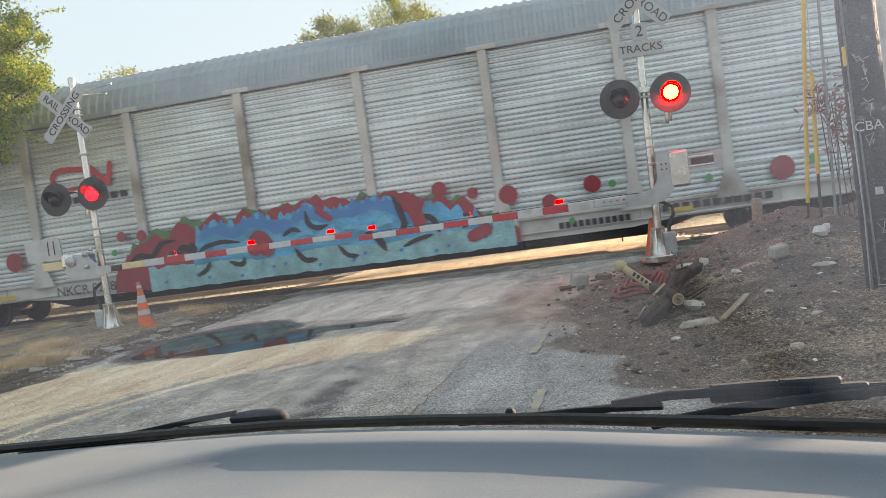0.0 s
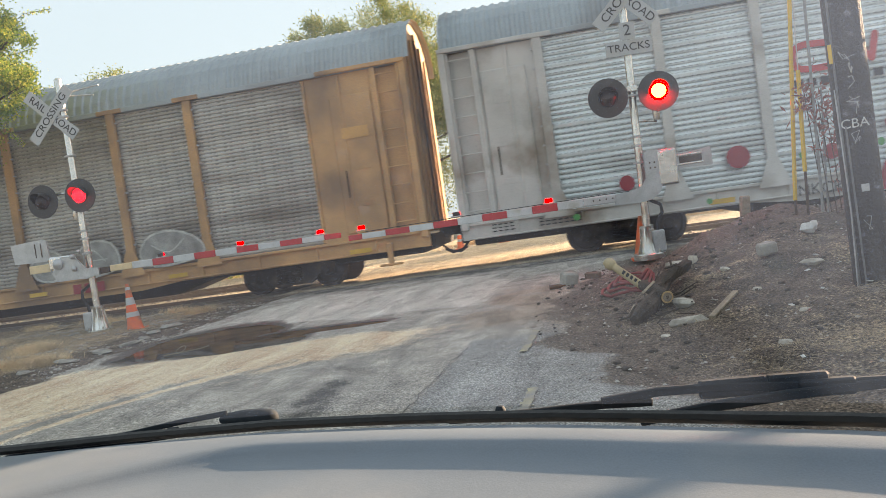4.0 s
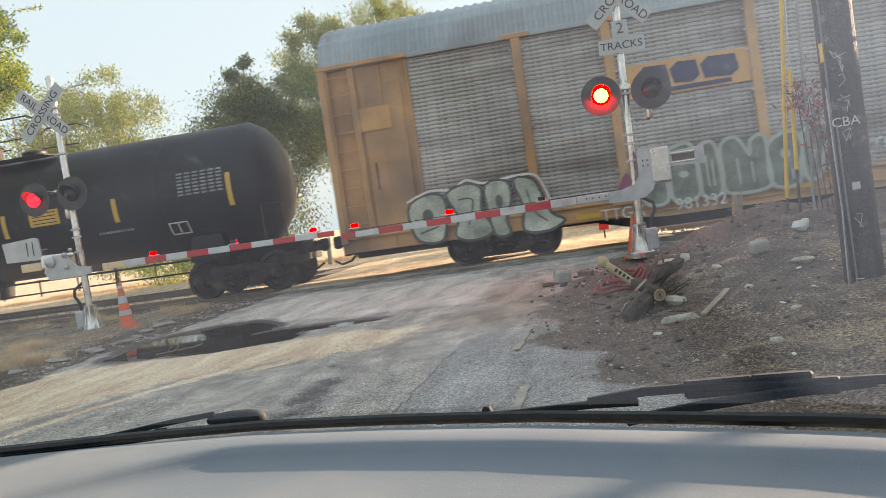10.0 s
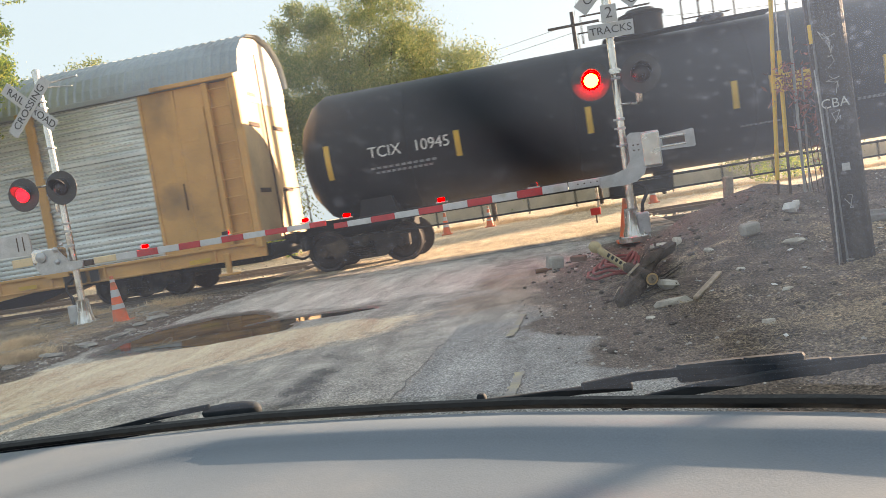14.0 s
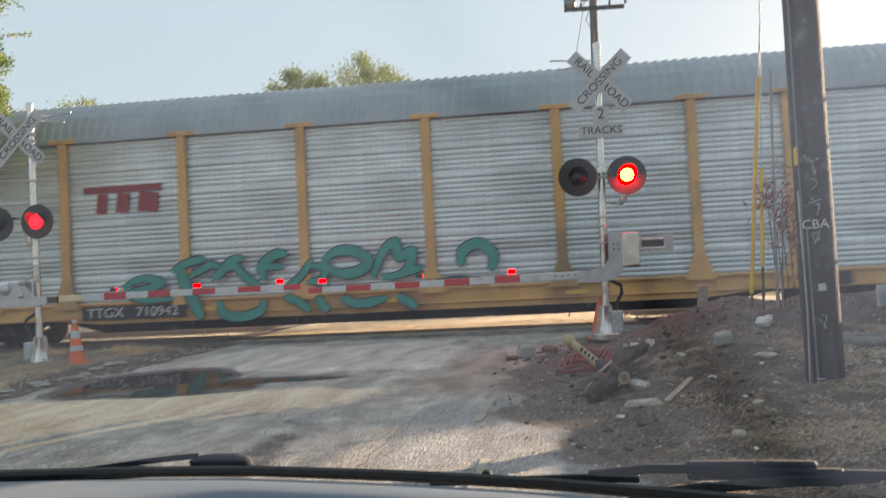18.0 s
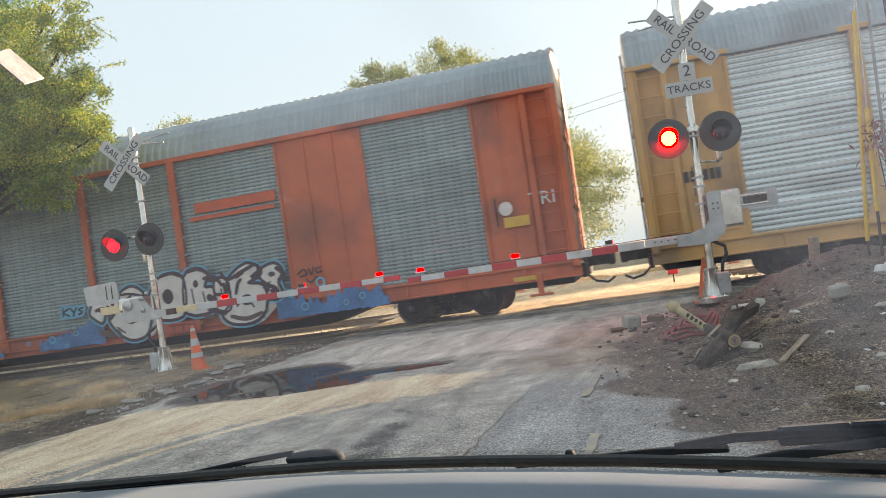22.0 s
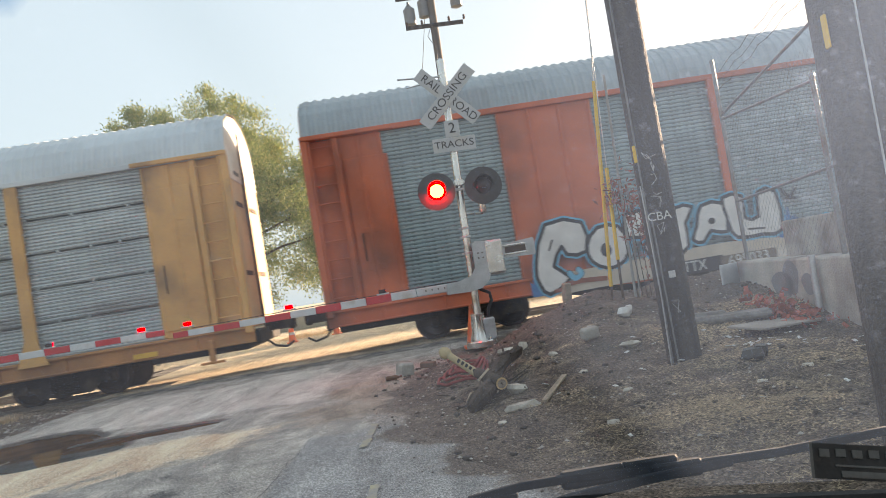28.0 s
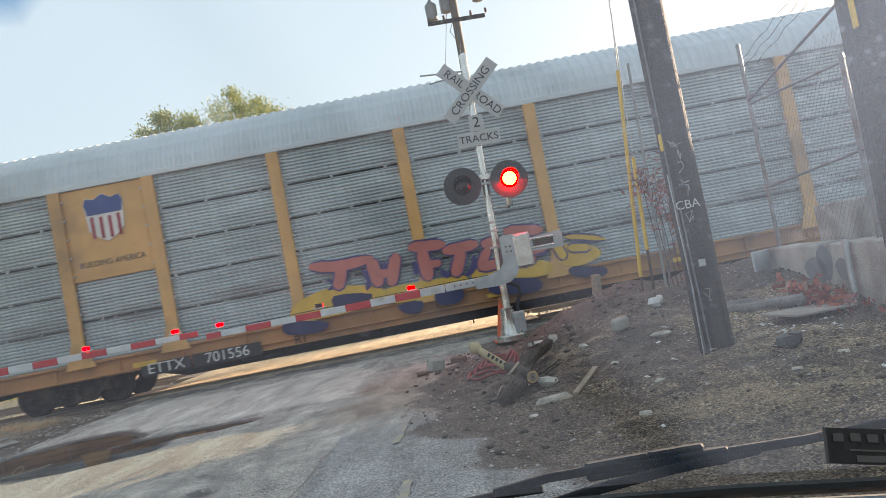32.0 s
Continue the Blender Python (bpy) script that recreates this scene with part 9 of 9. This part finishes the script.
# ---- inside of the car: dashboard, wipers, windscreen ----
def car_inside():
    dash_mat = surf("grained dashboard vinyl", (0.138, 0.172, 0.212), 0.46, 0, 0.10, 4, 420, 0.05, dirt=(0.21, 0.23, 0.25), dirt_amount=0.22)
    frit = surf("black window edge", (0.006, 0.006, 0.007), 0.5, 0, 0.1)
    wiper_mat = surf("wiper black", (0.019, 0.026, 0.034), 0.75, 0, 0.2, 9, 60, 0.1, spec=0.25)
    car = thing("car_dashboard", "grey vinyl car dashboard below a dusty windscreen", "dashboard", None)
    edge = [(-1.45, 1.02), (-1.20, 1.05), (-0.94, 1.055), (-0.694, 1.05), (-0.461, 1.03), (-0.246, 0.985), (-0.06, 0.9375), (0.096, 0.882), (0.244, 0.826), (0.42, 0.74), (0.60, 0.62)]
    fine = []
    for (xa, ya), (xb, yb) in zip(edge, edge[1:]):
        fine += [(xa + (xb - xa) * k / 6, ya + (yb - ya) * k / 6) for k in range(6)]
    fine.append(edge[-1])
    back = Vector((-0.17, -0.985, 0))
    prof = [(-0.01, 0.905), (0.0, 0.917), (0.012, 0.921), (0.045, 0.9235), (0.068, 0.9235), (0.078, 0.9215), (0.088, 0.916), (0.102, 0.911), (0.125, 0.9075), (0.16, 0.9055), (0.21, 0.905), (0.27, 0.9045), (0.36, 0.899), (0.46, 0.885), (0.54, 0.850), (0.58, 0.80), (0.60, 0.60)]
    g = Geo()
    for x, y in fine:
        late = 0.30 * smooth(-0.42, -0.98, x)              # the lower shelf swings back to the west
        for s, z in prof:
            q = s + late * smooth(0.05, 0.08, s) * smooth(0.60, 0.36, s)
            g.v.append((x + back.x * q, y + back.y * q, z + 0.006 * math.exp(-((x + 0.3) / 0.5) ** 2)))
    w = len(prof)
    g.f = [(i * w + j, i * w + j + 1, (i + 1) * w + j + 1, (i + 1) * w + j) for i in range(len(fine) - 1) for j in range(w - 1)]
    part("dash_top", g, dash_mat, car, "grained grey dashboard top", None, True)
    part("screen_seal", Geo().tube([(x, y + 0.012, 0.925 + 0.006 * math.exp(-((x + 0.3) / 0.5) ** 2)) for x, y in fine[::2]], 0.0075, 8), frit, car, "black windscreen edge", None, True)
    g = Geo()
    for x, y in fine:
        zt = 0.868 + 0.012 * smooth(-1.0, -0.5, x)
        g.v += [(x, y + 0.02, 0.905), (x + 0.01, y + 0.13, zt), (x + 0.02, y + 0.17, 0.78)]
    g.f = [(i * 3 + j, i * 3 + j + 1, i * 3 + 4 + j, i * 3 + 3 + j) for i in range(len(fine) - 1) for j in range(2)]
    part("cowl", g, wiper_mat, car, "dark plastic cowl below the windscreen", None, True)
    part("washer_nozzle", Geo().lathe((-0.144, 1.10, 0.898), (0, 0, 1), [(0, 0.008), (0.008, 0.0075), (0.012, 0.005), (0.013, 0.001)], 10), wiper_mat, car, "", None, True)

    def wiper(label, runs):
        wp = thing("windscreen_wiper", label, "wiper", None, "wipers")
        for nm, pts, r in runs:
            g = Geo()
            q = [Vector((u * d, d, 1.19 + v * d)) for u, v, d in pts]
            for a, b in zip(q, q[1:]):
                m = (b - a).to_track_quat("X", "Z").to_matrix()
                g.box((a + b) / 2, ((b - a).length + 0.004, r * 1.2, r * 2), m, r * 0.3)
            part(nm, g, wiper_mat, wp)
        return wp

    left_wiper = wiper("black windscreen wiper resting at the dashboard's driver side", [
        ("arm", [(-0.86, -0.2585, 1.16), (-0.76, -0.2500, 1.16), (-0.6586, -0.2415, 1.16), (-0.572, -0.2315, 1.16), (-0.51, -0.2268, 1.16)], 0.0042),
        ("blade", [(-0.80, -0.2575, 1.17), (-0.66, -0.252, 1.17), (-0.52, -0.246, 1.17), (-0.44, -0.246, 1.17)], 0.0055),
        ("connector", [(-0.60, -0.2455, 1.168), (-0.585, -0.2455, 1.168)], 0.008)])
    wiper("black windscreen wiper resting at the passenger side", [
        ("blade", [(-0.20, -0.2665, 1.17), (-0.09, -0.2675, 1.17), (0.0, -0.2655, 1.17), (0.06, -0.268, 1.17)], 0.006),
        ("arm", [(0.0, -0.262, 1.15), (0.07, -0.256, 1.15), (0.14, -0.2575, 1.15), (0.23, -0.265, 1.15), (0.40, -0.272, 1.15), (0.55, -0.270, 1.15)], 0.0065),
        ("upper_link", [(0.12, -0.259, 1.155), (0.20, -0.260, 1.155), (0.27, -0.262, 1.155)], 0.013),
        ("lower_link", [(0.045, -0.291, 1.12), (0.14, -0.281, 1.13), (0.22, -0.276, 1.14), (0.34, -0.272, 1.15)], 0.007),
        ("connector", [(0.235, -0.269, 1.15), (0.30, -0.271, 1.15)], 0.012)])
    hump = Geo().lathe((-0.477 * 1.165, 1.165, 1.19 - 0.2372 * 1.165), (1, 0, -0.05), [(-0.052, 0.001), (-0.048, 0.006), (-0.035, 0.011), (-0.01, 0.0145), (0.02, 0.0155), (0.038, 0.0135), (0.046, 0.009), (0.05, 0.001)], 16)
    part("pivot_cover", hump, wiper_mat, left_wiper, "rounded black pivot cover", None, True)
    # speaker grille and a small mount at the driver side
    g = Geo()
    pts = []
    for k in range(25):
        t = 6.28319 * k / 24
        pts.append((-0.62 + 0.14 * math.cos(t), 0.70 + 0.095 * math.sin(t)))
    g.add([(x, y, 0.9165) for x, y in pts[:-1]] + [(-0.62, 0.70, 0.919)], [(i, (i + 1) % 24, 24) for i in range(24)])
    sp = part("speaker_grille", g, rubber, car, "dark oval speaker grille")
    for k in range(34):
        x = -0.752 + 0.0080 * k
        h = 0.095 * math.sqrt(max(0.0, 1 - ((x + 0.62) / 0.14) ** 2)) * 0.94
        part("grille_rib", Geo().box((x, 0.70, 0.920), (0.004, 2 * h, 0.003)), wiper_mat, sp)
    mt = thing("phone_mount", "small brown and black mount standing on the dashboard", "mount", pose(-0.955, 0.925, 0.915))
    part("clip", Geo().box((-0.012, 0, 0.012), (0.022, 0.02, 0.034), ch=0.006), surf("brown plastic", (0.05, 0.035, 0.022), 0.5), mt, "brown clip")
    part("arm", Geo().rod((0.0, -0.01, 0.0), (0.07, -0.03, 0.012), 0.013, 0.011, 10), wiper_mat, mt, "", None, True)
    # sticker on the glass, seen from behind: dark with pale bars
    eye, du, dv = Vector((0.0, 0.0, 1.19)), 0.45, -1
    st = thing("windscreen_sticker", "dark service sticker with pale bars on the windscreen", "sticker", pose(0.206, 0.450, 1.063, -24, 10, -14))
    part("sheet", Geo().box((0, 0, 0), (0.060, 0.0012, 0.0205), ch=0.0003), surf("sticker black", (0.02, 0.02, 0.022), 0.5, 0, 0.1), st)
    pale = surf("sticker pale print", (0.10, 0.105, 0.105), 0.6, 0, 0.1)
    part("border", Geo().box((-0.0295, -0.0002, 0), (0.0014, 0.0016, 0.021)), pale, st, "pale edge")
    part("border", Geo().box((0.0295, -0.0002, 0), (0.0014, 0.0016, 0.021)), pale, st, "pale edge")
    for k in range(6):
        part("print_bar", Geo().box((-0.0225 + 0.009 * k, -0.001, 0.0045 + 0.0004 * (k % 2)), (0.0055, 0.001, 0.0046)), pale, st, "pale lettering bar")
    part("print_bar", Geo().box((0, -0.001, -0.0025), (0.034, 0.001, 0.0011)), pale, st, "pale lettering bar")
    part("print_bar", Geo().box((0, -0.001, -0.0072), (0.028, 0.001, 0.0036)), pale, st, "pale lettering bar")


car_inside()


def windscreen():
    """Dusty glass: clear but for a thin uneven film of dust, made denser where the sun's glare lies."""
    m = bpy.data.materials.new("dusty glass")
    m.use_nodes = True
    nd, ln = m.node_tree.nodes, m.node_tree.links
    nd.remove(nd["Principled BSDF"])
    out = nd["Material Output"]
    tp, df, mx = nd.new("ShaderNodeBsdfTransparent"), nd.new("ShaderNodeBsdfTranslucent"), nd.new("ShaderNodeMixShader")
    df.inputs["Color"].default_value = (0.40, 0.58, 0.95, 1)
    co = nd.new("ShaderNodeTexCoord")
    n1, n2 = nd.new("ShaderNodeTexNoise"), nd.new("ShaderNodeTexNoise")
    n1.inputs["Scale"].default_value, n1.inputs["Detail"].default_value = 3.0, 3
    n2.inputs["Scale"].default_value, n2.inputs["Detail"].default_value = 45.0, 4
    for n in (n1, n2):
        ln.new(co.outputs["Object"], n.inputs["Vector"])
    a = nd.new("ShaderNodeMapRange")
    a.inputs[1].default_value, a.inputs[2].default_value, a.inputs[3].default_value, a.inputs[4].default_value = 0.3, 0.75, DUST * 0.7, DUST * 1.35
    b = nd.new("ShaderNodeMapRange")
    b.inputs[1].default_value, b.inputs[2].default_value, b.inputs[3].default_value, b.inputs[4].default_value = 0.62, 0.80, 0.0, 0.022
    ad = nd.new("ShaderNodeMath")
    ln.new(n1.outputs[0], a.inputs[0])
    ln.new(n2.outputs[0], b.inputs[0])
    ln.new(a.outputs[0], ad.inputs[0])
    ln.new(b.outputs[0], ad.inputs[1])
    sx, east, mu = nd.new("ShaderNodeSeparateXYZ"), nd.new("ShaderNodeMapRange"), nd.new("ShaderNodeMath")      # denser film to the east: streaky dirt there, plus sun glare put into its density
    ln.new(co.outputs["Object"], sx.inputs[0])
    east.inputs[1].default_value, east.inputs[2].default_value, east.inputs[3].default_value, east.inputs[4].default_value = 0.05, 0.28, 0.0, 2.3
    ln.new(sx.outputs[0], east.inputs[0])
    tall, et, eb = nd.new("ShaderNodeMapRange"), nd.new("ShaderNodeMath"), nd.new("ShaderNodeMath")        # and denser higher up, where that glare veil is strongest
    tall.inputs[1].default_value, tall.inputs[2].default_value, tall.inputs[3].default_value, tall.inputs[4].default_value = 1.05, 1.36, 0.0, 1.0
    ln.new(sx.outputs[2], tall.inputs[0])
    et.operation, eb.operation = "MULTIPLY", "ADD"
    ln.new(east.outputs[0], et.inputs[0])
    ln.new(tall.outputs[0], et.inputs[1])
    ln.new(et.outputs[0], eb.inputs[0])
    eb.inputs[1].default_value = 0.75
    mu.operation = "MULTIPLY"
    ln.new(ad.outputs[0], mu.inputs[0])
    ln.new(eb.outputs[0], mu.inputs[1])
    vo, sk, sm, sf = nd.new("ShaderNodeTexVoronoi"), nd.new("ShaderNodeMapRange"), nd.new("ShaderNodeMath"), nd.new("ShaderNodeMath")      # dried drops
    vo.inputs["Scale"].default_value, vo.inputs["Randomness"].default_value = 95.0, 1.0
    ln.new(co.outputs["Object"], vo.inputs["Vector"])
    sk.inputs[1].default_value, sk.inputs[2].default_value, sk.inputs[3].default_value, sk.inputs[4].default_value = 0.10, 0.26, 0.016, 0.0
    ln.new(vo.outputs["Distance"], sk.inputs[0])
    sm.operation, sf.operation = "MULTIPLY", "ADD"
    ln.new(sk.outputs[0], sm.inputs[0])
    ln.new(eb.outputs[0], sm.inputs[1])
    ln.new(mu.outputs[0], sf.inputs[0])
    ln.new(sm.outputs[0], sf.inputs[1])
    ln.new(sf.outputs[0], mx.inputs[0])
    ln.new(tp.outputs[0], mx.inputs[1])
    ln.new(df.outputs[0], mx.inputs[2])
    ln.new(mx.outputs[0], out.inputs["Surface"])
    ws = thing("windscreen", "dusty curved car windscreen with a blue shade band", "windscreen", None)
    rows = [(0.0, 0.935), (-0.16, 1.10), (-0.30, 1.25), (-0.42, 1.40), (-0.50, 1.52), (-0.58, 1.66)]
    xs = [(-1.9, 0.86), (-1.45, 1.00), (-1.05, 1.075), (-0.7, 1.075), (-0.45, 1.06), (-0.2, 1.00), (0.05, 0.925), (0.25, 0.85), (0.42, 0.76), (0.62, 0.64), (0.85, 0.46), (1.05, 0.2)]
    g = Geo()
    for x, y in xs:
        for s, z in rows:
            g.v.append((x - 0.17 * s * -0.6, y + 0.022 + s * 0.93, z))
    w = len(rows)
    g.f = [(i * w + j, (i + 1) * w + j, (i + 1) * w + j + 1, i * w + j + 1) for i in range(len(xs) - 1) for j in range(w - 1)]
    glass = part("glass", g, m, ws, "dusty clear glass", None, True)
    glass.visible_shadow = False
    t = bpy.data.materials.new("blue shade band")
    t.use_nodes = True
    nd = t.node_tree.nodes
    nd.remove(nd["Principled BSDF"])
    tp, at, rp = nd.new("ShaderNodeBsdfTransparent"), nd.new("ShaderNodeAttribute"), nd.new("ShaderNodeValToRGB")
    at.attribute_name = "tint"
    rp.color_ramp.elements[0].color, rp.color_ramp.elements[1].color = (1, 1, 1, 1), (0.02, 0.30, 0.60, 1)
    t.node_tree.links.new(at.outputs["Fac"], rp.inputs[0])
    t.node_tree.links.new(rp.outputs[0], tp.inputs["Color"])
    t.node_tree.links.new(tp.outputs[0], nd["Material Output"].inputs["Surface"])
    g, tint = Geo(), []
    for k in range(31):
        u = -1.6 + 2.2 * k / 30
        d = 0.62
        v0 = 0.468 - 0.35 * (u + 0.76) ** 2 + 1.2 * max(0.0, u + 0.50)
        for q, f in ((0.0, 0.0), (0.022, 0.5), (0.045, 1.0), (0.30, 1.0)):
            g.v.append((u * d, d - q * 0.5, 1.19 + (v0 + q) * d))
            tint.append(f)
    g.f = [(i * 4 + j, i * 4 + 4 + j, i * 4 + 5 + j, i * 4 + 1 + j) for i in range(30) for j in range(3)]
    band = part("shade_band", g, t, ws, "blue tinted shade band")
    band.data.attributes.new("tint", "FLOAT", "POINT").data.foreach_set("value", tint)
    band.visible_shadow = False
    tag = thing("toll_tag", "small pale tag stuck on the windscreen's upper corner", "sticker", pose(-0.530, 0.60, 1.423, -55, 48, 10))
    part("sheet", Geo().box((0, 0, 0), (0.044, 0.0015, 0.022), ch=0.0005), surf("pale tag film", (0.30, 0.33, 0.36), 0.6, 0, 0.06), tag)


DUST = 0.0222
windscreen()


def car_shell():
    """The plain lower body that carries the dashboard and stands on the road."""
    paint = surf("dark car paint", (0.05, 0.055, 0.06), 0.4, 0, 0.1, 3, 60, 0.02)
    c = thing("car", "dark plain lower car body standing on the road", "car", None)
    side = [(-2.1, 0.24), (-2.1, 0.62), (0.15, 0.60), (0.25, 0.58), (0.95, 0.66), (1.10, 0.68), (1.70, 0.56), (2.0, 0.40), (2.0, 0.24)]
    for x0, x1 in ((-1.30, -1.24), (0.44, 0.50)):
        n = len(side)
        g = Geo().add([(x0, y, z) for y, z in side] + [(x1, y, z) for y, z in side], [tuple(range(n)), tuple(range(2 * n - 1, n - 1, -1))] + [(i, n + i, n + (i + 1) % n, (i + 1) % n) for i in range(n)])
        part("side_panel", g, paint, c)
    part("bonnet", Geo().add([(x, y, z) for x in (-1.24, 0.44) for y, z in ((1.0, 0.655), (1.10, 0.67), (1.70, 0.55), (1.99, 0.39))], [(i, i + 1, 5 + i, 4 + i) for i in range(3)]), paint, c, "dark bonnet", None, True)
    part("firewall", Geo().box((-0.40, 0.98, 0.46), (1.66, 0.05, 0.42), ch=0.01), rubber, c)
    part("dash_support", Geo().box((-0.40, 0.90, 0.735), (0.9, 0.06, 0.16), ch=0.01), rubber, c)
    part("floor_pan", Geo().box((-0.40, -0.05, 0.27), (1.66, 4.0, 0.05), ch=0.01), rubber, c)
    # unseen roof on four pillars, added to hold the high sky off the dashboard
    lining = surf("grey roof lining", (0.36, 0.35, 0.33), 0.9, 0, 0.08, 5, 80, 0.1)
    part("roof", Geo().box((-0.40, -0.86, 1.66), (1.84, 2.48, 0.05), ch=0.02), lining, c, "plain car roof out of view, added to shade the dashboard")
    for x in (-1.28, 0.48):
        for y in (-0.35, -2.02):
            part("pillar", Geo().rod((x, y, 0.58), (x, y + 0.06, 1.65), 0.04, n=8), paint, c)
    for x in (-1.22, 0.42):
        for y in (1.45, -1.25):
            w = part("wheel", Geo().lathe((x - 0.09, y, 0.31), (1, 0, 0), [(0, 0.20), (0.0, 0.30), (0.03, 0.312), (0.15, 0.312), (0.18, 0.30), (0.18, 0.20)], 28), rubber, c, "black tyre", None, True)
            part("rim", Geo().lathe((x - 0.075, y, 0.31), (1, 0, 0), [(0, 0.02), (0.0, 0.198), (0.15, 0.198), (0.15, 0.02)], 20), steel_galv, w)


car_shell()


# ---- motion of the train and of the flashing lamps ----
RATE = [(0, 4.192), (9, 4.200), (15, 4.233), (25, 4.253), (27.5, 4.36), (28.5, 4.47), (32, 4.49)]     # speed, m/s


def run(t):
    """Metres that the train has gone at t."""
    d = 0.0
    for (a, va), (b, vb) in zip(RATE, RATE[1:]):
        if t <= a:
            break
        e = min(t, b)
        ve = va + (vb - va) * (e - a) / (b - a)
        d += (va + ve) / 2 * (e - a)
    return d


car_ahead = copy_thing(car_b, pose(0, 0, 0))        # the train goes on ahead
CARS = [(car_ahead, 22.6), (car_a, -5.74), (car_b, -33.46), (car_c, -56.56), (car_d, -78.97), (car_e, -107.07), (car_f, -135.12)]
wheelsets += [(o, o.matrix_basis.translation.x, o.matrix_basis.translation.z) for o in car_ahead.children if o.name.startswith("wheelset")]
FLASH, FIRST = 1.188, 1.04       # the pair's period, and when the lamp on the east side comes on


def motions():
    steps = [k * 0.5 for k in range(65)]
    for car, x0 in CARS:
        walk(car, [(t, pose(x0 + run(t), TRACK_Y, 0)) for t in steps])
    dt = 0.1
    for ob, x, r in wheelsets:
        n = int(round(32 / dt))
        walk(ob, [(k * dt, pose(x, 0, r, 0, math.degrees(run(k * dt) / r) % 360, 0)) for k in range(n + 1)])
    for ob, m, side in flashers:
        rows, turn, on = [], 0.0, None
        k = -2
        edges = []
        while FIRST + k * FLASH / 2 < 32.2:
            edges.append((FIRST + k * FLASH / 2, 1 if k % 2 == 0 else -1))
            k += 1
        lit = [s for e, s in edges if e <= 0][-1]
        turn = 0.0 if lit == side else 180.0
        rows.append((0.0, m @ pose(0, 0, 0, 0, 0, turn)))
        for e, s in edges:
            if e <= 0.05 or e > 31.95:
                continue
            a, whole = round((e - 0.05) * 30) / 30, round(e)
            if a - 0.01 < whole < a + 0.11:                 # the turn keeps clear of the full seconds
                a = whole - 0.1 if e < whole else whole
            rows.append((a, m @ pose(0, 0, 0, 0, 0, turn)))
            rows.append((a + 1 / 30, m @ pose(0, 0, 0, 0, 0, turn + 60)))
            rows.append((a + 2 / 30, m @ pose(0, 0, 0, 0, 0, turn + 120)))
            turn += 180.0
            rows.append((a + 0.1, m @ pose(0, 0, 0, 0, 0, turn)))
        rows.append((32.0 if rows[-1][0] < 31.97 else 32.1, m @ pose(0, 0, 0, 0, 0, turn)))
        walk(ob, rows)


motions()
